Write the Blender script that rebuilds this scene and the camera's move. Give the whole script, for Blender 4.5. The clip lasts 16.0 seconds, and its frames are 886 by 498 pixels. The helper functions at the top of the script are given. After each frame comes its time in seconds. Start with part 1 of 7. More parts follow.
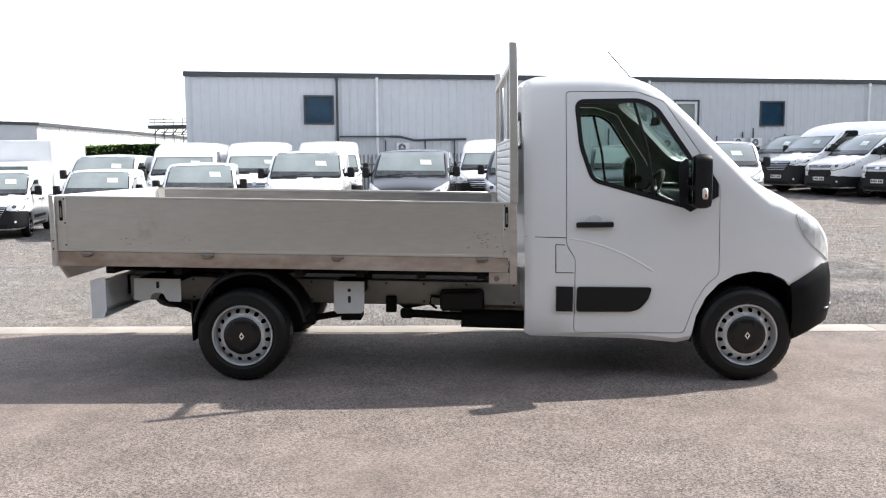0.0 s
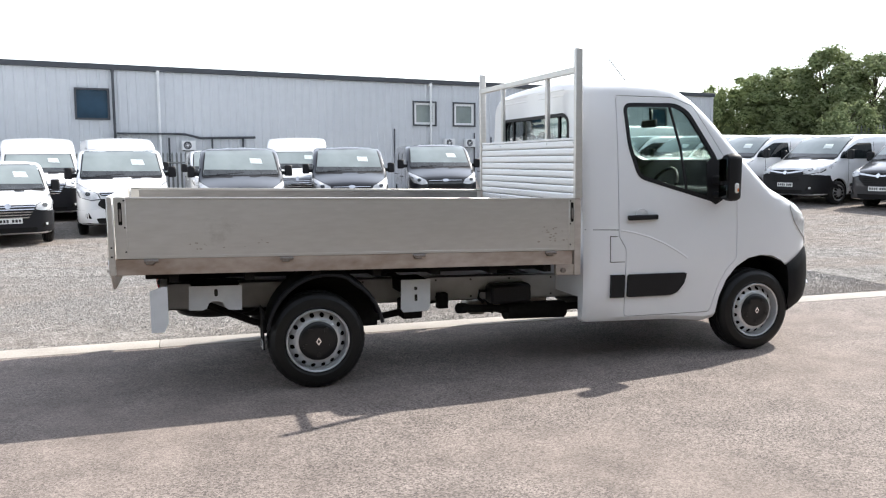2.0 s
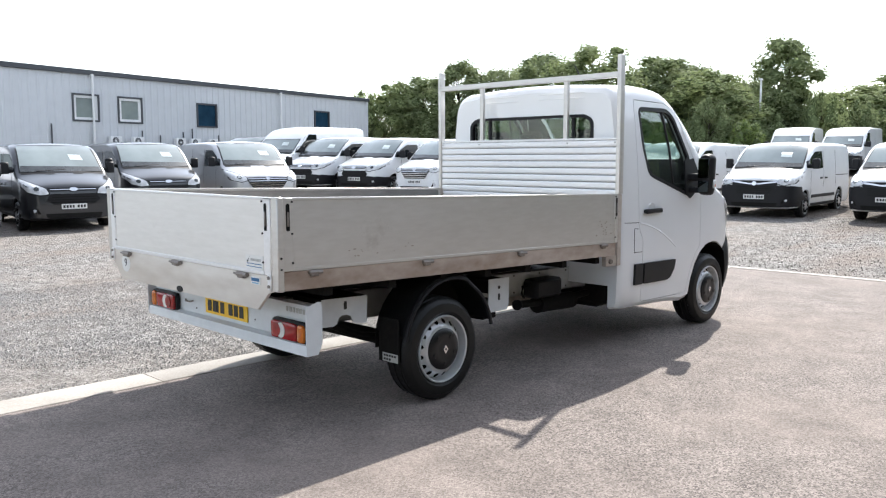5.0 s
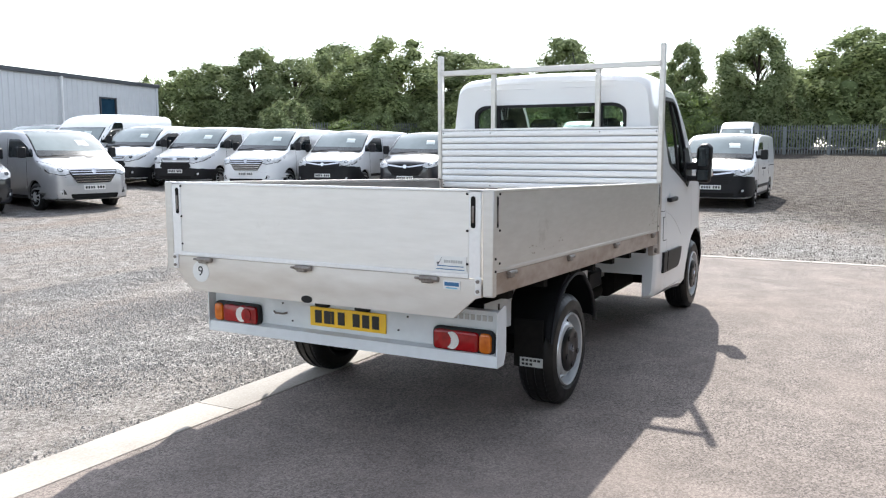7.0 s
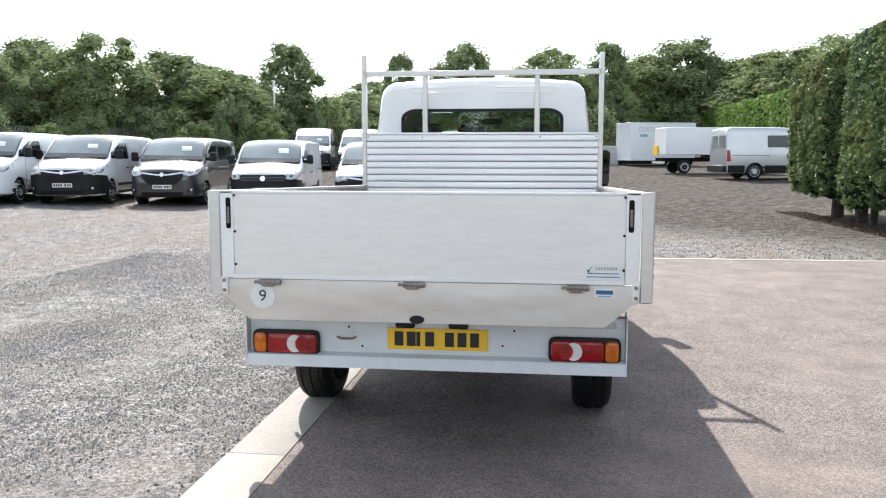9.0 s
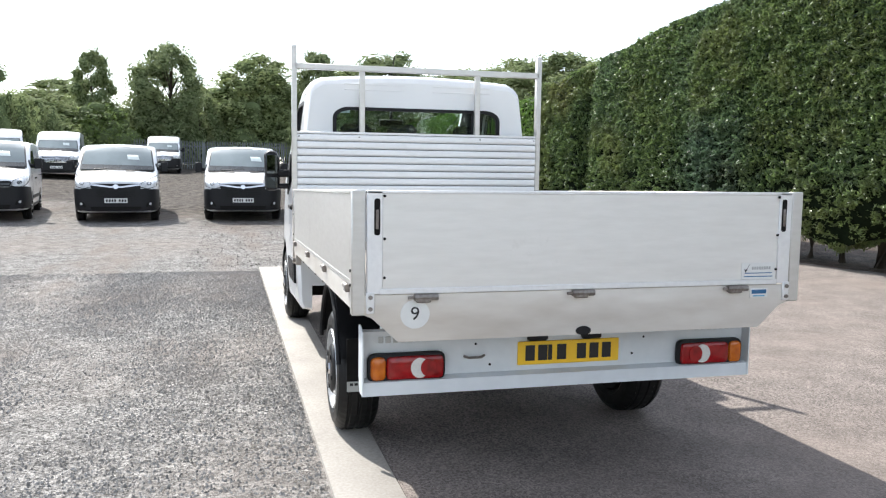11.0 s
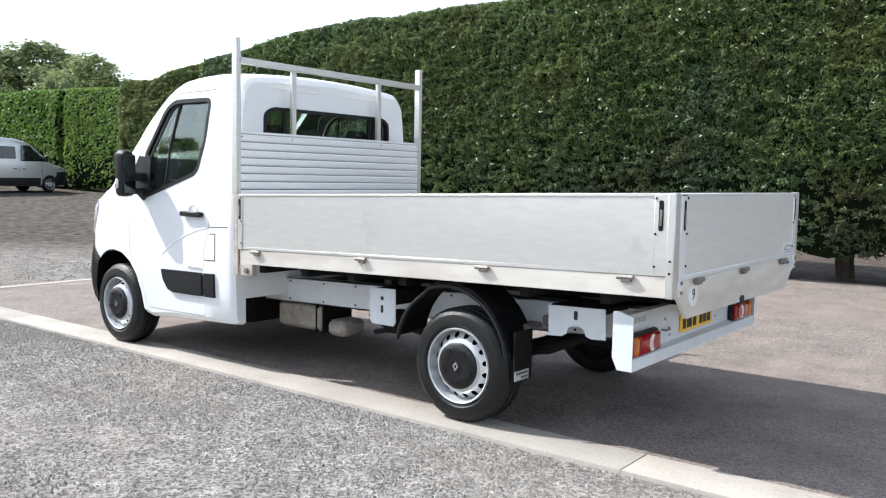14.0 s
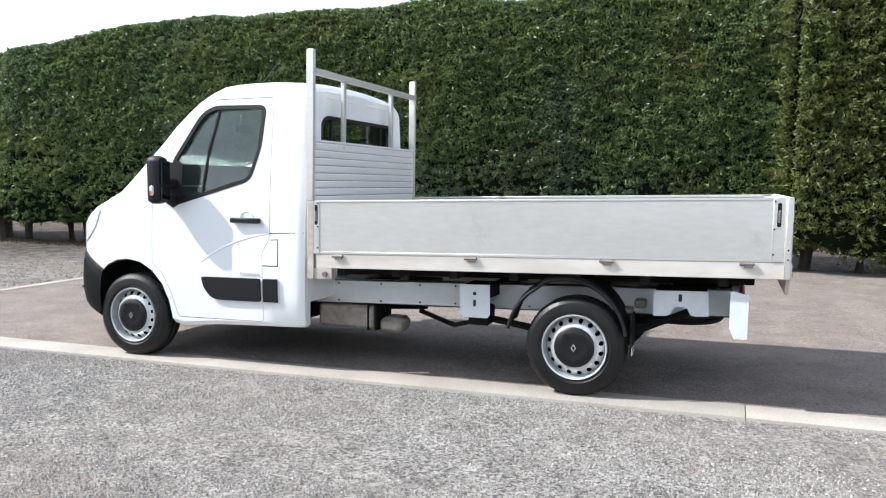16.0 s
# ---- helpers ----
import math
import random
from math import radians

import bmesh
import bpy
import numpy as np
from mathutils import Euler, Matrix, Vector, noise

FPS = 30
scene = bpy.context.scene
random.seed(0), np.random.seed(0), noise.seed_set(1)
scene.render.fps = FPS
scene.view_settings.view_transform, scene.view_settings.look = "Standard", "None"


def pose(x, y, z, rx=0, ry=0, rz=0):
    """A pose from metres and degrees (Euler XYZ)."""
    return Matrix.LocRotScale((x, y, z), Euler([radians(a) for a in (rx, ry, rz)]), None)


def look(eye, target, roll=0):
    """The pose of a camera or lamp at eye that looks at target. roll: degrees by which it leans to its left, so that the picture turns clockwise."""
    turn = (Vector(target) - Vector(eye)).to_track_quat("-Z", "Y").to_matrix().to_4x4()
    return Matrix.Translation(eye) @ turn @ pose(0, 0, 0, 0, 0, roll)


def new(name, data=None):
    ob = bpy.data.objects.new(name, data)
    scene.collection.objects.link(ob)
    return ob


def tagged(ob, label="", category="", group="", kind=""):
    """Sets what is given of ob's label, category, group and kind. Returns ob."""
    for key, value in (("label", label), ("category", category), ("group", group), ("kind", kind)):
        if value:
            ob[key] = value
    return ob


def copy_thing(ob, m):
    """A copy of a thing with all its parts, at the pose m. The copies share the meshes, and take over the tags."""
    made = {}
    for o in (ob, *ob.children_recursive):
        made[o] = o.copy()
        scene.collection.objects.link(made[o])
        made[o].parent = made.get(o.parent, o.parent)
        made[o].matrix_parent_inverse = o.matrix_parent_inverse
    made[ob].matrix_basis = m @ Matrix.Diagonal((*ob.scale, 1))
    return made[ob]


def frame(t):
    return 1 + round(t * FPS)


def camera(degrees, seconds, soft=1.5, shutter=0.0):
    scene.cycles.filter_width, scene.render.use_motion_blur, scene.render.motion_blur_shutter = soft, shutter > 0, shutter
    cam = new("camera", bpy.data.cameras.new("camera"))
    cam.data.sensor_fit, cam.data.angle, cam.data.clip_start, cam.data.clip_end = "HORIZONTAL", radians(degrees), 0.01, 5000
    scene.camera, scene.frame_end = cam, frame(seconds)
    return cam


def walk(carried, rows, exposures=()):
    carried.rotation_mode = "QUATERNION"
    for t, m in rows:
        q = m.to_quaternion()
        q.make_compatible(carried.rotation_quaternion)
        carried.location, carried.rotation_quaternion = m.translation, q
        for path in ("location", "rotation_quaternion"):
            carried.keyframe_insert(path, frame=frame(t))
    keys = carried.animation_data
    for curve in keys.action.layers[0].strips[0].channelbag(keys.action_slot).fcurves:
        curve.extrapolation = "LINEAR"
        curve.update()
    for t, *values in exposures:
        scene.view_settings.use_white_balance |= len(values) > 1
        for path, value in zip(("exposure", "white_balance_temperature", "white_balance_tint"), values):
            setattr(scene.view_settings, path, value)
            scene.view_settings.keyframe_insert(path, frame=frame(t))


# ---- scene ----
cam = camera(57.0, 16.0, soft=1.2)
PATH = [
    (0, (0.268, -0.128, 1.617), (0.234, 1.861, 1.406), -0.8),
    (0.5, (-0.375, -0.118, 1.637), (-0.224, 1.864, 1.418), -0.8),
    (1, (-1.038, -0.108, 1.636), (-0.731, 1.856, 1.418), -0.8),
    (1.5, (-1.628, -0.005, 1.647), (-1.175, 1.931, 1.424), -0.8),
    (2, (-2.236, 0.099, 1.64), (-1.628, 1.992, 1.419), -0.7),
    (2.5, (-2.795, 0.314, 1.62), (-2.03, 2.149, 1.402), -0.7),
    (3, (-3.399, 0.615, 1.638), (-2.463, 2.368, 1.412), -0.4),
    (3.5, (-3.848, 0.892, 1.615), (-2.77, 2.561, 1.394), -0.4),
    (4, (-4.31, 1.279, 1.632), (-3.089, 2.846, 1.399), -0.1),
    (4.2, (-4.502, 1.416, 1.645), (-3.245, 2.954, 1.41), -0.2),
    (6.3, (-5.923, 3.416, 1.605), (-4.268, 4.514, 1.368), 0.0),
    (6.5, (-6.008, 3.634, 1.628), (-4.328, 4.691, 1.378), -0.1),
    (7, (-6.155, 4.162, 1.612), (-4.405, 5.098, 1.366), -0.1),
    (7.5, (-6.317, 4.682, 1.603), (-4.491, 5.462, 1.362), -0.2),
    (8, (-6.421, 5.213, 1.59), (-4.536, 5.839, 1.359), -0.2),
    (8.5, (-6.484, 5.756, 1.592), (-4.547, 6.197, 1.362), -0.1),
    (9, (-6.488, 6.244, 1.587), (-4.517, 6.49, 1.359), 0.0),
    (9.5, (-6.417, 6.753, 1.608), (-4.431, 6.789, 1.378), 0.1),
    (9.7, (-6.401, 6.96, 1.626), (-4.414, 6.932, 1.394), 0.0),
    (11.8, (-5.572, 9.25, 1.462), (-3.775, 8.392, 1.27), 1.2),
    (12, (-5.48, 9.479, 1.487), (-3.73, 8.532, 1.29), 1.2),
    (12.5, (-5.211, 10.011, 1.487), (-3.573, 8.879, 1.293), 1.1),
    (13, (-4.945, 10.587, 1.488), (-3.436, 9.288, 1.301), 1.1),
    (13.5, (-4.603, 11.103, 1.457), (-3.237, 9.653, 1.283), 1.2),
    (14, (-4.228, 11.628, 1.47), (-2.998, 10.06, 1.297), 1.1),
    (14.5, (-3.804, 12.105, 1.455), (-2.71, 10.44, 1.288), 1.0),
    (15, (-3.348, 12.538, 1.468), (-2.432, 10.768, 1.301), 1.0),
    (15.5, (-2.88, 12.985, 1.478), (-2.096, 11.152, 1.31), 0.9),
    (16, (-2.335, 13.345, 1.486), (-1.67, 11.466, 1.32), 0.9),
]
walk(cam, [(t, look(eye, target, roll)) for t, eye, target, roll in PATH], exposures=[
    (0.0, 0.88, 6500, 11), (2.0, 0.98, 6450, 10), (4.0, 1.06, 6350, 9), (8.0, 1.04, 6300, 9), (12.0, 0.98, 6250, 8), (14.5, 0.93, 6150, 8), (16.0, 0.90, 6150, 8)])

# ---- world, sun ----
SUN_DIR = Vector((0.977, 0.366, 1.0)).normalized()      # towards the sun
world = bpy.data.worlds.new("sky")
scene.world = world
world.use_nodes = True
wn = world.node_tree
sky = wn.nodes.new("ShaderNodeTexSky")
sky.sky_type = "NISHITA"
sky.sun_disc = False
sky.sun_elevation = math.asin(SUN_DIR.z)
sky.sun_rotation = math.atan2(SUN_DIR.x, SUN_DIR.y)
sky.air_density, sky.dust_density, sky.ozone_density = 1.0, 0.7, 1.0
haze = wn.nodes.new("ShaderNodeHueSaturation")
haze.inputs["Saturation"].default_value = 0.42
wn.links.new(sky.outputs[0], haze.inputs["Color"])
wn.links.new(haze.outputs[0], wn.nodes["Background"].inputs[0])
wn.nodes["Background"].inputs[1].default_value = 0.18
sun = new("sun", bpy.data.lights.new("sun", "SUN"))
sun.data.energy, sun.data.angle, sun.data.color = 4.0, radians(0.6), (1.0, 0.95, 0.88)
sun.matrix_world = look(SUN_DIR * 60, (0, 0, 0))


# ---- materials ----
def mat(name, c1, c2=None, rough=0.5, metal=0.0, fine=60.0, coarse=1.5, bump=0.0, rough2=None, coat=0.0, spec=0.5, stretch=(1, 1, 1), amount=0.5, dist=0.004, scuff=None):
    """A surface that varies between two colours at a fine and a coarse scale (both per metre), with relief."""
    m = bpy.data.materials.new(name)
    m.use_nodes = True
    nt, b = m.node_tree, m.node_tree.nodes["Principled BSDF"]
    c2 = c2 or tuple(0.86 * c for c in c1)
    tc = nt.nodes.new("ShaderNodeTexCoord")
    mp = nt.nodes.new("ShaderNodeMapping")
    mp.inputs["Scale"].default_value = stretch
    nt.links.new(tc.outputs["Object"], mp.inputs[0])
    n1, n2 = nt.nodes.new("ShaderNodeTexNoise"), nt.nodes.new("ShaderNodeTexNoise")
    for n, s in ((n1, fine), (n2, coarse)):
        n.inputs["Scale"].default_value, n.inputs["Detail"].default_value = s, 6
        nt.links.new(mp.outputs[0], n.inputs["Vector"])
    mul = nt.nodes.new("ShaderNodeMix")
    mul.data_type = "FLOAT"
    mul.inputs[0].default_value = amount
    nt.links.new(n1.outputs[0], mul.inputs[2])
    nt.links.new(n2.outputs[0], mul.inputs[3])
    ramp = nt.nodes.new("ShaderNodeValToRGB")
    ramp.color_ramp.elements[0].position, ramp.color_ramp.elements[1].position = 0.36, 0.64
    ramp.color_ramp.elements[0].color, ramp.color_ramp.elements[1].color = (*c2, 1), (*c1, 1)
    nt.links.new(mul.outputs[0], ramp.inputs[0])
    out = ramp.outputs[0]
    if scuff:
        ns = nt.nodes.new("ShaderNodeTexNoise")
        ns.inputs["Scale"].default_value, ns.inputs["Detail"].default_value, ns.inputs["Roughness"].default_value = 2.1, 9, 0.72
        nt.links.new(tc.outputs["Object"], ns.inputs["Vector"])
        rs = nt.nodes.new("ShaderNodeValToRGB")
        rs.color_ramp.elements[0].position, rs.color_ramp.elements[1].position = 0.60, 0.74
        nt.links.new(ns.outputs[0], rs.inputs[0])
        mx = nt.nodes.new("ShaderNodeMix")
        mx.data_type = "RGBA"
        nt.links.new(rs.outputs[0], mx.inputs[0])
        nt.links.new(out, mx.inputs[6])
        mx.inputs[7].default_value = (*scuff, 1)
        out = mx.outputs[2]
    nt.links.new(out, b.inputs["Base Color"])
    b.inputs["Metallic"].default_value, b.inputs["Roughness"].default_value = metal, rough
    b.inputs["Coat Weight"].default_value, b.inputs["Specular IOR Level"].default_value = coat, spec
    b.inputs["Coat Roughness"].default_value = 0.06
    if rough2 is not None:
        mr = nt.nodes.new("ShaderNodeMapRange")
        mr.inputs[1].default_value, mr.inputs[2].default_value = 0.3, 0.7
        mr.inputs[3].default_value, mr.inputs[4].default_value = rough, rough2
        nt.links.new(n2.outputs[0], mr.inputs[0])
        nt.links.new(mr.outputs[0], b.inputs["Roughness"])
    if bump:
        bp = nt.nodes.new("ShaderNodeBump")
        bp.inputs["Strength"].default_value, bp.inputs["Distance"].default_value = bump, dist
        nt.links.new(n1.outputs[0], bp.inputs["Height"])
        nt.links.new(bp.outputs[0], b.inputs["Normal"])
    return m


def glass(name, tint):
    m = bpy.data.materials.new(name)
    m.use_nodes = True
    b = m.node_tree.nodes["Principled BSDF"]
    b.inputs["Base Color"].default_value = (*tint, 1)
    b.inputs["Roughness"].default_value, b.inputs["IOR"].default_value = 0.01, 1.45
    b.inputs["Transmission Weight"].default_value = 1.0
    return m


def stones(name, light, dark, dust, scale, bump, patch_scale=0.35, dist=0.01, clump=3.0, contrast=0.5, track=None, worn=None, gloss=0.25):
    """Loose or bound small stones: cells of differing grey, grit between, uneven clumps, dusty patches, wheel tracks."""
    m = bpy.data.materials.new(name)
    m.use_nodes = True
    nt, b = m.node_tree, m.node_tree.nodes["Principled BSDF"]
    tc = nt.nodes.new("ShaderNodeTexCoord")

    def tex(kind, size, detail=0, rough=0.5, vec=None):
        n = nt.nodes.new(kind)
        n.inputs["Scale"].default_value = size
        if detail:
            n.inputs["Detail"].default_value, n.inputs["Roughness"].default_value = detail, rough
        nt.links.new(vec or tc.outputs["Object"], n.inputs["Vector"])
        return n

    def blend(fac, x, y, mode="MIX", rgb=True):
        mx = nt.nodes.new("ShaderNodeMix")
        mx.data_type = "RGBA" if rgb else "FLOAT"
        if rgb:
            mx.blend_type = mode
        for k, val in ((0, fac), (6 if rgb else 2, x), (7 if rgb else 3, y)):
            if isinstance(val, (int, float)):
                mx.inputs[k].default_value = val
            elif isinstance(val, tuple):
                mx.inputs[k].default_value = (*val, 1)
            else:
                nt.links.new(val, mx.inputs[k])
        return mx.outputs[2 if rgb else 0]

    def ramp(src, p0, p1, c0, c1):
        r = nt.nodes.new("ShaderNodeValToRGB")
        e = r.color_ramp.elements
        e[0].position, e[1].position, e[0].color, e[1].color = p0, p1, (*c0, 1), (*c1, 1)
        nt.links.new(src, r.inputs[0])
        return r.outputs[0]

    cell = tex("ShaderNodeTexVoronoi", scale)
    grit = tex("ShaderNodeTexNoise", scale * 1.6, 4)
    sep = nt.nodes.new("ShaderNodeSeparateColor")
    nt.links.new(cell.outputs["Color"], sep.inputs[0])
    stone = blend(0.5, sep.outputs[0], grit.outputs[0], rgb=False)
    col = ramp(stone, 0.22, 0.80, dark, light)
    patch = ramp(tex("ShaderNodeTexNoise", patch_scale, 8).outputs[0], 0.42, 0.68, (0, 0, 0), (0.7, 0.7, 0.7))
    col = blend(patch, col, dust)
    lumps = tex("ShaderNodeTexNoise", clump, 8, 0.66)
    lo, hi = 1 - contrast, 1 + 0.55 * contrast
    col = blend(1.0, col, ramp(lumps.outputs[0], 0.34, 0.66, (lo, lo, lo), (hi, hi, hi)), "MULTIPLY")
    if track:
        mp = nt.nodes.new("ShaderNodeMapping")
        mp.inputs["Rotation"].default_value, mp.inputs["Scale"].default_value = (0, 0, radians(-14)), (0.22, 0.80, 1)
        nt.links.new(tc.outputs["Object"], mp.inputs[0])
        streak = ramp(tex("ShaderNodeTexNoise", 1.0, 7, 0.6, mp.outputs[0]).outputs[0], 0.50, 0.66, (0, 0, 0), (0.75, 0.75, 0.75))
        col = blend(streak, col, track)
    if worn:
        # the yard past the end of the apron is older, browner hardcore
        axes = nt.nodes.new("ShaderNodeSeparateXYZ")
        nt.links.new(tc.outputs["Object"], axes.inputs[0])
        wave = nt.nodes.new("ShaderNodeMath")
        wave.operation = "MULTIPLY_ADD"
        nt.links.new(tex("ShaderNodeTexNoise", 0.25, 6).outputs[0], wave.inputs[0])
        wave.inputs[1].default_value = 7.0
        slant = nt.nodes.new("ShaderNodeMath")
        slant.operation, slant.inputs[1].default_value = "MULTIPLY_ADD", -0.9
        nt.links.new(axes.outputs[1], slant.inputs[0])
        nt.links.new(axes.outputs[0], slant.inputs[2])
        nt.links.new(slant.outputs[0], wave.inputs[2])
        reach = nt.nodes.new("ShaderNodeMapRange")
        reach.inputs[1].default_value, reach.inputs[2].default_value, reach.inputs[4].default_value = 9.0, 14.0, 0.90
        nt.links.new(wave.outputs[0], reach.inputs[0])
        older = blend(1.0, worn, ramp(lumps.outputs[0], 0.34, 0.66, (0.25, 0.25, 0.25), (2.1, 2.05, 2.0)), "MULTIPLY")
        col = blend(reach.outputs[0], col, older)
    nt.links.new(col, b.inputs["Base Color"])
    b.inputs["Roughness"].default_value = 0.9
    b.inputs["Specular IOR Level"].default_value = gloss
    bp = nt.nodes.new("ShaderNodeBump")
    bp.inputs["Strength"].default_value, bp.inputs["Distance"].default_value = bump, dist
    nt.links.new(stone, bp.inputs["Height"])
    b2 = nt.nodes.new("ShaderNodeBump")
    b2.inputs["Strength"].default_value, b2.inputs["Distance"].default_value = 0.6 * bump, 6 * dist
    nt.links.new(lumps.outputs[0], b2.inputs["Height"])
    nt.links.new(bp.outputs[0], b2.inputs["Normal"])
    nt.links.new(b2.outputs[0], b.inputs["Normal"])
    return m


def leafy(name, c1, c2, c3, rough=0.45, spec=0.3, patches=()):
    """Leaves whose green differs from leaf to leaf and in broad patches."""
    m = bpy.data.materials.new(name)
    m.use_nodes = True
    nt, b = m.node_tree, m.node_tree.nodes["Principled BSDF"]
    g = nt.nodes.new("ShaderNodeNewGeometry")
    tc = nt.nodes.new("ShaderNodeTexCoord")
    n = nt.nodes.new("ShaderNodeTexNoise")
    n.inputs["Scale"].default_value, n.inputs["Detail"].default_value = 0.55, 5
    nt.links.new(tc.outputs["Object"], n.inputs["Vector"])
    r1, r2 = nt.nodes.new("ShaderNodeValToRGB"), nt.nodes.new("ShaderNodeValToRGB")
    r1.color_ramp.elements[0].color, r1.color_ramp.elements[1].color = (*c1, 1), (*c2, 1)
    nt.links.new(g.outputs["Random Per Island"], r1.inputs[0])
    r2.color_ramp.elements[0].position, r2.color_ramp.elements[1].position = 0.5, 0.72
    nt.links.new(n.outputs[0], r2.inputs[0])
    mix = nt.nodes.new("ShaderNodeMix")
    mix.data_type = "RGBA"
    nt.links.new(r2.outputs[0], mix.inputs[0])
    nt.links.new(r1.outputs[0], mix.inputs[6])
    mix.inputs[7].default_value = (*c3, 1)
    colour = mix.outputs[2]
    # broad stretches of another leaf colour, each leaf keeping its own lightness
    for k, (tone, size, lo, hi) in enumerate(patches):
        shift = nt.nodes.new("ShaderNodeMapping")
        shift.inputs["Location"].default_value = (7.3 * k + 2.0, 3.1 * k, 1.7 * k)
        nt.links.new(tc.outputs["Object"], shift.inputs[0])
        broad = nt.nodes.new("ShaderNodeTexNoise")
        broad.inputs["Scale"].default_value, broad.inputs["Detail"].default_value = size, 4
        nt.links.new(shift.outputs[0], broad.inputs["Vector"])
        where = nt.nodes.new("ShaderNodeMapRange")
        where.inputs[1].default_value, where.inputs[2].default_value = lo, hi
        nt.links.new(broad.outputs[0], where.inputs[0])
        toned = nt.nodes.new("ShaderNodeMix")
        toned.data_type, toned.blend_type = "RGBA", "MULTIPLY"
        toned.inputs[7].default_value = (*tone, 1)
        nt.links.new(where.outputs[0], toned.inputs[0])
        nt.links.new(colour, toned.inputs[6])
        colour = toned.outputs[2]
    nt.links.new(colour, b.inputs["Base Color"])
    b.inputs["Roughness"].default_value = rough
    b.inputs["Specular IOR Level"].default_value = spec
    tr = nt.nodes.new("ShaderNodeBsdfTranslucent")
    nt.links.new(colour, tr.inputs[0])
    add = nt.nodes.new("ShaderNodeMixShader")
    add.inputs[0].default_value = 0.45
    nt.links.new(b.outputs[0], add.inputs[1])
    nt.links.new(tr.outputs[0], add.inputs[2])
    nt.links.new(add.outputs[0], nt.nodes["Material Output"].inputs[0])
    return m


PAINT = mat("white_paint", (0.80, 0.81, 0.82), (0.77, 0.78, 0.79), rough=0.35, coat=0.6, fine=3, coarse=0.6)
FLEET_WHITE = mat("van_white_paint", (0.79, 0.80, 0.81), (0.74, 0.75, 0.76), rough=0.3, coat=0.8, fine=3)
FLEET_SILVER = mat("silver_paint", (0.50, 0.50, 0.51), (0.45, 0.45, 0.46), rough=0.3, metal=0.55, coat=0.9, fine=5)
FLEET_GREY = mat("grey_paint", (0.046, 0.048, 0.053), (0.036, 0.038, 0.043), rough=0.35, metal=0.25, coat=1.0, fine=5)
CHARCOAL = mat("charcoal_paint", (0.020, 0.021, 0.025), (0.015, 0.016, 0.019), rough=0.3, coat=1.0, fine=5)
FLEET_BLACK = mat("black_paint", (0.010, 0.011, 0.016), (0.007, 0.008, 0.011), rough=0.3, coat=1.0, spec=0.5, fine=5)
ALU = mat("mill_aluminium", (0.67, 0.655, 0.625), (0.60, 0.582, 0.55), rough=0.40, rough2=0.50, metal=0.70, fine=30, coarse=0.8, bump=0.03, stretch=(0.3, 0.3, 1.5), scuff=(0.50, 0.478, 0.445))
ALU_DIRTY = mat("dirty_aluminium", (0.60, 0.56, 0.51), (0.37, 0.31, 0.265), rough=0.5, rough2=0.7, metal=0.4, fine=14, coarse=1.6, bump=0.04, amount=0.6, stretch=(0.5, 0.5, 1.4))
ALU_CLEAN = mat("extruded_aluminium", (0.84, 0.84, 0.84), (0.76, 0.76, 0.76), rough=0.38, rough2=0.5, metal=0.45, fine=40, coarse=1.2, bump=0.02)
ALU_TAIL = mat("clean_aluminium_sheet", (0.80, 0.785, 0.755), (0.72, 0.705, 0.67), rough=0.40, rough2=0.52, metal=0.5, fine=26, coarse=0.9, bump=0.03, stretch=(0.25, 0.25, 1.6), scuff=(0.64, 0.62, 0.58))
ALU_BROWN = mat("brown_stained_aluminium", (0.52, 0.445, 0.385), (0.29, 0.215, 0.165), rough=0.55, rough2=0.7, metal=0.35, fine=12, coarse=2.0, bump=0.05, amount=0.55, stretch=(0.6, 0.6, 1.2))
ALU_VALANCE = mat("weathered_aluminium", (0.76, 0.73, 0.68), (0.58, 0.53, 0.47), rough=0.5, rough2=0.65, metal=0.35, fine=14, coarse=1.3, bump=0.03, amount=0.6, stretch=(0.3, 0.3, 1.2))
STEEL_WHITE = mat("painted_steel", (0.70, 0.73, 0.75), (0.62, 0.65, 0.67), rough=0.45, fine=14, coarse=2.0, bump=0.02)
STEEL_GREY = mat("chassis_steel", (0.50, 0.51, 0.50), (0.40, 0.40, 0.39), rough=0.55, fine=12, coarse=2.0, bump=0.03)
ZINC = mat("zinc_plate", (0.30, 0.28, 0.26), (0.17, 0.14, 0.12), rough=0.5, metal=0.6, fine=70, coarse=8, bump=0.08)
RUST = mat("stained_tank", (0.50, 0.455, 0.405), (0.30, 0.262, 0.222), rough=0.6, metal=0.2, fine=20, coarse=4, bump=0.05)
BLACK = mat("black_plastic", (0.014, 0.014, 0.016), (0.009, 0.009, 0.010), rough=0.5, fine=120, bump=0.05, dist=0.001, spec=0.25)
GRIME = mat("underbody_black", (0.014, 0.013, 0.012), (0.007, 0.007, 0.007), rough=0.8, fine=30, bump=0.1, spec=0.15)
RUBBER = mat("tyre_rubber", (0.0085, 0.0085, 0.0083), (0.005, 0.005, 0.0048), rough=0.38, rough2=0.60, fine=90, coarse=14, bump=0.10, dist=0.003, spec=0.34)
CAP = mat("black_hub_plastic", (0.010, 0.010, 0.011), (0.007, 0.007, 0.008), rough=0.33, fine=60, spec=0.4)
RIM = mat("silver_wheel", (0.62, 0.63, 0.64), (0.52, 0.53, 0.54), rough=0.3, metal=0.4, coat=0.5, fine=18)
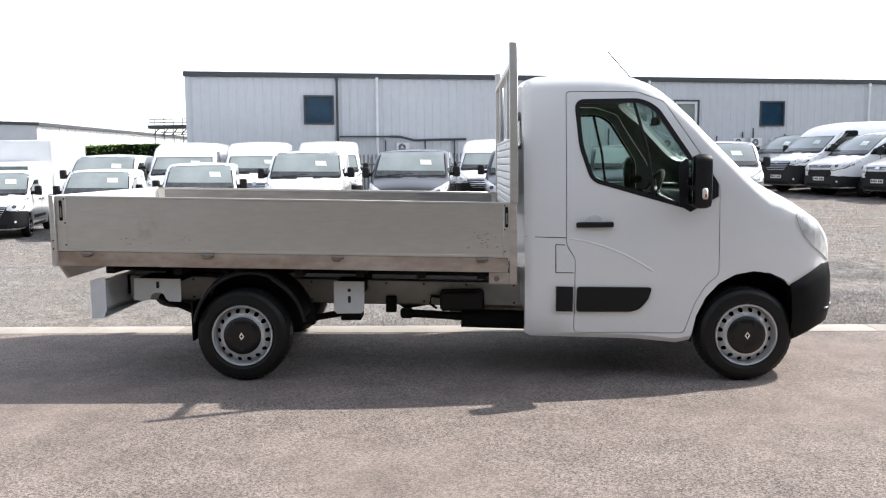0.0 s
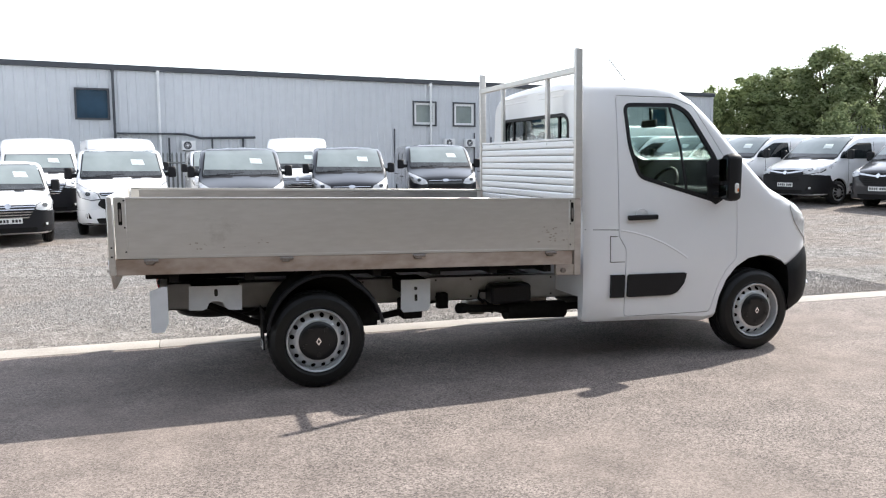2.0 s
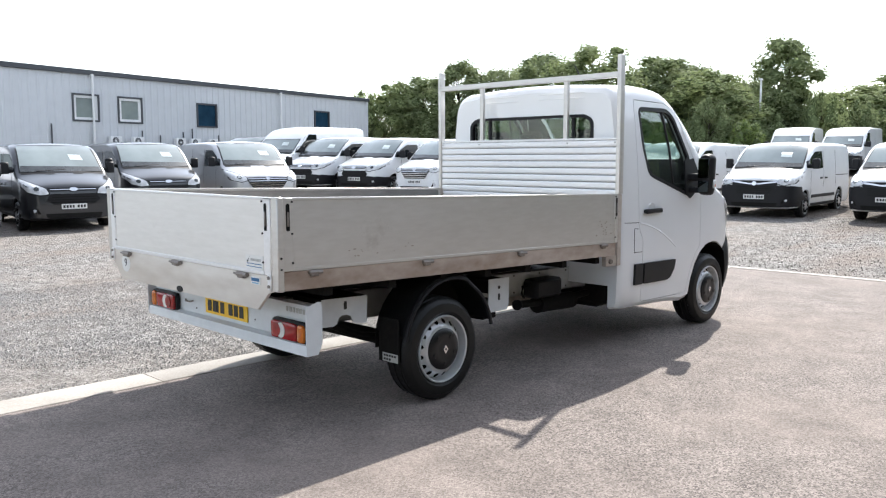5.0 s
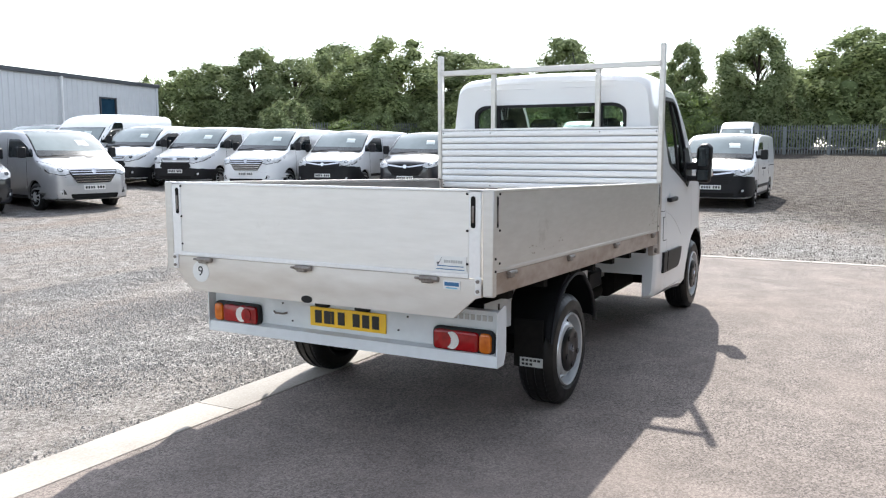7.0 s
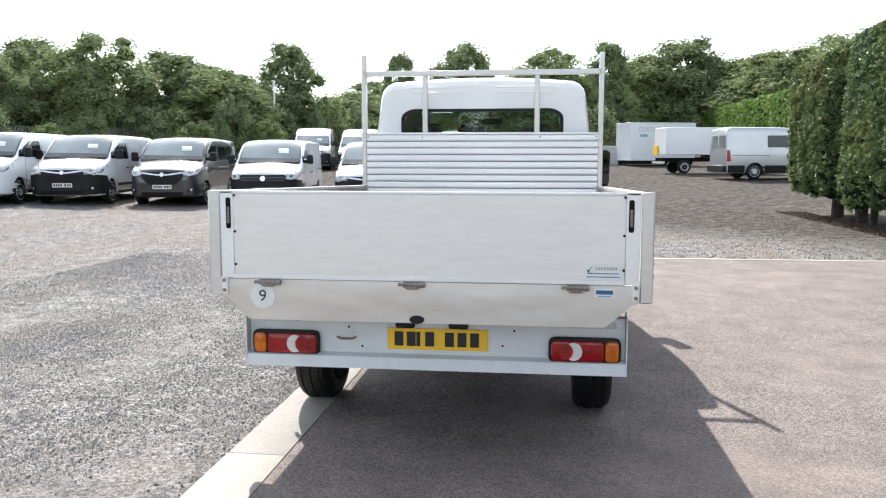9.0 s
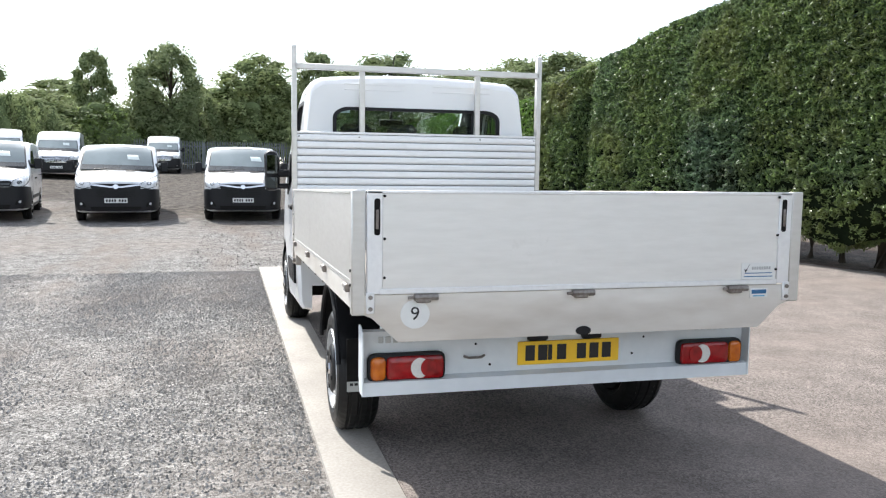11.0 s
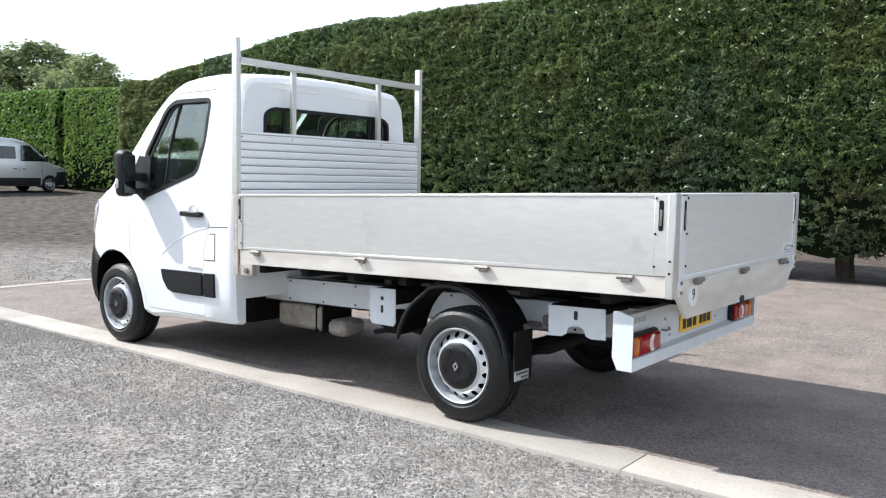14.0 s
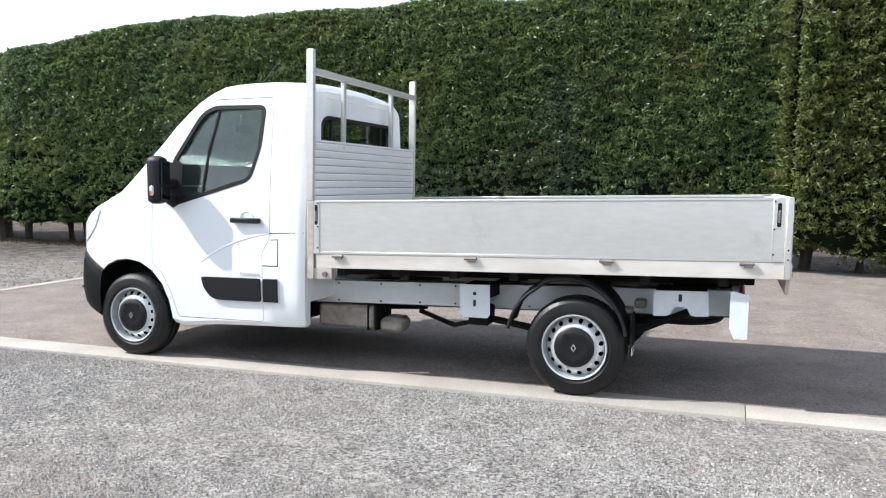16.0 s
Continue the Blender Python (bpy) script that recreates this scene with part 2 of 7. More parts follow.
CHROME = mat("bright_trim", (0.75, 0.75, 0.76), (0.68, 0.68, 0.69), rough=0.12, metal=1.0)
# near-black base stands in for a dark reflection in the door mirrors
MIRROR = mat("darkened_mirror_glass", (0.07, 0.08, 0.085), (0.05, 0.06, 0.065), rough=0.03, metal=1.0, fine=2)
ALU_INNER = mat("darker_aluminium", (0.34, 0.33, 0.315), (0.22, 0.21, 0.20), rough=0.5, rough2=0.65, metal=0.5, fine=18, coarse=1.2, bump=0.04, stretch=(0.25, 0.25, 1.4))
GLASS = glass("clear_glass", (0.68, 0.79, 0.75))
DARKGLASS = mat("tinted_glass", (0.012, 0.016, 0.018), (0.008, 0.011, 0.013), rough=0.03, spec=0.5, fine=2)
# pale base colour stands for the sky reflected in the van windscreens
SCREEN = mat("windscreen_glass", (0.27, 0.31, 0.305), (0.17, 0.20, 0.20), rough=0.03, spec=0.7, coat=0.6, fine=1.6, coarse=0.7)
DASHBOARD = mat("van_dashboard", (0.05, 0.055, 0.056), (0.025, 0.028, 0.029), rough=0.25, coat=0.6, fine=6)
CARD = mat("price_card", (0.60, 0.66, 0.65), (0.50, 0.56, 0.55), rough=0.3, fine=14)
BLUE_GLASS = mat("blue_window_glass", (0.018, 0.052, 0.092), (0.010, 0.032, 0.058), rough=0.12, spec=0.2, fine=2)
LAMP_GLASS = mat("headlamp_lens", (0.78, 0.79, 0.80), (0.44, 0.45, 0.46), rough=0.08, coat=1.0, fine=11, coarse=5)
RED = mat("red_lens", (0.36, 0.004, 0.007), (0.16, 0.002, 0.003), rough=0.15, coat=0.35, fine=26, coarse=9, spec=0.3)
AMBER = mat("amber_lens", (0.62, 0.17, 0.012), (0.40, 0.075, 0.004), rough=0.15, coat=0.35, fine=26, coarse=9, spec=0.3)
CLEAR = mat("white_lens", (0.72, 0.72, 0.70), (0.6, 0.6, 0.58), rough=0.12, coat=1.0, fine=90)
YELLOW = mat("yellow_plate", (0.90, 0.56, 0.025), (0.86, 0.52, 0.02), rough=0.35, fine=30)
WHITE = mat("white_plate", (0.78, 0.78, 0.76), (0.72, 0.72, 0.70), rough=0.4, fine=30)
INK = mat("black_print", (0.012, 0.012, 0.013), rough=0.5)
BLUE = mat("blue_print", (0.03, 0.14, 0.30), rough=0.5)
CYAN = mat("light_blue_print", (0.20, 0.45, 0.62), rough=0.5)
SEAT = mat("seat_cloth", (0.035, 0.036, 0.04), (0.02, 0.02, 0.023), rough=0.9, fine=150, bump=0.1)
LINING = mat("cab_lining", (0.085, 0.087, 0.09), (0.06, 0.062, 0.065), rough=0.85, fine=120, bump=0.1)
DASH = mat("dash_plastic", (0.03, 0.031, 0.033), rough=0.6, fine=100, bump=0.05)
TARMAC = stones("tarmac", (0.350, 0.299, 0.270), (0.070, 0.060, 0.054), (0.243, 0.200, 0.175), 110, 0.7, 0.45, 0.005, clump=2.2, contrast=0.22)
GRAVEL = stones("gravel", (0.490, 0.464, 0.437), (0.095, 0.090, 0.084), (0.315, 0.275, 0.244), 58, 1.0, 0.34, 0.030, clump=4.2, contrast=0.33, gloss=0.06, track=(0.265, 0.222, 0.192), worn=(0.084, 0.074, 0.065))
CONCRETE = mat("concrete_edging", (0.40, 0.367, 0.328), (0.29, 0.263, 0.232), rough=0.85, fine=60, coarse=2.2, bump=0.25)
PALE_ROAD = mat("pale_road", (0.62, 0.60, 0.57), (0.52, 0.50, 0.47), rough=0.85, fine=40, coarse=0.6, bump=0.1)
CLAD = mat("grey_cladding", (0.52, 0.54, 0.57), (0.48, 0.50, 0.53), rough=0.45, fine=3, coarse=0.25)
CLAD_LIGHT = mat("white_cladding", (0.72, 0.73, 0.74), (0.64, 0.65, 0.66), rough=0.5, fine=3, coarse=0.3)
CLAD_DARK = mat("dark_flashing", (0.045, 0.05, 0.06), rough=0.5, fine=5)
FENCE = mat("galvanised_steel", (0.22, 0.24, 0.24), (0.14, 0.15, 0.15), rough=0.55, metal=0.5, fine=20)
BARK = mat("bark", (0.09, 0.07, 0.05), (0.04, 0.032, 0.025), rough=0.95, fine=24, coarse=3, bump=0.5, stretch=(1, 1, 0.3), dist=0.02)
LEAF_HEDGE = leafy("hedge_leaves", (0.014, 0.036, 0.012), (0.225, 0.315, 0.100), (0.185, 0.215, 0.070), 0.38, 0.6, patches=(((0.75, 0.84, 1.40), 0.32, 0.50, 0.66), ((1.12, 0.86, 0.86), 0.45, 0.58, 0.72)))
LEAF_C = leafy("shrub_leaves_light", (0.120, 0.175, 0.048), (0.205, 0.270, 0.085), (0.200, 0.240, 0.070), 0.6)
LEAF_B = leafy("tree_leaves_mid", (0.200, 0.245, 0.105), (0.310, 0.360, 0.168), (0.300, 0.340, 0.135), 0.8)
# near-black colour stands for the shade deep inside the hedges
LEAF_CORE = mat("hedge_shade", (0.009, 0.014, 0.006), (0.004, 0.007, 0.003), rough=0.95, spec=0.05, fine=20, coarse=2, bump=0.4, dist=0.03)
# darker than the leaves: inner crown shade put into a colour
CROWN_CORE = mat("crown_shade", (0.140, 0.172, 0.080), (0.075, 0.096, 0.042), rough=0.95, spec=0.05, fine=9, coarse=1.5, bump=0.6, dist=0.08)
LEAF_BRIGHT = leafy("bright_hedge_leaves", (0.085, 0.165, 0.028), (0.175, 0.285, 0.055), (0.190, 0.280, 0.050), 0.5)
LEAF_A = leafy("tree_leaves_dark", (0.165, 0.205, 0.098), (0.280, 0.325, 0.165), (0.260, 0.300, 0.132), 0.8)
LEAF_OLIVE = leafy("olive_hedge_leaves", (0.022, 0.036, 0.010), (0.245, 0.290, 0.080), (0.170, 0.175, 0.058), 0.45, 0.45, patches=(((0.75, 0.95, 0.9), 0.5, 0.5, 0.7),))
LEAF_D = leafy("shrub_leaves_amber", (0.30, 0.29, 0.04), (0.44, 0.40, 0.07), (0.28, 0.32, 0.06), 0.7)
SOIL = stones("bare_soil", (0.15, 0.115, 0.090), (0.035, 0.026, 0.020), (0.10, 0.066, 0.045), 40, 0.9, 0.5, 0.02, clump=3.5, contrast=0.5)
PEBBLE = leafy("stone_chippings", (0.16, 0.154, 0.146), (0.41, 0.394, 0.374), (0.325, 0.288, 0.258), 0.95, 0.1)
LITTER = leafy("soil_and_bark_bits", (0.035, 0.026, 0.019), (0.16, 0.115, 0.080), (0.10, 0.075, 0.052), 0.95)
ROUGH_STONE = leafy("rough_yard_stone", (0.065, 0.060, 0.054), (0.145, 0.134, 0.121), (0.115, 0.099, 0.084), 0.95)
for solid in (PEBBLE, LITTER, ROUGH_STONE):
    tree_nodes = solid.node_tree
    for link in list(tree_nodes.nodes["Material Output"].inputs[0].links):
        tree_nodes.links.remove(link)
    tree_nodes.links.new(tree_nodes.nodes["Principled BSDF"].outputs[0], tree_nodes.nodes["Material Output"].inputs[0])


# ---- building blocks ----
def finish(me, material, smooth=38):
    me.materials.append(material)
    if smooth:
        me.shade_smooth()
        me.set_sharp_from_angle(angle=radians(smooth))
    return me


def part(name, bm, material, parent=None, label="", smooth=38):
    """Link a bmesh as one mesh object under a thing or a part."""
    bmesh.ops.recalc_face_normals(bm, faces=bm.faces)
    me = bpy.data.meshes.new(name)
    bm.to_mesh(me)
    bm.free()
    ob = new(name, finish(me, material, smooth))
    ob.parent = parent
    return tagged(ob, label)


def thing(name, at=(0, 0, 0), turn=0.0, label="", category="", group="", kind=""):
    root = new(name)
    root.empty_display_size = 0.2
    root.location, root.rotation_euler = at, (0, 0, radians(turn))
    return tagged(root, label, category, group, kind)


def box(bm, x0, x1, y0, y1, z0, z1, bevel=0.0, seg=1):
    m = Matrix.Translation(((x0 + x1) / 2, (y0 + y1) / 2, (z0 + z1) / 2)) @ Matrix.Diagonal((abs(x1 - x0), abs(y1 - y0), abs(z1 - z0), 1))
    vs = bmesh.ops.create_cube(bm, size=1.0, matrix=m)["verts"]
    if bevel:
        es = list({e for v in vs for e in v.link_edges})
        bmesh.ops.bevel(bm, geom=es, offset=bevel, segments=seg, affect="EDGES", profile=0.5)
    return bm


def boxes(*rows, bevel=0.0):
    bm = bmesh.new()
    for r in rows:
        box(bm, *r, bevel=bevel)
    return bm


def prism(poly, axis, a, b, bevel=0.0, bm=None):
    """A plate: a polygon in the two other axes (in their order), from a to b along axis."""
    bm = bm or bmesh.new()
    put = {"x": lambda p, q: (q, p[0], p[1]), "y": lambda p, q: (p[0], q, p[1]), "z": lambda p, q: (p[0], p[1], q)}[axis]
    lo, hi = [bm.verts.new(put(p, a)) for p in poly], [bm.verts.new(put(p, b)) for p in poly]
    made = [bm.faces.new(lo), bm.faces.new(hi[::-1])]
    for i in range(len(poly)):
        j = (i + 1) % len(poly)
        made.append(bm.faces.new((lo[i], lo[j], hi[j], hi[i])))
    bmesh.ops.recalc_face_normals(bm, faces=made)
    if bevel:
        bmesh.ops.bevel(bm, geom=list(made[0].edges) + list(made[1].edges), offset=bevel, segments=2, affect="EDGES", profile=0.5)
    return bm


def rod(bm, p, q, r, seg=10, r2=None):
    """A round bar from p to q, tapering to r2."""
    p, q = Vector(p), Vector(q)
    d = q - p
    m = Matrix.Translation((p + q) / 2) @ d.to_track_quat("Z", "Y").to_matrix().to_4x4()
    bmesh.ops.create_cone(bm, cap_ends=True, segments=seg, radius1=r, radius2=r if r2 is None else r2, depth=d.length, matrix=m)
    return bm


def tube(points, r, seg=8, bm=None):
    """A round bar bent along points."""
    bm = bm or bmesh.new()
    pts = [Vector(p) for p in points]
    rings = []
    for i, p in enumerate(pts):
        d = (pts[min(i + 1, len(pts) - 1)] - pts[max(i - 1, 0)]).normalized()
        rot = d.to_track_quat("Z", "Y").to_matrix()
        rings.append([bm.verts.new(p + rot @ Vector((r * math.cos(a), r * math.sin(a), 0))) for a in (2 * math.pi * k / seg for k in range(seg))])
    for a, b in zip(rings, rings[1:]):
        for k in range(seg):
            bm.faces.new((a[k], a[(k + 1) % seg], b[(k + 1) % seg], b[k]))
    bm.faces.new(rings[0][::-1])
    bm.faces.new(rings[-1])
    return bm


def lathe(profile, seg=48, closed=False, bm=None):
    """Turn a profile of (radius, y) round the y axis."""
    bm = bm or bmesh.new()
    rings = []
    for r, y in profile:
        if r < 1e-6:
            rings.append([bm.verts.new((0, y, 0))])
        else:
            rings.append([bm.verts.new((r * math.cos(a), y, r * math.sin(a))) for a in (2 * math.pi * k / seg for k in range(seg))])
    pairs = list(zip(rings, rings[1:])) + ([(rings[-1], rings[0])] if closed else [])
    for a, b in pairs:
        for k in range(seg):
            j = (k + 1) % seg
            if len(a) == 1:
                bm.faces.new((a[0], b[j], b[k]))
            elif len(b) == 1:
                bm.faces.new((a[k], a[j], b[0]))
            else:
                bm.faces.new((a[k], a[j], b[j], b[k]))
    return bm


def moved(bm, m):
    bmesh.ops.transform(bm, matrix=m, verts=bm.verts)
    return bm


def round_poly(pts, r, n=4):
    """Round each corner of a polygon by r."""
    out = []
    k = len(pts)
    for i in range(k):
        p, a, b = Vector(pts[i]), Vector(pts[i - 1]), Vector(pts[(i + 1) % k])
        u, v = (a - p), (b - p)
        s = min(r, 0.45 * u.length, 0.45 * v.length)
        p0, p1 = p + u.normalized() * s, p + v.normalized() * s
        for j in range(n + 1):
            t = j / n
            out.append(tuple((1 - t) ** 2 * p0 + 2 * t * (1 - t) * p + t * t * p1))
    return out


def lerp_table(table, x):
    if x <= table[0][0]:
        return table[0][1]
    for (a, u), (b, v) in zip(table, table[1:]):
        if x <= b:
            t = (x - a) / (b - a)
            return u + (v - u) * t
    return table[-1][1]


def cut(ob, cutter, op="DIFFERENCE", lining=None):
    """Cut an object by a closed bmesh, for good."""
    bmesh.ops.recalc_face_normals(cutter, faces=cutter.faces)
    me = bpy.data.meshes.new("cutter")
    cutter.to_mesh(me)
    cutter.free()
    if lining:
        me.materials.append(lining)
    tool = new("cutter", me)
    tool.parent = ob.parent
    mod = ob.modifiers.new("cut", "BOOLEAN")
    mod.operation, mod.object, mod.solver = op, tool, "EXACT"
    if lining:
        mod.material_mode = "TRANSFER"
    deps = bpy.context.evaluated_depsgraph_get()
    deps.update()
    made = bpy.data.meshes.new_from_object(ob.evaluated_get(deps))
    ob.modifiers.clear()
    old, ob.data = ob.data, made
    made.name = old.name
    bpy.data.objects.remove(tool)
    bpy.data.meshes.remove(me)
    bpy.data.meshes.remove(old)
    return ob


def text_mesh(text, size, depth=0.001):
    cu = bpy.data.curves.new("lettering", "FONT")
    cu.body, cu.size, cu.extrude, cu.align_x, cu.align_y = text, size, depth, "CENTER", "CENTER"
    ob = new("lettering", cu)
    deps = bpy.context.evaluated_depsgraph_get()
    deps.update()
    bm = bmesh.new()
    me = bpy.data.meshes.new_from_object(ob.evaluated_get(deps))
    bm.from_mesh(me)
    bpy.data.objects.remove(ob)
    bpy.data.curves.remove(cu)
    bpy.data.meshes.remove(me)
    return bm


# ---- the ground ----
def soft(v):
    return math.log1p(math.exp(max(-30.0, min(30.0, v)))) if v < 25 else v


def lie(x):
    """The apron falls a little towards the truck's nose."""
    return -0.008 * (max(-8.0, min(7.0, x)) + 1.0)


def rise(x, y):
    """Height of the yard: nearly level round the truck, rising gently to the north and east."""
    r = lie(x) * max(0.0, min(1.0, 1.6 - y / 15.0, 1.0 - (x - 8.0) / 12.0)) + 0.010 * soft(x - 7) + 0.018 * soft(x - 18) + 0.026 * soft(y - 12.0) * (0.2 + 0.9 * max(0.0, min(1.0, (x - 1.0) / 10.0)))
    far = max(abs(x), abs(y))
    return r if far < 60 else r * max(0.0, 1 - (far - 60) / 140) 


def kerb_in(x):
    return 7.575 + 0.002 * (x + 2.5)


KERB_W = 0.325
ground_bm = bmesh.new()
xs = [-600, -250, -120, -70, -45, -32] + [-24 + 1.0 * k for k in range(75)] + [52, 56, 62, 75, 100, 160, 300, 700]
ys = [-600, -250, -100, -50, -30, -20] + [-14 + 1.0 * k for k in range(54)] + [41, 44, 50, 60, 80, 120, 250, 600]
grid = []
for x in xs:
    row = []
    for y in ys:
        z = rise(x, y) - 0.02
        if -20 < x < 45 and 8.2 < y < 36:
            z += 0.035 * noise.noise((x * 0.35, y * 0.35, 0.3)) * min(1.0, (y - 8.2) / 2)
        row.append(ground_bm.verts.new((x, y, z)))
    grid.append(row)
for i in range(len(xs) - 1):
    for j in range(len(ys) - 1):
        ground_bm.faces.new((grid[i][j], grid[i + 1][j], grid[i + 1][j + 1], grid[i][j + 1]))
ground = part("ground", ground_bm, GRAVEL, None, "grey loose gravel yard with dusty wheel tracks", 80)
tagged(ground, category="ground", kind="structure")
tar = bmesh.new()
edge_x = lambda y: 6.70 + 0.02 * (7.9 - y)
hedge_y = lambda x: -1.75 + 0.085 * x
near, far_side = [], []
for x in [-60, -30] + [-16 + 1.0 * k for k in range(23)]:
    near.append((x, max(hedge_y(x), -9)))
    far_side.append((x, kerb_in(x) + 0.004))
near.append((edge_x(-1.1), -1.15)), far_side.append((edge_x(7.75), kerb_in(6.7) + 0.004))
prev = None
for a, b in zip(near, far_side):
    col = []
    for k in range(13):
        t = k / 12
        col.append(tar.verts.new((a[0] + (b[0] - a[0]) * t, a[1] + (b[1] - a[1]) * t, lie(a[0]))))
    if prev:
        for k in range(12):
            tar.faces.new((prev[k], col[k], col[k + 1], prev[k + 1]))
    prev = col
ext = bmesh.ops.extrude_face_region(tar, geom=list(tar.faces))
bmesh.ops.translate(tar, verts=[v for v in ext["geom"] if isinstance(v, bmesh.types.BMVert)], vec=(0, 0, -0.09))
tarmac = part("pavement", tar, TARMAC, None, "worn grey-brown tarmac apron")
tagged(tarmac, category="tarmac", kind="structure")
# concrete edging along the apron, in cast lengths, and a narrow one across its end
kerb = thing("trim", label="pale concrete edging along the tarmac", category="kerb", kind="structure")
cuts_x = [-13.2, -9.1, -2.47, 4.3, 6.87]
for x0, x1 in zip(cuts_x, cuts_x[1:]):
    bm = bmesh.new()
    a, b = x0 + 0.002, x1 - 0.002
    prism([(a, kerb_in(a) + 0.006), (b, kerb_in(b) + 0.006), (b, kerb_in(b) + KERB_W), (a, kerb_in(a) + KERB_W)], "z", -0.12, 0.006, 0.008, bm=bm)
    for v in bm.verts:
        v.co.z += lie(v.co.x)
    part("kerb_stone", bm, CONCRETE, kerb)
ys2 = [7.62, 5.0, 2.2, -0.6, -1.15]
for y0, y1 in zip(ys2, ys2[1:]):
    bm = prism([(edge_x(y0) + 0.006, y0 - 0.004), (edge_x(y1) + 0.006, y1 + 0.004), (edge_x(y1) + 0.16, y1 + 0.004), (edge_x(y0) + 0.16, y0 - 0.004)], "z", -0.12, 0.006 + lie(6.75), 0.006)
    part("kerb_stone", bm, CONCRETE, kerb)
# soil strip under the hedge
soil = bmesh.new()
prev = None
for k in range(46):
    x = -24 + 0.9 * k
    col = []
    for j in range(7):
        d = j / 6
        y = hedge_y(x) - 0.03 - 6.5 * d if x < 6.6 else hedge_y(x) + 0.2 - 6.5 * d
        col.append(soil.verts.new((x, y, rise(x, y) - 0.03 + 0.10 * math.sin(math.pi * d) + 0.05 * noise.noise((x, y, 2.0)))))
    if prev:
        for j in range(6):
            soil.faces.new((prev[j], col[j], col[j + 1], prev[j + 1]))
    prev = col
tagged(part("hedge_bed", soil, SOIL, None, "bare brown soil under the hedge", 80), category="soil", kind="structure")


# ---- foliage ----
def leaves(count, place, size, seed, aspect=0.55, fold=0.25, turn=0.55, spray=0.0):
    """One mesh of many small folded leaves; place(rng) gives a spot and an outward direction."""
    rng = np.random.default_rng(seed)
    spots, outs = place(rng, count)
    n = len(spots)
    nor = outs + rng.normal(0, turn, (n, 3))
    nor /= np.linalg.norm(nor, axis=1)[:, None]
    up = rng.normal(0, 1, (n, 3))
    # sprays stand out of the surface, broad leaves lie along it
    u = nor * spray + rng.normal(0, 0.75, (n, 3)) if spray else np.cross(nor, up)
    u /= np.linalg.norm(u, axis=1)[:, None]
    if spray:
        nor = np.cross(u, up)
        nor /= np.linalg.norm(nor, axis=1)[:, None]
        nor *= np.sign((nor * outs).sum(1) + 1e-6)[:, None]
    v = np.cross(nor, u)
    s = size * rng.uniform(0.6, 1.35, n)[:, None]
    a = spots - u * s
    b = spots + v * s * aspect - nor * s * fold
    c = spots + u * s
    d = spots - v * s * aspect - nor * s * fold
    verts = np.stack([a, b, c, d], 1).reshape(-1, 3)
    idx = np.arange(n)[:, None] * 4
    faces = np.concatenate([np.concatenate([idx, idx + 1, idx + 2], 1), np.concatenate([idx, idx + 2, idx + 3], 1)], 0)
    return verts, faces


def leaf_mesh(name, verts, faces, material):
    me = bpy.data.meshes.new(name)
    me.from_pydata(verts.tolist(), [], faces.tolist())
    me.materials.append(material)
    return me


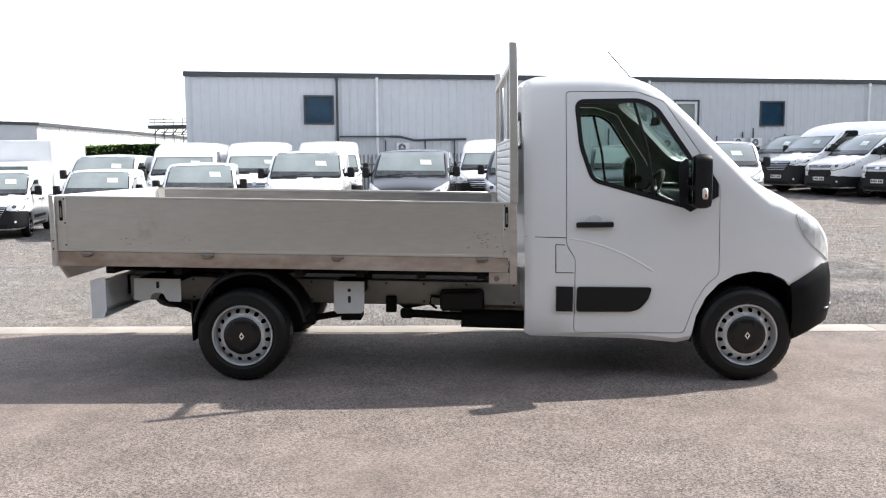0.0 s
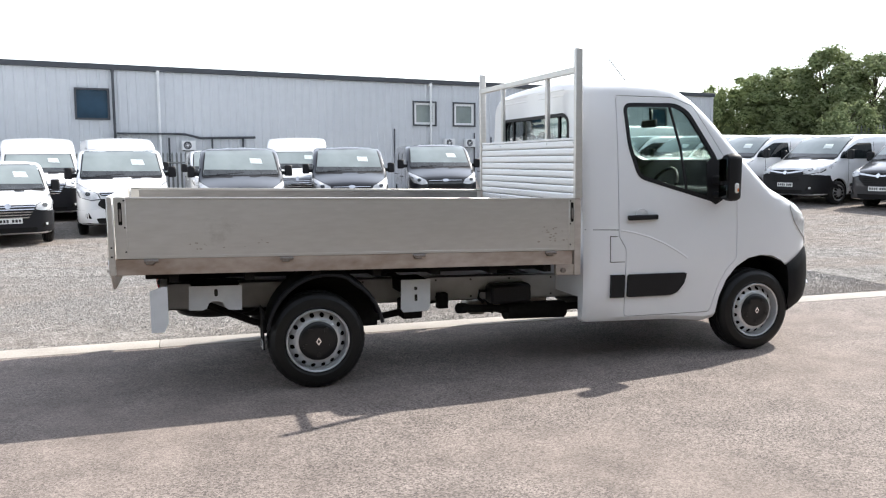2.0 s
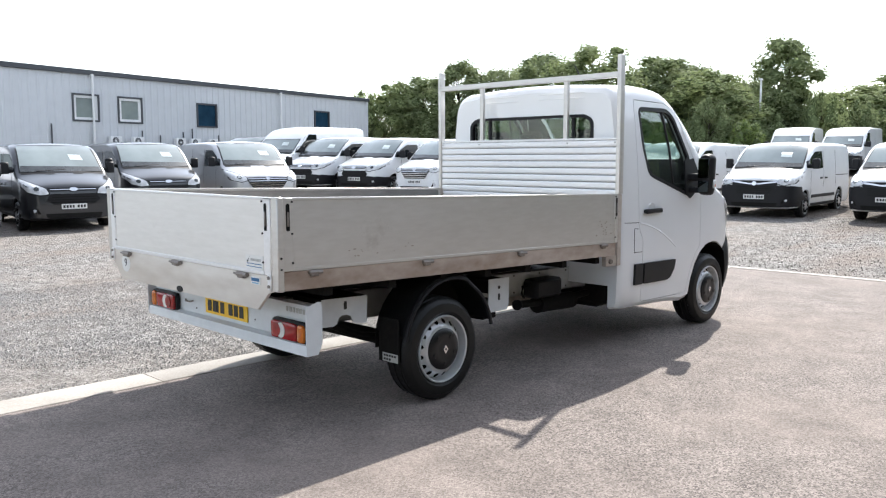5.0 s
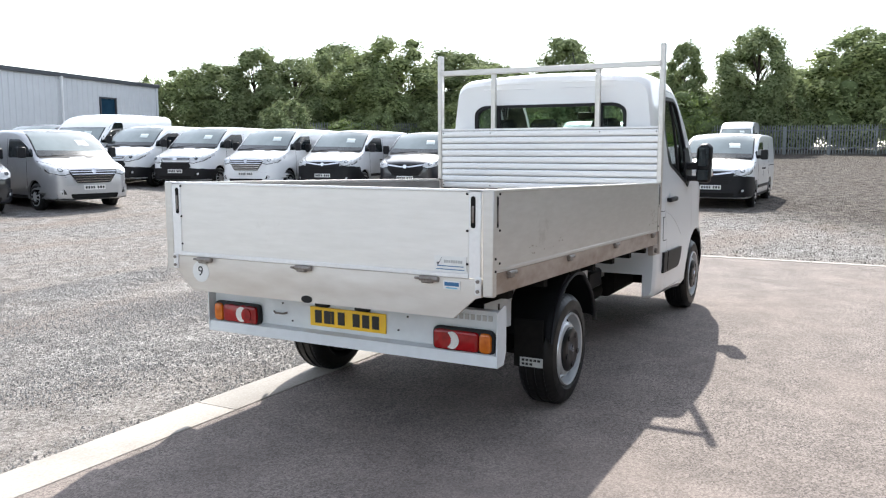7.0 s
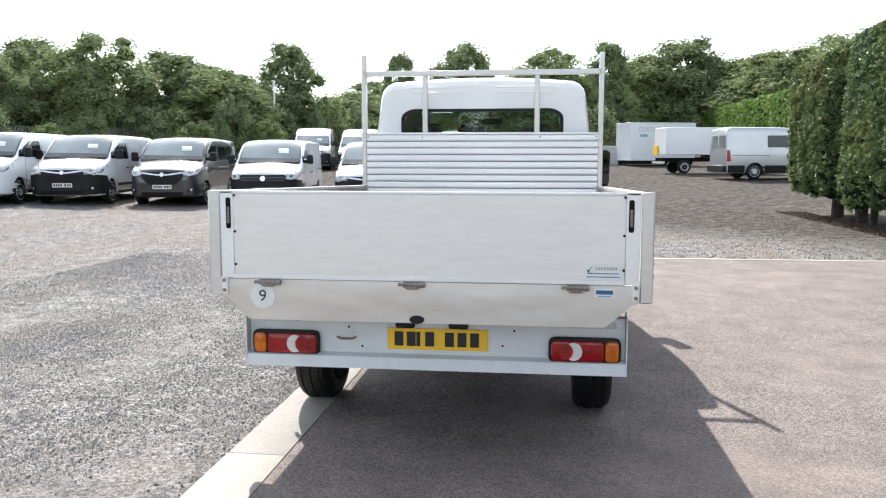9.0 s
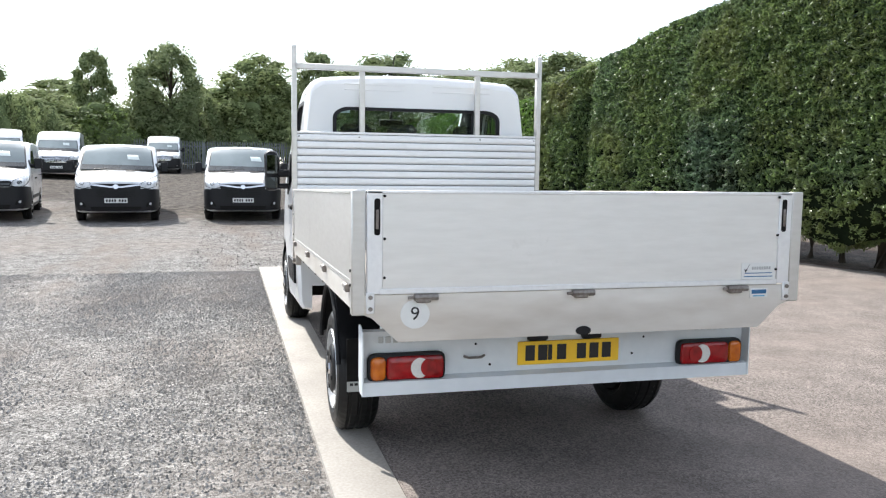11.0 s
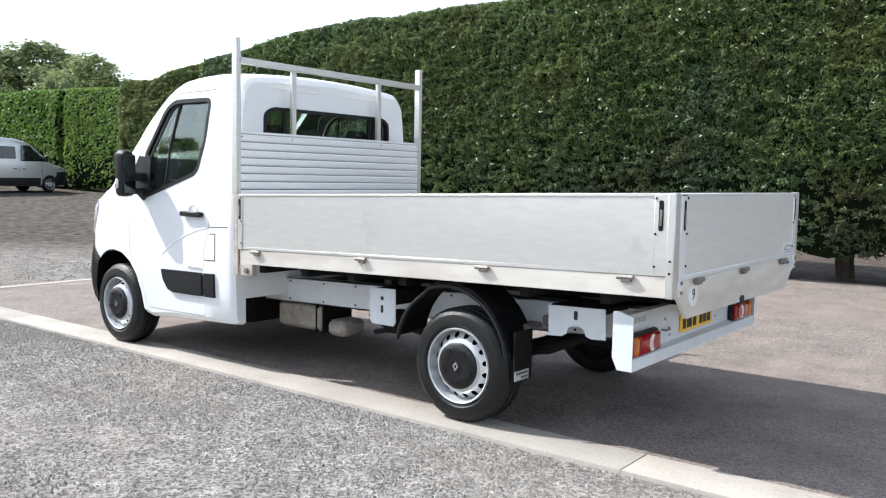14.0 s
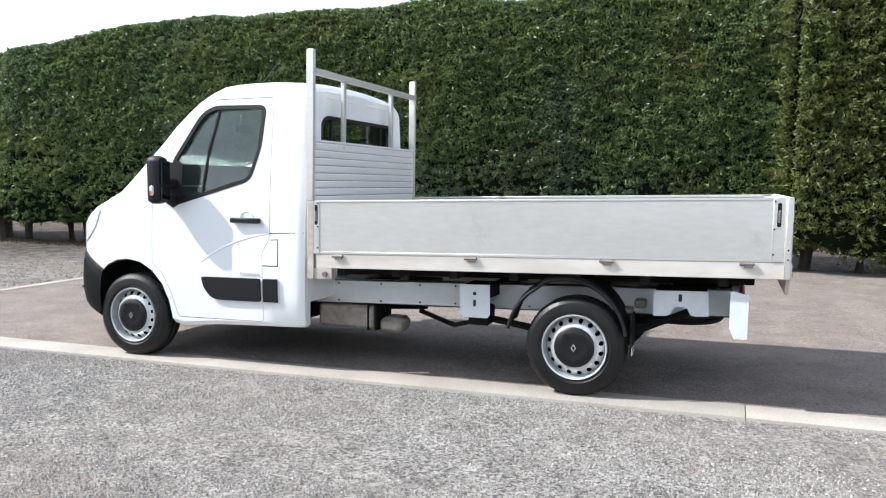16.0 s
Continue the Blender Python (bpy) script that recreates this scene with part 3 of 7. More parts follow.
def hedge(name, x0, x1, line, height, depth, density, size, material, label, seed, lift=0.5, trunk_step=1.3, trunks=True, notches=(), fluff=0.17, gaps=0.95):
    """A clipped hedge along line(x), on stems: a dark uneven core with a skin of leaves all round."""
    root = thing(name, label=label, category="hedge")
    L = x1 - x0
    ends = 0.22

    def bulge(x, z, k):
        return 0.16 * noise.noise((x * 0.45, z * 0.45, k)) + 0.07 * noise.noise((x * 1.6, z * 1.6, k + 7))

    nx, nz = max(8, int(L / 0.3)), 9
    core = bmesh.new()
    ring = []
    for i in range(nx + 1):
        x = x0 + L * i / nx
        pin = min(1.0, (x - x0) / ends + 0.02, (x1 - x) / ends + 0.02) ** 0.5
        g = rise(x, line(x))
        hh = height(x)
        for nx_ in notches:
            pin *= 1 - 0.24 * math.exp(-((x - nx_) / 0.28) ** 2)
        loop = []
        prof = [(0.0, lift + 0.15), (0.42, lift), (0.5, lift + 0.5), (0.5, 0.5 * hh), (0.47, 0.85 * hh), (0.40, 0.98 * hh), (0.0, hh), (-0.40, 0.98 * hh), (-0.47, 0.85 * hh), (-0.5, 0.5 * hh), (-0.5, lift + 0.5), (-0.42, lift)]
        for q, z in prof:
            y = line(x) + (q * depth * pin + (bulge(x, z, 1.0) if q > 0 else -bulge(x, z, 5.0) if q < 0 else 0)) * 0.92
            loop.append(core.verts.new((x, y, g + z + (0.12 * noise.noise((x * 0.7, q, 3)) if z > 0.9 * hh else 0.30 * noise.noise((x * 0.9, q, 9)) if z < lift + 0.2 else 0) - (0.06 if z > 0.9 * hh else 0))))
        ring.append(loop)
    m = len(ring[0])
    for a, b in zip(ring, ring[1:]):
        for k in range(m):
            core.faces.new((a[k], a[(k + 1) % m], b[(k + 1) % m], b[k]))
    core.faces.new(ring[0]), core.faces.new(ring[-1][::-1])
    bmesh.ops.recalc_face_normals(core, faces=core.faces)
    tris = core.calc_loop_triangles()
    P = np.array([[[*l.vert.co] for l in t] for t in tris])
    N = np.cross(P[:, 1] - P[:, 0], P[:, 2] - P[:, 0])
    A = np.linalg.norm(N, axis=1)
    N = N / A[:, None]
    # solid core, its darkness painted in for the shade behind the leaves
    part("shaded_core", core, LEAF_CORE, root, "dark solid core standing for the shade inside", 80)

    def place(rng, count):
        seen = A * np.where(N[:, 1] > -0.3, 1.0, 0.12)
        t = rng.choice(len(A), count, p=seen / seen.sum())
        r1, r2 = np.sqrt(rng.random(count)), rng.random(count)
        p = P[t, 0] * (1 - r1)[:, None] + P[t, 1] * (r1 * (1 - r2))[:, None] + P[t, 2] * (r1 * r2)[:, None]
        wave = np.array([0.6 * noise.noise((q[0] * 2.2, q[1] * 2.2, q[2] * 4.0)) + 1.0 * noise.noise((q[0] * 7.5, q[1] * 7.5, q[2] * 13.0 + 4.0)) for q in p])
        tuft = np.clip(0.5 + 0.5 * wave, 0.0, 1.2)
        # the foot of the hedge is thin: gaps bare the dark core, darkening it like shade
        foot = np.clip((2.6 - (p[:, 2] - np.array([rise(q[0], q[1]) for q in p]))) / 2.2, 0.0, 1.0)
        keep = wave > -0.55 + gaps * foot + 0.7 * (rng.random(count) - 0.5)
        up = np.clip(1.25 - 0.5 * foot, 0.7, 1.25)
        off = 0.005 + fluff * up * tuft ** 1.5 * rng.random(count) ** 0.7 * np.where(N[t][:, 2] > 0.6, 0.4, 1.0)
        spots = p + N[t] * off[:, None] + rng.normal(0, 0.012, (count, 3))
        return spots[keep], (N[t] + np.array([0, 0, 0.35]))[keep]
    count = int((A * np.where(N[:, 1] > -0.3, 1.0, 0.12)).sum() / 2 * density * 1.35)
    v, f = leaves(count, place, size, seed, 0.30 if trunks else 0.62, 0.25, 0.5 if trunks else 0.85, 0.9 if trunks else 0.0)
    lv = new("leaf_skin", leaf_mesh("leaf_skin", v, f, material))
    lv.parent = root
    if trunks:
        rng = random.Random(seed)
        x = x0 + 0.6
        while x < x1 - 0.5:
            y = line(x) + rng.uniform(-0.25, 0.25)
            bm = bmesh.new()
            g = rise(x, y)
            tube([(x, y, g - 0.1), (x + rng.uniform(-0.08, 0.08), y, g + 0.5), (x + rng.uniform(-0.15, 0.15), y + rng.uniform(-0.1, 0.1), g + 1.2)], rng.uniform(0.08, 0.15), 8, bm=bm)
            part("trunk", bm, BARK, root)
            x += trunk_step * rng.uniform(0.6, 1.3)
    return root


def hedge_top(x):
    return lerp_table([(4, 4.95), (8, 4.85), (10.5, 4.62), (12.7, 4.22), (14.6, 3.90), (16.2, 3.82)], x) + 0.10 * noise.noise((x * 0.5, 0.0, 4.0))


hedge("clipped_hedge", -3.35, 15.95, lambda x: -2.25 + 0.085 * x, hedge_top, 2.0, 3200, 0.038, LEAF_HEDGE, "tall clipped dark green hedge on bare stems beside the tarmac", 11, lift=0.50, notches=(13.0,), trunk_step=0.8)
hedge("loose_hedge", -12.0, -2.95, lambda x: -2.05 + 0.085 * x, lambda x: 5.05, 2.2, 2200, 0.050, LEAF_OLIVE, "looser olive green hedge tree on bare stems", 16, lift=0.45, gaps=0.85, fluff=0.42, trunk_step=0.9)
bright_line = lambda x: -9.6 + 0.06 * (x - 31)
hedge("clipped_hedge", 28.0, 35.1, bright_line, lambda x: 4.95, 2.2, 260, 0.070, LEAF_BRIGHT, "bright green clipped hedge at the far side of the yard", 12, lift=0.1, trunks=False, fluff=0.10)
hedge("clipped_hedge", 35.3, 64.0, bright_line, lambda x: 5.0 - 0.035 * (x - 35), 2.2, 130, 0.100, LEAF_BRIGHT, "long bright green clipped hedge at the far side of the yard", 14, lift=0.1, trunks=False, fluff=0.12)


def tree(name, height, spread, seed, material, count, size, label, category="tree", bushy=0.22, clumps_n=26):
    """A tree with a tapered trunk, limbs, and an uneven crown of overlapping leaf clumps with gaps."""
    rng = random.Random(seed)
    root = thing(name, label=label, category=category)
    bm = bmesh.new()
    r = 0.030 * height ** 0.9
    top = Vector((rng.uniform(-0.3, 0.3), rng.uniform(-0.3, 0.3), height * 0.82))
    rod(bm, (0, 0, -0.3), top * 0.5, r, 8, r * 0.65)
    rod(bm, top * 0.5, top, r * 0.65, 8, r * 0.12)
    clumps = []
    for k in range(clumps_n):
        t = (k + 0.5) / clumps_n
        a = k * 2.4 + rng.uniform(-0.5, 0.5)
        girth = math.sin(math.pi * (0.16 + 0.74 * t ** 0.9)) ** 0.7
        size_k = spread * (0.50 - 0.22 * t) * rng.uniform(0.75, 1.2)
        reach = max(0.0, spread * girth * rng.uniform(0.75, 1.05) - size_k * 0.8)
        z = height * (bushy + (0.97 - bushy) * t) - size_k * 0.55 * t
        end = Vector((reach * math.cos(a), reach * math.sin(a), z))
        rod(bm, top * min(0.92, max(0.1, z / height - 0.12)), end, r * 0.26, 5, r * 0.05)
        clumps.append((end, size_k))
    part("trunk", bm, BARK, root)
    # blobs fill each clump, coloured as the shade between its leaves
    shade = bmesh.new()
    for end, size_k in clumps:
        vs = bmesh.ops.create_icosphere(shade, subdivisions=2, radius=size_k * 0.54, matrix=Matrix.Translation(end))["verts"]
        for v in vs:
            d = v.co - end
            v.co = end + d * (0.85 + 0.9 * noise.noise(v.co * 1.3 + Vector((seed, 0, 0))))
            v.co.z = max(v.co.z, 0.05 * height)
    part("crown_shade", shade, CROWN_CORE, root, "dark solid core standing for the shade inside")
    offs = [Vector((rng.uniform(-9, 9), rng.uniform(-9, 9), rng.uniform(-9, 9))) for _ in clumps]

    def place(g, cnt):
        w = np.array([c[1] ** 2 for c in clumps])
        which = g.choice(len(clumps), cnt, p=w / w.sum())
        d = g.normal(0, 1, (cnt, 3))
        d /= np.linalg.norm(d, axis=1)[:, None]
        rad = np.array([c[1] for c in clumps])[which] * (0.35 + 0.72 * g.random(cnt) ** 0.55)
        cen = np.array([[*c[0]] for c in clumps])[which]
        lump = np.array([0.92 + 0.55 * noise.noise((q[0] * 1.9 + offs[w_].x, q[1] * 1.9 + offs[w_].y, q[2] * 1.9 + offs[w_].z)) for q, w_ in zip(d, which)])
        p = cen + d * (rad * lump)[:, None] * np.array([1, 1, 0.85])
        keep = (p[:, 2] > 0.04 * height) & (p[:, 2] < height * 1.02)
        return p[keep], d[keep] + np.array([0, 0, 0.5])
    v, f = leaves(count, place, size, seed, turn=0.45)
    cr = new("crown", leaf_mesh("crown", v, f, material))
    cr.parent = root
    return root


# ---- the steel building ----
BX, BY, BK = -10.14, 31.27, 0.195
bang = math.degrees(math.atan(BK))
blen = (25.35 - BX) * math.sqrt(1 + BK * BK)
bz = rise(5, 34)
ON_HALL = Matrix.Translation((BX, BY, 0)) @ Matrix.Rotation(radians(bang), 4, "Z") @ Matrix.Rotation(0.007, 4, "Y")
hall = thing("warehouse", (0, 0, 0), 0, "long pale grey steel-clad industrial building", "building")
hall.matrix_basis = ON_HALL
bm = bmesh.new()
pts = []
u = 0.15
while u < blen:
    for du, dv in ((0.0, 0.0), (0.16, 0.0), (0.19, -0.035), (0.25, -0.035), (0.28, 0.0)):
        if u + du <= blen:
            pts.append((u + du, 0.7 * dv))
    u += 0.333
pts.append((blen, 0.0))
zt = 5.06
HOLES = [(4.55, 3.22, 4.32), (18.02, 3.20, 4.25), (20.02, 3.20, 4.25), (24.02, 3.17, 4.22), (31.75, 3.29, 4.28)]
WW = 1.14
prism(pts + [(blen, 14.0), (0.15, 14.0)], "z", -0.5, zt, bm=bm)
wall = part("wall", bm, CLAD, hall, "pale grey profiled steel cladding", 20)
bore = bmesh.new()
for x, z0, z1 in HOLES:
    box(bore, x, x + WW, -0.2, 0.30, z0, z1)
cut(wall, bore)
wall.data.shade_flat()
roof = prism([(-0.08, zt), (-0.08, zt + 0.10), (7.0, zt + 0.75), (14.1, zt + 0.10), (14.1, zt)], "x", 0.06, blen + 0.10)
part("roof", roof, CLAD_DARK, hall, "shallow dark-edged roof")
part("eaves_flashing", boxes((0.04, blen + 0.12, -0.12, -0.02, zt - 0.05, zt + 0.14), bevel=0.01), CLAD_DARK, hall, "dark flashing along the eaves")
part("corner_flashing", boxes((0.09, 0.25, -0.045, 0.0, -0.3, zt - 0.05)), CLAD, hall)
part("corner_flashing", boxes((blen - 0.10, blen + 0.06, -0.045, 0.0, -0.3, zt - 0.05)), CLAD, hall)
for i, (x, z0, z1) in enumerate(HOLES):
    pale = i in (1, 2)
    w = new("window")
    w.parent = hall
    f = bmesh.new()
    for r in ((x - 0.015, x + 0.05, z0 - 0.015, z1 + 0.015), (x + WW - 0.05, x + WW + 0.015, z0 - 0.015, z1 + 0.015), (x + 0.05, x + WW - 0.05, z0 - 0.015, z0 + 0.05), (x + 0.05, x + WW - 0.05, z1 - 0.05, z1 + 0.015)):
        box(f, r[0], r[1], -0.075, 0.06, r[2], r[3])
    part("window_frame", f, CLAD_DARK, w, "dark window frame")
    if pale:
        f = bmesh.new()
        for r in ((x + 0.055, x + 0.16, z0 + 0.055, z1 - 0.055), (x + WW - 0.16, x + WW - 0.055, z0 + 0.055, z1 - 0.055), (x + 0.16, x + WW - 0.16, z0 + 0.055, z0 + 0.15), (x + 0.16, x + WW - 0.16, z1 - 0.15, z1 - 0.055)):
            box(f, r[0], r[1], -0.03, 0.05, r[2], r[3])
        part("sash", f, CLAD_LIGHT, w, "white inner sash")
    part("pane", boxes((x + 0.04, x + WW - 0.04, 0.02, 0.03, z0 + 0.04, z1 - 0.04)), SCREEN if pale else BLUE_GLASS, w)
    part("reveal", boxes((x + 0.02, x + WW - 0.02, 0.12, 0.25, z0 + 0.02, z1 - 0.02)), CLAD_DARK, w)
for x, m in ((7.4, CLAD_LIGHT), (5.83, CLAD_DARK), (18.85, CLAD_LIGHT), (31.1 - 1.9, CLAD_LIGHT)):
    bm = rod(bmesh.new(), (x, -0.14, 0.0), (x, -0.14, zt - 0.02), 0.048, 8)
    box(bm, x - 0.06, x + 0.06, -0.17, -0.04, zt - 0.14, zt - 0.04)
    part("downpipe", bm, m, hall)
for x in (17.1, 18.9, 20.0, 21.1, 22.0, 22.4, 23.2, 23.7, 25.2):
    part("conduit", rod(bmesh.new(), (x, -0.08, 1.0), (x, -0.08, 2.75 + 0.35 * math.sin(x * 3)), 0.03, 6), CLAD_DARK, hall)


def condenser(x, z):
    ac = thing("air_conditioner", label="pale air-conditioning unit with round fan grille on the wall", category="air conditioner", group="units on the wall")
    ac.matrix_basis = ON_HALL @ Matrix.Translation((x + 0.15, 0, z + 0.1)) @ Matrix.Scale(0.62, 4)
    part("case", boxes((0, 0.82, -0.42, -0.10, 0, 0.58), bevel=0.02), CLAD_LIGHT, ac)
    part("fan_opening", lathe([(0.0, -0.425), (0.21, -0.425), (0.23, -0.432), (0.24, -0.420)], 24), CLAD_DARK, ac)
    part("fan_hub", lathe([(0.0, -0.44), (0.06, -0.438), (0.06, -0.425)], 12), CLAD_LIGHT, ac)
    for k in range(6):
        a = math.pi * k / 6
        part("fan_guard", tube([(0.22 * math.cos(a), -0.436, 0.22 * math.sin(a)), (-0.22 * math.cos(a), -0.436, -0.22 * math.sin(a))], 0.006, 4), CLAD_LIGHT, ac)
    for ob in list(ac.children):
        if ob.name.startswith("fan"):
            ob.location = (0.34, 0, 0.29)
    for xx in (0.12, 0.66):
        part("bracket", boxes((xx, xx + 0.05, -0.45, -0.02, -0.05, 0.0)), CLAD_DARK, ac)


for x in (19.35, 20.4, 22.55, 23.35, 24.35):
    condenser(x, 2.18)
condenser(8.0, 2.02)
canopy = thing("cable_tray", label="dark cable tray and brackets on the steel wall", category="cable tray")
canopy.matrix_basis = ON_HALL
part("tray_rail", boxes((5.9, 7.9, -0.20, -0.05, 2.70, 2.76)), CLAD_DARK, canopy)
part("tray_rail", tube([(7.9, -0.12, 2.73), (8.3, -0.12, 2.72), (8.9, -0.12, 2.58), (9.6, -0.12, 2.60), (11.0, -0.12, 2.62)], 0.045, 8), CLAD_DARK, canopy, "dark pipe run")
for x in (6.0, 7.7, 9.3, 10.5):
    part("tray_bracket", boxes((x, x + 0.045, -0.16, -0.04, 1.4, 2.58)), CLAD_DARK, canopy)

# low building further off, with hedging in front and scaffolding beside it
low = thing("low_warehouse", (-22.8, 45.0, 0), 0, "low white steel-clad building with a dark roof edge", "building")
part("wall", boxes((-13.0, 0.0, 0.0, 38.0, -0.5, 3.95)), CLAD_LIGHT, low, "white profiled cladding")
part("gable_wall", prism([(-13.0, -0.5), (0.02, -0.5), (0.02, 3.97), (-6.5, 4.22), (-13.0, 3.97)], "y", -0.12, -0.004), CLAD, low, "grey gable wall")
part("roof", prism([(-13.2, 3.95), (-13.2, 4.12), (-6.5, 4.40), (0.2, 4.12), (0.2, 3.95), (-6.5, 4.2)], "y", -0.2, 38.2), CLAD_DARK, low, "dark roof")
for k in range(36):
    part("cladding_rib", boxes((0.0, 0.035, 1.0 * k + 0.5, 1.0 * k + 0.62, -0.3, 3.9)), CLAD_LIGHT, low)
scaf = thing("scaffolding", (-15.9, 44.0, 0), 0, "dark scaffold platform with thin rails against the far building", "scaffolding")
for k in range(5):
    part("upright", rod(bmesh.new(), (0.5 * k, 0, 0), (0.5 * k, 0, 4.15 + 0.08 * math.sin(2.2 * k)), 0.022, 6), FENCE, scaf)
    part("brace", rod(bmesh.new(), (0.5 * k, -0.3, 3.28), (0.5 * k + 0.32, -0.3, 3.62), 0.03, 6), CLAD_DARK, scaf)
for z in (3.28, 3.42, 3.95, 4.12):
    part("ledger", rod(bmesh.new(), (0.4 if z < 3.5 else -0.2, -0.3, z), (2.4, -0.3, z), 0.022, 6), CLAD_DARK if z < 3.5 else FENCE, scaf)
part("deck_boards", boxes((-0.2, 2.4, -0.5, 0.5, 3.62, 3.80)), CLAD_DARK, scaf)


# ---- palisade fences ----
def palisade(x0, y0, x1, y1, h, pitch, label):
    root = thing("palisade_fence", label=label, category="fence")
    d = Vector((x1 - x0, y1 - y0, 0))
    n = int(d.length / pitch)
    a = math.atan2(d.y, d.x)
    pale = prism([(-0.034, 0), (0.034, 0), (0.034, h - 0.08), (0.012, h), (0, h - 0.03), (-0.012, h), (-0.034, h - 0.08)], "y", -0.004, 0.004)
    first = part("pale", pale, FENCE, root, smooth=0)
    for i in range(n):
        t = i / n
        p = first if i == 0 else new("pale", first.data)
        p.parent = root
        x, y = x0 + d.x * t, y0 + d.y * t
        p.matrix_basis = Matrix.Translation((x, y, rise(x, y) + 0.03)) @ Matrix.Rotation(a, 4, "Z")
    for k in range(int(d.length / 2.75) + 1):
        t = min(1.0, 2.75 * k / d.length)
        x, y = x0 + d.x * t, y0 + d.y * t
        po = part("post", boxes((-0.05, 0.05, 0.01, 0.10, -0.2, h - 0.1)), FENCE, root)
        po.matrix_basis = Matrix.Translation((x, y, rise(x, y))) @ Matrix.Rotation(a, 4, "Z")
    for z in (0.45, h - 0.35):
        pts = [(x0 + d.x * k / 12, y0 + d.y * k / 12, rise(x0 + d.x * k / 12, y0 + d.y * k / 12) + z) for k in range(13)]
        part("rail", tube(pts, 0.03, 4), FENCE, root)


palisade(-11.0, 29.3, 2.0, 31.87, 1.85, 0.155, "grey steel palisade fence along the building")
palisade(53.0, 21.0, 54.5, -3.0, 1.95, 0.17, "grey steel palisade fence at the end of the yard")
palisade(30.0, 33.0, 53.0, 21.0, 1.95, 0.17, "grey steel palisade fence before the trees")

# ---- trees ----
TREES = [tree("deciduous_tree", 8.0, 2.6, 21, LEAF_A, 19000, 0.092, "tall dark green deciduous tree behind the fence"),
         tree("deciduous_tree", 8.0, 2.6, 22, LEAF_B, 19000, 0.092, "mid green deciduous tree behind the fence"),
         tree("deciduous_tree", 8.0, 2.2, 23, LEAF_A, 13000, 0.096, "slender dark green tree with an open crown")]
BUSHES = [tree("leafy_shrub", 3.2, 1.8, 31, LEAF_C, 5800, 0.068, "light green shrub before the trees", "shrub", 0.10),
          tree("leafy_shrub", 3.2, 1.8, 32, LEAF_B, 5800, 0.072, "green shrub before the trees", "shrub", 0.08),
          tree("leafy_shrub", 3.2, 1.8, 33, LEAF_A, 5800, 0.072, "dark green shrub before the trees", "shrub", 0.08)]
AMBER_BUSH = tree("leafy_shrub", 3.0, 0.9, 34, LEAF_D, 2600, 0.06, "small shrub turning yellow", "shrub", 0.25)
rng = random.Random(5)
used = set()


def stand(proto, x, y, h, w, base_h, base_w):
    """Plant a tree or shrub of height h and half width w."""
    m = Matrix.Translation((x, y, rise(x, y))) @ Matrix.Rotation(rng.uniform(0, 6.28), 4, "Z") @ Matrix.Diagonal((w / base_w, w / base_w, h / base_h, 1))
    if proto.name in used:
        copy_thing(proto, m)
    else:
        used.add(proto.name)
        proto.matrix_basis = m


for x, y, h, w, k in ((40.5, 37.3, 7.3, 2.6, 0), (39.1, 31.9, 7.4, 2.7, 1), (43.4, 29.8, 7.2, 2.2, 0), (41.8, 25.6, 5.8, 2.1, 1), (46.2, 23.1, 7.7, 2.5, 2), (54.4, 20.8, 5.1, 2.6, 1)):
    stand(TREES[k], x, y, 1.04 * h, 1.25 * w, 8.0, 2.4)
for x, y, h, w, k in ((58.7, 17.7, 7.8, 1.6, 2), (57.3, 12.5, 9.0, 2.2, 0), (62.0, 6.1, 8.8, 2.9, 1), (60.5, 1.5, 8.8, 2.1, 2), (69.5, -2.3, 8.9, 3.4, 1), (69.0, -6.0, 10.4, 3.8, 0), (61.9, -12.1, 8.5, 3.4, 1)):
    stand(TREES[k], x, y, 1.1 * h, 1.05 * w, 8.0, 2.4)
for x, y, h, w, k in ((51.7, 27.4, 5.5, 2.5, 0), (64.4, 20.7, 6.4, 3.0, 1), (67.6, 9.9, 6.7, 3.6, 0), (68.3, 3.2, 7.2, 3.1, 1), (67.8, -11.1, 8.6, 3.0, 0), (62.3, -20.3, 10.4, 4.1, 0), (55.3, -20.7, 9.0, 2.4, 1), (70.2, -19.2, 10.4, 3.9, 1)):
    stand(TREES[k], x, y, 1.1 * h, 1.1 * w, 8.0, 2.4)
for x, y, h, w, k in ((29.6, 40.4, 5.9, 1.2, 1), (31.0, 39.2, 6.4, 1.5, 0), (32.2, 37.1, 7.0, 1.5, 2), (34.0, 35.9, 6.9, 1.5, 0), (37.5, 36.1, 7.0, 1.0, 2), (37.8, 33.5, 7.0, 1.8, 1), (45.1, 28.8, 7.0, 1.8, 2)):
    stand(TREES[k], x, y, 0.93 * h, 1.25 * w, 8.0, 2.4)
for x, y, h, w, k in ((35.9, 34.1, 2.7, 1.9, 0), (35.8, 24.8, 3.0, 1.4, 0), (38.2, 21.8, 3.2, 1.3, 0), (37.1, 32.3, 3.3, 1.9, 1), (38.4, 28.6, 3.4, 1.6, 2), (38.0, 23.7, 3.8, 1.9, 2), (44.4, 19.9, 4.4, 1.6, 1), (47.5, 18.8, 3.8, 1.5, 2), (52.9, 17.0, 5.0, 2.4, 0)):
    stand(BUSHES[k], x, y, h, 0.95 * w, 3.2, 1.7)
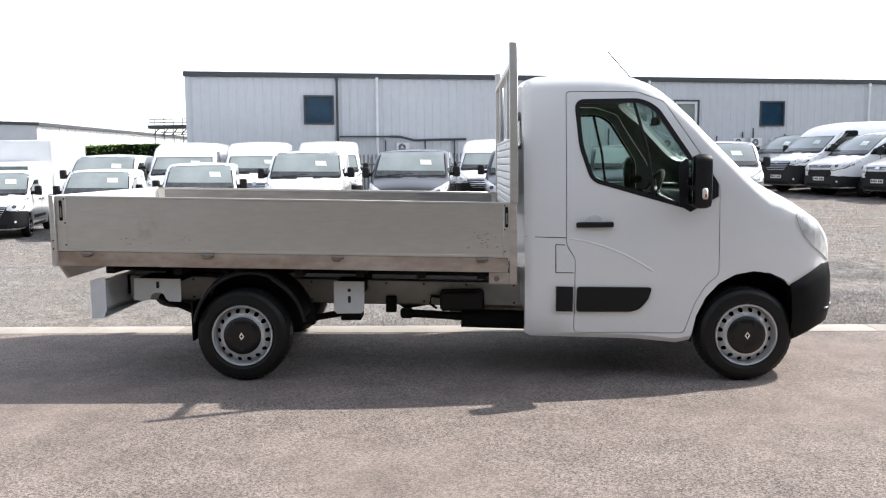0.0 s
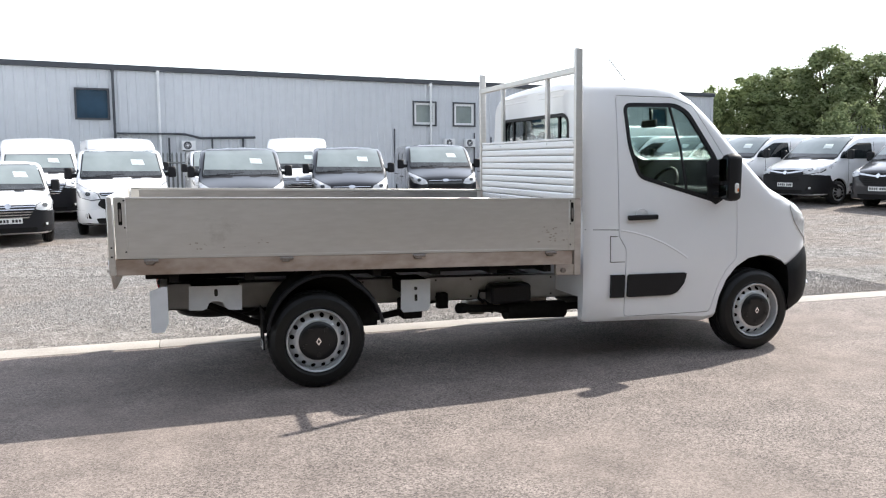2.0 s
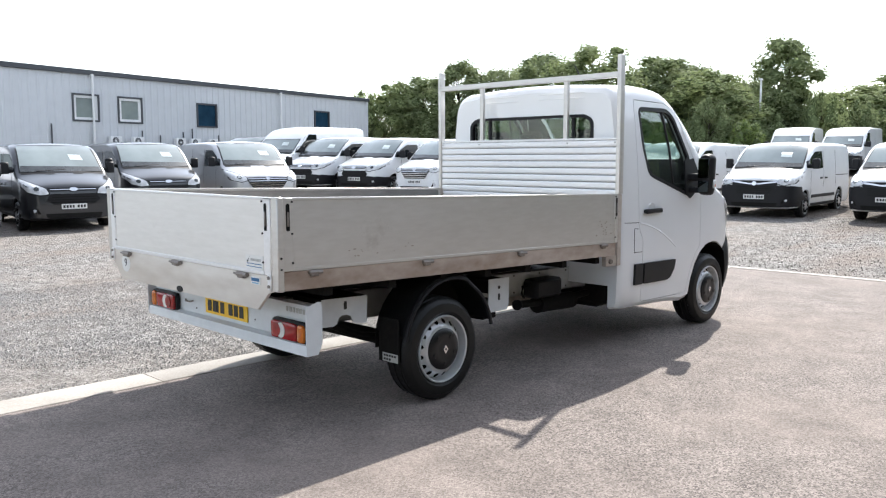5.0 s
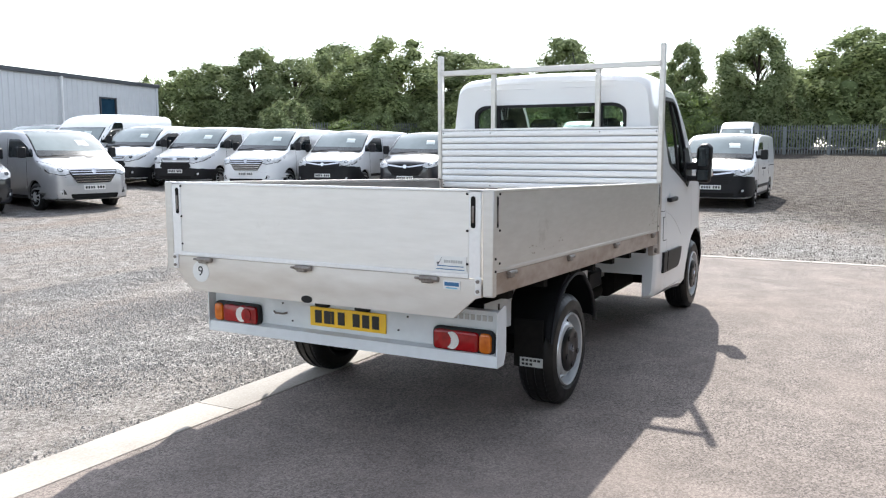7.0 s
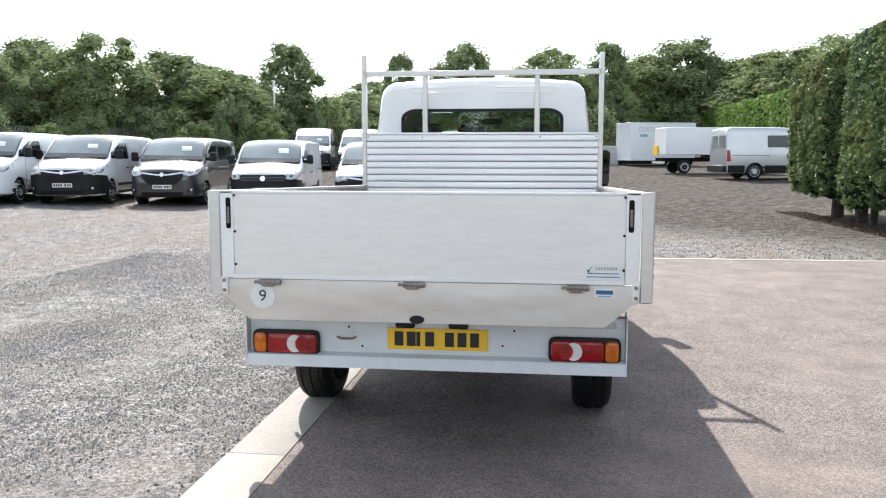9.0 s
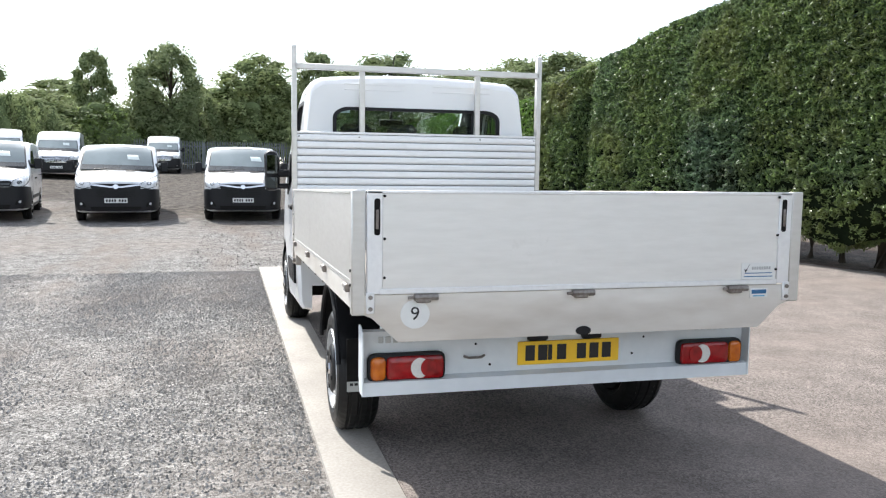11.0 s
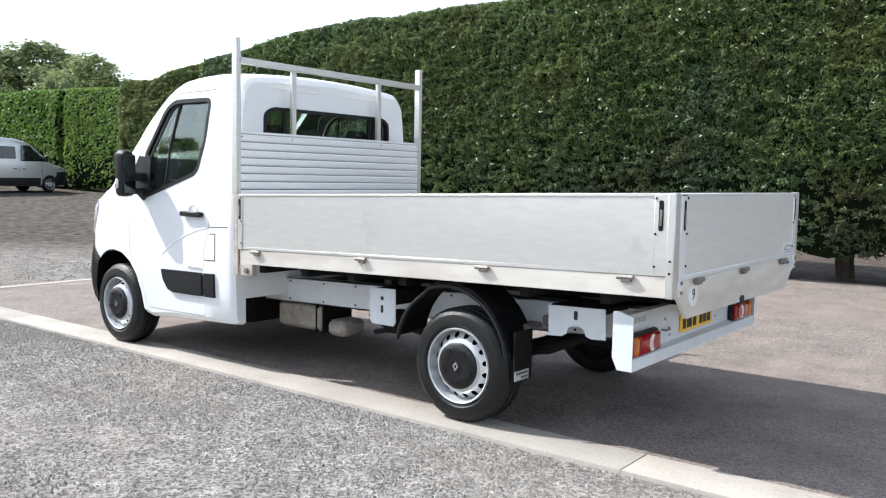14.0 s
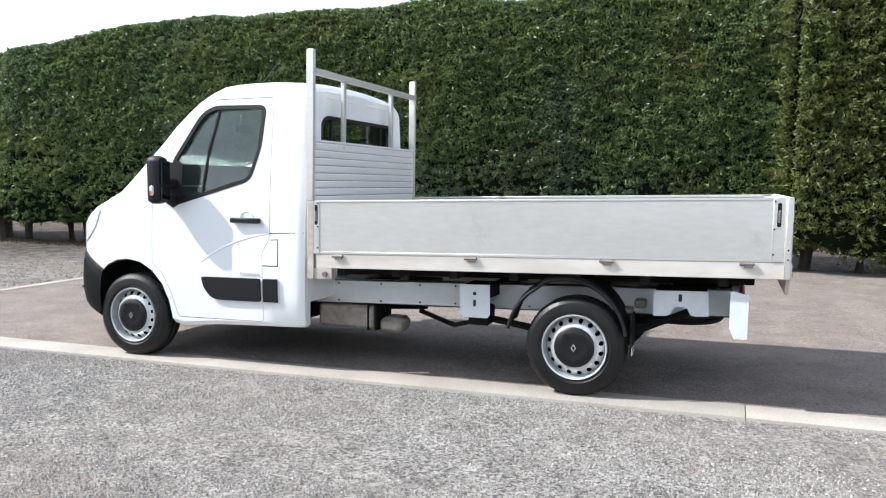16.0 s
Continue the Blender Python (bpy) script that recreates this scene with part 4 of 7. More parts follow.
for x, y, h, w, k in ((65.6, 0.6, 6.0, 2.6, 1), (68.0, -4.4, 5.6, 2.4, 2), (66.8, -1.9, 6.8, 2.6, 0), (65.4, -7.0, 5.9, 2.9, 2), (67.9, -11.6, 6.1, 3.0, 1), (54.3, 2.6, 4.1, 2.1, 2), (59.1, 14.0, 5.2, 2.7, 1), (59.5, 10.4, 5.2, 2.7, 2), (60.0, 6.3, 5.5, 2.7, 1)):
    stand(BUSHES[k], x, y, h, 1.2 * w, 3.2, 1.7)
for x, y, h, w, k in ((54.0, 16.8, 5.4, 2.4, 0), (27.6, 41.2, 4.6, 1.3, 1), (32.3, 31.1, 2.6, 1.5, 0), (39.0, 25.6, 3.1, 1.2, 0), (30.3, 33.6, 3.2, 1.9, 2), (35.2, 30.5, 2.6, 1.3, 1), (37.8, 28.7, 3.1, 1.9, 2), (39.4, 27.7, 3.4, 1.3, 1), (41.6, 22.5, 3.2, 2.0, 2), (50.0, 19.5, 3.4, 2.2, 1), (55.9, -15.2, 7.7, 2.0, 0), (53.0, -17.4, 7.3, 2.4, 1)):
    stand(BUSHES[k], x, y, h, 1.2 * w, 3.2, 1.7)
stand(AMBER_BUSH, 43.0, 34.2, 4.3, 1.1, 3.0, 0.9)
hedge("clipped_hedge", -17.4, -10.3, lambda x: 37.0 + 0.2 * (x + 14), lambda x: 2.5, 1.2, 380, 0.055, LEAF_BRIGHT, "low bright green hedge between the buildings", 15, lift=0.1, trunks=False, fluff=0.12)
pole = thing("lamp_post", (42.0, 22.6, rise(42.0, 22.6) - 0.02), 0, "slim pale lamp post by the fence", "lamp post")
part("pole", rod(bmesh.new(), (0, 0, 0), (0, 0, 4.95), 0.06, 8), CLAD_LIGHT, pole)
part("lamp_head", boxes((-0.25, 0.1, -0.08, 0.08, 4.92, 5.0), bevel=0.02), CLAD_LIGHT, pole)

# pale road beyond the hedge, seen under its stems
road = prism([(-30.0, -11.2), (30.0, -6.3), (30.0, -9.5), (-30.0, -14.4)], "z", -0.06, -0.02)
tagged(part("road", road, PALE_ROAD, None, "pale sunlit concrete road beyond the hedge"), category="road", kind="structure")
# unseen trees added to the west and south: they close the place and darken reflections
for k in range(17):
    a = radians(150 + 9.5 * k)
    x, y = -4 + 62 * math.cos(a), 6 + 62 * math.sin(a)
    copy_thing(BUSHES[1 + k % 2], Matrix.Translation((x, y, rise(x, y))) @ Matrix.Rotation(k, 4, "Z") @ Matrix.Diagonal((4.0, 4.0, 2.4, 1)))
# loose stones lying on the gravel beside the edging
def ground_height(x, y):
    """Height of the gravel sheet, between its corners a metre apart."""
    def corner(i, j):
        z = rise(i, j) - 0.02
        if 8.2 < j < 36:
            z += 0.035 * noise.noise((i * 0.35, j * 0.35, 0.3)) * min(1.0, (j - 8.2) / 2)
        return z
    i, j = math.floor(x), math.floor(y)
    u, v = x - i, y - j
    return (corner(i, j) * (1 - u) + corner(i + 1, j) * u) * (1 - v) + (corner(i, j + 1) * (1 - u) + corner(i + 1, j + 1) * u) * v


def scatter(name, seed, count, spot, small, spread, material, label, category):
    """Many loose angular bits lying on the ground, in one mesh."""
    g = np.random.default_rng(seed)
    px, py = spot(g, count)
    pz = np.array([ground_height(a, b) for a, b in zip(px, py)])
    size = small + spread * g.random(count) ** 2.5
    shape = np.array([(1, 0, 0), (0.2, 0.9, 0.1), (-0.9, 0.3, 0), (-0.2, -0.95, 0.1), (0.1, 0.1, 1.15)])
    spin = g.uniform(0, 6.28, count)
    loc = shape[None] * g.uniform(0.65, 1.35, (count, 5, 3))
    x = loc[..., 0] * np.cos(spin)[:, None] - loc[..., 1] * np.sin(spin)[:, None]
    y = loc[..., 0] * np.sin(spin)[:, None] + loc[..., 1] * np.cos(spin)[:, None]
    vert = np.stack([px[:, None] + x * size[:, None], py[:, None] + y * size[:, None], pz[:, None] + (loc[..., 2] - 0.05) * size[:, None]], -1).reshape(-1, 3)
    tri = np.array([(0, 1, 4), (1, 2, 4), (2, 3, 4), (3, 0, 4)])
    face = (np.arange(count)[:, None, None] * 5 + tri[None]).reshape(-1, 3)
    me = bpy.data.meshes.new(name)
    me.from_pydata(vert.tolist(), [], face.tolist())
    me.materials.append(material)
    tagged(new(name, me), label, category, kind="stuff")


def beside_edging(g, n):
    x = g.uniform(-8.5, 6.5, 2 * n)
    y = 7.575 + 0.002 * (x + 2.5) + KERB_W + 0.012 + 5.0 * g.random(2 * n) ** 1.25
    # swept thin on the trodden dusty stretches
    thick = np.array([noise.noise((a * 0.35, b * 0.9, 6.0)) + 0.4 * noise.noise((a * 1.7, b * 2.6, 2.0)) for a, b in zip(x, y)])
    best = np.argsort(thick + 1.1 * g.random(2 * n))[-n:]
    return x[best], y[best]


def open_yard(g, n):
    return g.uniform(-12.0, 9.0, n), g.uniform(12.0, 19.0, n)


def east_yard(g, n):
    return 7.1 + 12.0 * g.random(n) ** 1.4, g.uniform(-0.4, 9.0, n)


scatter("loose_stones", 77, 150000, beside_edging, 0.0042, 0.0070, PEBBLE, "loose grey stone chippings beside the edging", "gravel")
scatter("loose_stones", 78, 8000, open_yard, 0.007, 0.012, PEBBLE, "loose grey stones in the open yard", "gravel")
scatter("loose_stones", 79, 8000, east_yard, 0.006, 0.012, ROUGH_STONE, "rough brown-grey stones past the end of the tarmac", "gravel")


def under_hedge(g, n):
    x = g.uniform(6.9, 16.5, n)
    return x, -1.55 + 0.085 * x + 0.75 * (g.random(n) - 0.75)


scatter("soil_litter", 80, 5000, under_hedge, 0.010, 0.030, LITTER, "dark bark and soil bits along the hedge", "litter")


# ---- bodies of vehicles ----
def section(x, low, top, crown, side, plan, edge=0.10):
    """Half a cross-section of a vehicle body at x: from the middle of the floor, up the side, to the middle of the roof."""
    w = lambda z: lerp_table(side, z) * plan
    ze = max(top - crown - edge, low + 0.10)
    we = w(ze)
    pts = [(0.0, low), (w(low) - 0.10 * plan, low), (w(low) - 0.02 * plan, low + 0.015), (w(low + 0.05), low + 0.05)]
    for k in range(1, 9):
        z = low + 0.05 + (ze - low - 0.05) * k / 8
        pts.append((w(z), z))
    h = top - ze
    pts += [(we - 0.012 * plan, ze + 0.34 * (edge)), (we - 0.045 * plan, ze + 0.70 * edge), (we - 0.10 * plan, ze + 0.95 * edge)]
    y0, z0 = we - 0.10 * plan, ze + 0.95 * edge
    for k in range(1, 6):
        t = k / 5
        pts.append((y0 * (1 - t), z0 + (top - z0) * (1 - (1 - t) ** 2)))
    return [(x, y, z) for y, z in pts]


def loft(sections):
    """A closed body through half sections, mirrored."""
    bm = bmesh.new()
    rings = []
    for s in sections:
        right = [bm.verts.new((x, -y, z)) for x, y, z in s]
        left = [bm.verts.new((x, y, z)) for x, y, z in s[1:-1]]
        rings.append(right + left[::-1])
    n = len(rings[0])
    for a, b in zip(rings, rings[1:]):
        for k in range(n):
            j = (k + 1) % n
            bm.faces.new((a[k], a[j], b[j], b[k]))
    bm.faces.new(rings[0][::-1])
    bm.faces.new(rings[-1])
    bmesh.ops.recalc_face_normals(bm, faces=bm.faces)
    return bm


def wrapped(tree, poly, axis, side, lift, thick, cuts=3):
    """A skin that lies on a body: a polygon in the plane across axis, laid on it from the side, lifted by lift, with a thickness."""
    bm = bmesh.new()
    put = {"y": lambda p: Vector((p[0], side * 3.0, p[1])), "x": lambda p: Vector((side * 8.0, p[0], p[1]))}[axis]
    way = Vector((0, -side, 0)) if axis == "y" else Vector((-side, 0, 0))
    f = bm.faces.new([bm.verts.new(put(p)) for p in poly])
    bmesh.ops.triangulate(bm, faces=[f])
    if cuts:
        bmesh.ops.subdivide_edges(bm, edges=bm.edges, cuts=cuts, use_grid_fill=True)
    last = None
    for v in bm.verts:
        hit, nor, _, _ = tree.ray_cast(v.co, way, 20.0)
        if hit is None:
            hit, nor, _, _ = tree.find_nearest(v.co + way * 2.0)
        v.co = hit - way * lift
    if thick:
        vs = list(bm.verts)
        top = {v: bm.verts.new(v.co - way * thick) for v in vs}
        fs, es = list(bm.faces), [e for e in bm.edges if e.is_boundary]
        for g in fs:
            bm.faces.new([top[v] for v in g.verts])
        for e in es:
            a, b = e.verts
            bm.faces.new((a, b, top[b], top[a]))
    return bm


def front_skin(tree, half, low, top, lift, thick, ny=26, nz=5):
    """A skin on the nose of a body, in even rows: from low to top(u), u running from -1 to 1 across half."""
    bm = bmesh.new()
    rows = [[], []]
    for i in range(ny + 1):
        u = math.sin((i / ny - 0.5) * math.pi)
        for k in (0, 1):
            col = []
            for j in range(nz + 1):
                z = low + (top(u) - low) * j / nz
                hit = tree.ray_cast(Vector((8, u * half, z)), Vector((-1, 0, 0)), 20.0)[0] or tree.find_nearest(Vector((0, u * half, z)))[0]
                col.append(bm.verts.new(hit + Vector((lift + (thick if k else 0), (0.006 + (thick * 0.6 if k else 0)) * u, 0))))
            rows[k].append(col)
    for k in (0, 1):
        for a, b in zip(rows[k], rows[k][1:]):
            for j in range(nz):
                bm.faces.new((a[j], a[j + 1], b[j + 1], b[j]))
    for i in range(ny):
        for j in (0, nz):
            bm.faces.new((rows[0][i][j], rows[0][i + 1][j], rows[1][i + 1][j], rows[1][i][j]))
    for i in (0, ny):
        for j in range(nz):
            bm.faces.new((rows[0][i][j], rows[0][i][j + 1], rows[1][i][j + 1], rows[1][i][j]))
    return bm


def wheel(parent, at, side, r=0.337, wide=0.215, rim_r=0.218, cap=CAP, name="wheel", steel=RIM, holes=16, tread=False):
    """A road wheel: grooved tyre, pressed rim with ventilation holes, centre cap. side: which way its face looks along y."""
    w = new(name)
    w.location, w.parent = at, parent
    h = wide / 2
    prof = [(rim_r, -h + 0.012), (rim_r + 0.012, -h), (rim_r + 0.024, -h - 0.004), (rim_r + 0.027, -h - 0.007), (r - 0.06, -h - 0.006), (r - 0.042, -h - 0.002), (r - 0.040, -h + 0.001), (r - 0.022, -h + 0.008), (r - 0.006, -h + 0.03)]
    for g in (-0.055, 0.0, 0.055):
        q = g * wide / 0.215
        prof += [(r, q - 0.012), (r - 0.008, q - 0.007), (r - 0.008, q + 0.007), (r, q + 0.012)]
    prof += [(r - 0.006, h - 0.03), (r - 0.022, h - 0.008), (r - 0.040, h - 0.001), (r - 0.042, h + 0.002), (r - 0.06, h + 0.006), (rim_r + 0.027, h + 0.007), (rim_r + 0.024, h + 0.004), (rim_r + 0.012, h), (rim_r, h - 0.012)]
    turns = 150 if tread else 32
    bm = lathe(prof, turns, closed=True)
    if tread:
        # cross grooves in the shoulders of the tread
        for v in bm.verts:
            rad = math.hypot(v.co.x, v.co.z)
            step = int(round((math.atan2(v.co.z, v.co.x) % (2 * math.pi)) / (2 * math.pi) * turns)) % 3
            if step == 0 and rad > r - 0.0075 and abs(v.co.y) > wide * 0.16:
                v.co.x *= (rad - 0.004) / rad
                v.co.z *= (rad - 0.004) / rad
    part("tyre", bm, RUBBER, w)
    f = side
    k = rim_r / 0.218
    rim = lathe([(0.224 * k, f * (h - 0.004)), (0.219 * k, f * (h + 0.008)), (0.210 * k, f * (h + 0.004)), (0.206 * k, f * (h - 0.035)), (0.201 * k, f * (h - 0.062)),
                 (0.199 * k, f * (h - 0.056))], 56)
    lathe([(0.156 * k, f * (h - 0.012)), (0.135 * k, f * (h - 0.004)), (0.09 * k, f * (h - 0.006)), (0.0, f * (h - 0.006))], 56, bm=rim)
    yo, yi = f * (h - 0.056), f * (h - 0.012)
    for i in range(holes):
        a0, am, a1 = (2 * math.pi * (i + d) / holes for d in (0, 0.5, 1.0))
        rr = lambda rad, a, y: rim.verts.new((rad * math.cos(a), y, rad * math.sin(a)))
        ro, ri, rm = 0.199 * k, 0.156 * k, 0.1795 * k
        ym = (yo + yi) / 2
        outer = [rr(ro, a0, yo), rr(ro, am, yo), rr(ro, a1, yo), rr(rm, a1, ym), rr(ri, a1, yi), rr(ri, am, yi), rr(ri, a0, yi), rr(rm, a0, ym)]
        inner = []
        for ang in (225, 270, 315, 0, 45, 90, 135, 180):
            ca, sa = math.cos(radians(ang)), math.sin(radians(ang))
            rad, a = rm - 0.0160 * k * sa, am + (0.0168 * k / rm) * ca
            inner.append(rr(rad, a, yo + (yi - yo) * (ro - rad) / (ro - ri)))
        for n in range(8):
            rim.faces.new((outer[n], outer[(n + 1) % 8], inner[(n + 1) % 8], inner[n]))
    bmesh.ops.remove_doubles(rim, verts=rim.verts, dist=0.0008)
    part("rim", rim, steel, w)
    drum = lathe([(0.0, f * (h - 0.09)), (0.205 * k, f * (h - 0.09)), (0.205 * k, -f * h), (0.0, -f * h)], 32)
    part("brake_drum", drum, GRIME, w)
    c = lathe([(0.138 * k, f * (h - 0.010)), (0.136 * k, f * (h + 0.004)), (0.122 * k, f * (h + 0.014)), (0.085 * k, f * (h + 0.020)), (0.07 * k, f * (h + 0.017)), (0.045 * k, f * (h + 0.016)), (0.0, f * (h + 0.017))], 40)
    ob = part("centre_cap", c, cap, w)
    if cap is CAP:
        for i in range(5):
            a = math.pi / 2 + 2 * math.pi * (i + 0.5) / 5
            nut = bmesh.new()
            y = f * (h + 0.014)
            rod(nut, (0.095 * k * math.cos(a), y - f * 0.01, 0.095 * k * math.sin(a)), (0.095 * k * math.cos(a), y + f * 0.010, 0.095 * k * math.sin(a)), 0.018 * k, 8)
            part("nut_cover", nut, CAP, w)
        d = bmesh.new()
        loops = [[d.verts.new((x * g, f * (h + yy), z * g)) for x, z in ((0.023, 0), (0, 0.034), (-0.023, 0), (0, -0.034))] for g, yy in ((1.0, 0.013), (0.9, 0.024), (0.42, 0.024), (0.36, 0.013))]
        for p, q in zip(loops, loops[1:]):
            for i in range(4):
                d.faces.new((p[i], p[(i + 1) % 4], q[(i + 1) % 4], q[i]))
        bmesh.ops.recalc_face_normals(d, faces=d.faces)
        part("emblem", d, CHROME, w, "plain bright diamond shape")
    return w


from mathutils.bvhtree import BVHTree

# ---- the dropside truck ----
truck = thing("dropside_truck", (0, 6.808, 0), label="white single-cab pickup truck with an aluminium dropside tray, parked on tarmac", category="truck")
SIDE = [(0.20, 0.965), (0.32, 0.985), (0.55, 0.998), (0.75, 1.002), (1.05, 0.998), (1.30, 0.985), (1.60, 0.962), (1.80, 0.945), (2.05, 0.912), (2.20, 0.89), (2.40, 0.86)]
TOP = [(0.765, 2.20), (0.80, 2.245), (0.86, 2.27), (1.10, 2.285), (1.40, 2.28), (1.62, 2.268), (1.80, 2.220), (1.97, 2.095), (2.17, 1.90), (2.36, 1.70), (2.53, 1.53), (2.68, 1.43), (2.82, 1.355), (2.96, 1.26), (3.05, 1.15), (3.11, 1.02), (3.145, 0.90), (3.16, 0.84)]
CROWN = [(0.765, 0.03), (1.40, 0.035), (1.62, 0.05), (1.80, 0.11), (2.1, 0.16), (2.5, 0.15), (2.8, 0.11), (3.0, 0.10), (3.16, 0.04)]
PLAN = [(0.765, 0.975), (0.80, 0.993), (0.84, 1.0), (2.45, 1.0), (2.62, 0.988), (2.75, 0.965), (2.88, 0.925), (2.98, 0.87), (3.06, 0.78), (3.12, 0.66), (3.16, 0.48)]
LOW = [(0.765, 0.335), (0.80, 0.315), (1.2, 0.30), (1.6, 0.282), (1.95, 0.242), (2.04, 0.30), (2.62, 0.42), (2.70, 0.66), (2.95, 0.74), (3.16, 0.76)]


def cab_loft(shrink=0.0):
    out = []
    for x in (0.765, 0.78, 0.80, 0.83, 0.88, 1.0, 1.15, 1.3, 1.45, 1.58, 1.68, 1.78, 1.88, 2.0, 2.12, 2.24, 2.35, 2.45, 2.55, 2.63, 2.70, 2.77, 2.84, 2.90, 2.96, 3.01, 3.05, 3.085, 3.115, 3.14, 3.16):
        out.append(section(x, lerp_table(LOW, x), lerp_table(TOP, x), lerp_table(CROWN, x), SIDE, lerp_table(PLAN, x), edge=0.11 if x < 2.6 else 0.08))
    return loft(out)


skin = cab_loft()
CAB = BVHTree.FromBMesh(skin)
cab = part("cab_body", skin, PAINT, truck, "white painted cab")
hollow = []
for x in (0.83, 0.95, 1.2, 1.45, 1.6, 1.75, 1.95, 2.15, 2.35):
    hollow.append(section(x, 0.55, lerp_table(TOP, x) - 0.05, lerp_table(CROWN, x), [(z, w - 0.055) for z, w in SIDE], 1.0, edge=0.11))
cut(cab, loft(hollow), lining=LINING)
SIDE_WIN = round_poly([(1.150, 2.045), (1.620, 2.045), (1.730, 1.985), (1.985, 1.600), (1.990, 1.262), (1.90, 1.285), (1.262, 1.475), (1.180, 1.720)], 0.06, 5)
DOOR = round_poly([(1.078, 2.115), (1.590, 2.105), (1.78, 2.035), (2.055, 1.63), (2.178, 1.42), (2.176, 0.775), (2.085, 0.70), (2.000, 0.555), (1.930, 0.343), (1.126, 0.358), (1.136, 0.905), (1.070, 1.010)], 0.03, 3)
bore = bmesh.new()
for s in (-1, 1):
    prism(SIDE_WIN, "y", s * 0.70, s * 1.3, bm=bore)
# rear window: one wide opening
prism(round_poly([(-0.70, 1.72), (0.70, 1.72), (0.70, 1.940), (0.62, 1.982), (-0.62, 1.982), (-0.70, 1.940)], 0.05, 4), "x", 0.60, 0.92, bm=bore)
cut(cab, bore)
# windscreen opening, swept forward through the front
prism(round_poly([(-0.74, 1.60), (0.74, 1.60), (0.68, 2.12), (-0.68, 2.12)], 0.10, 4), "x", 1.75, 3.0, bm=(bore := bmesh.new()))
cut(cab, bore)
ARCH = [(1.972, 0.12), (1.985, 0.30), (2.020, 0.47), (2.085, 0.605), (2.180, 0.710), (2.300, 0.775), (2.430, 0.797), (2.550, 0.782), (2.650, 0.738), (2.715, 0.685), (2.80, 0.60), (2.86, 0.12)]
bore = bmesh.new()
for s in (-1, 1):
    prism(ARCH, "y", s * 0.62, s * 1.3, bm=bore)
cut(cab, bore)
# open underside between the sills
cut(cab, boxes((0.60, 1.93, -0.885, 0.885, 0.05, 0.525)), lining=GRIME)


def grown(poly, d):
    cx, cy = sum(p[0] for p in poly) / len(poly), sum(p[1] for p in poly) / len(poly)
    area = sum(poly[i - 1][0] * poly[i][1] - poly[i][0] * poly[i - 1][1] for i in range(len(poly)))
    out = []
    for i in range(len(poly)):
        a, b = Vector(poly[i - 1]), Vector(poly[(i + 1) % len(poly)])
        t = (b - a).normalized()
        n = Vector((t.y, -t.x)) * (1 if area > 0 else -1)
        out.append((poly[i][0] + n.x * d, poly[i][1] + n.y * d))
    return out


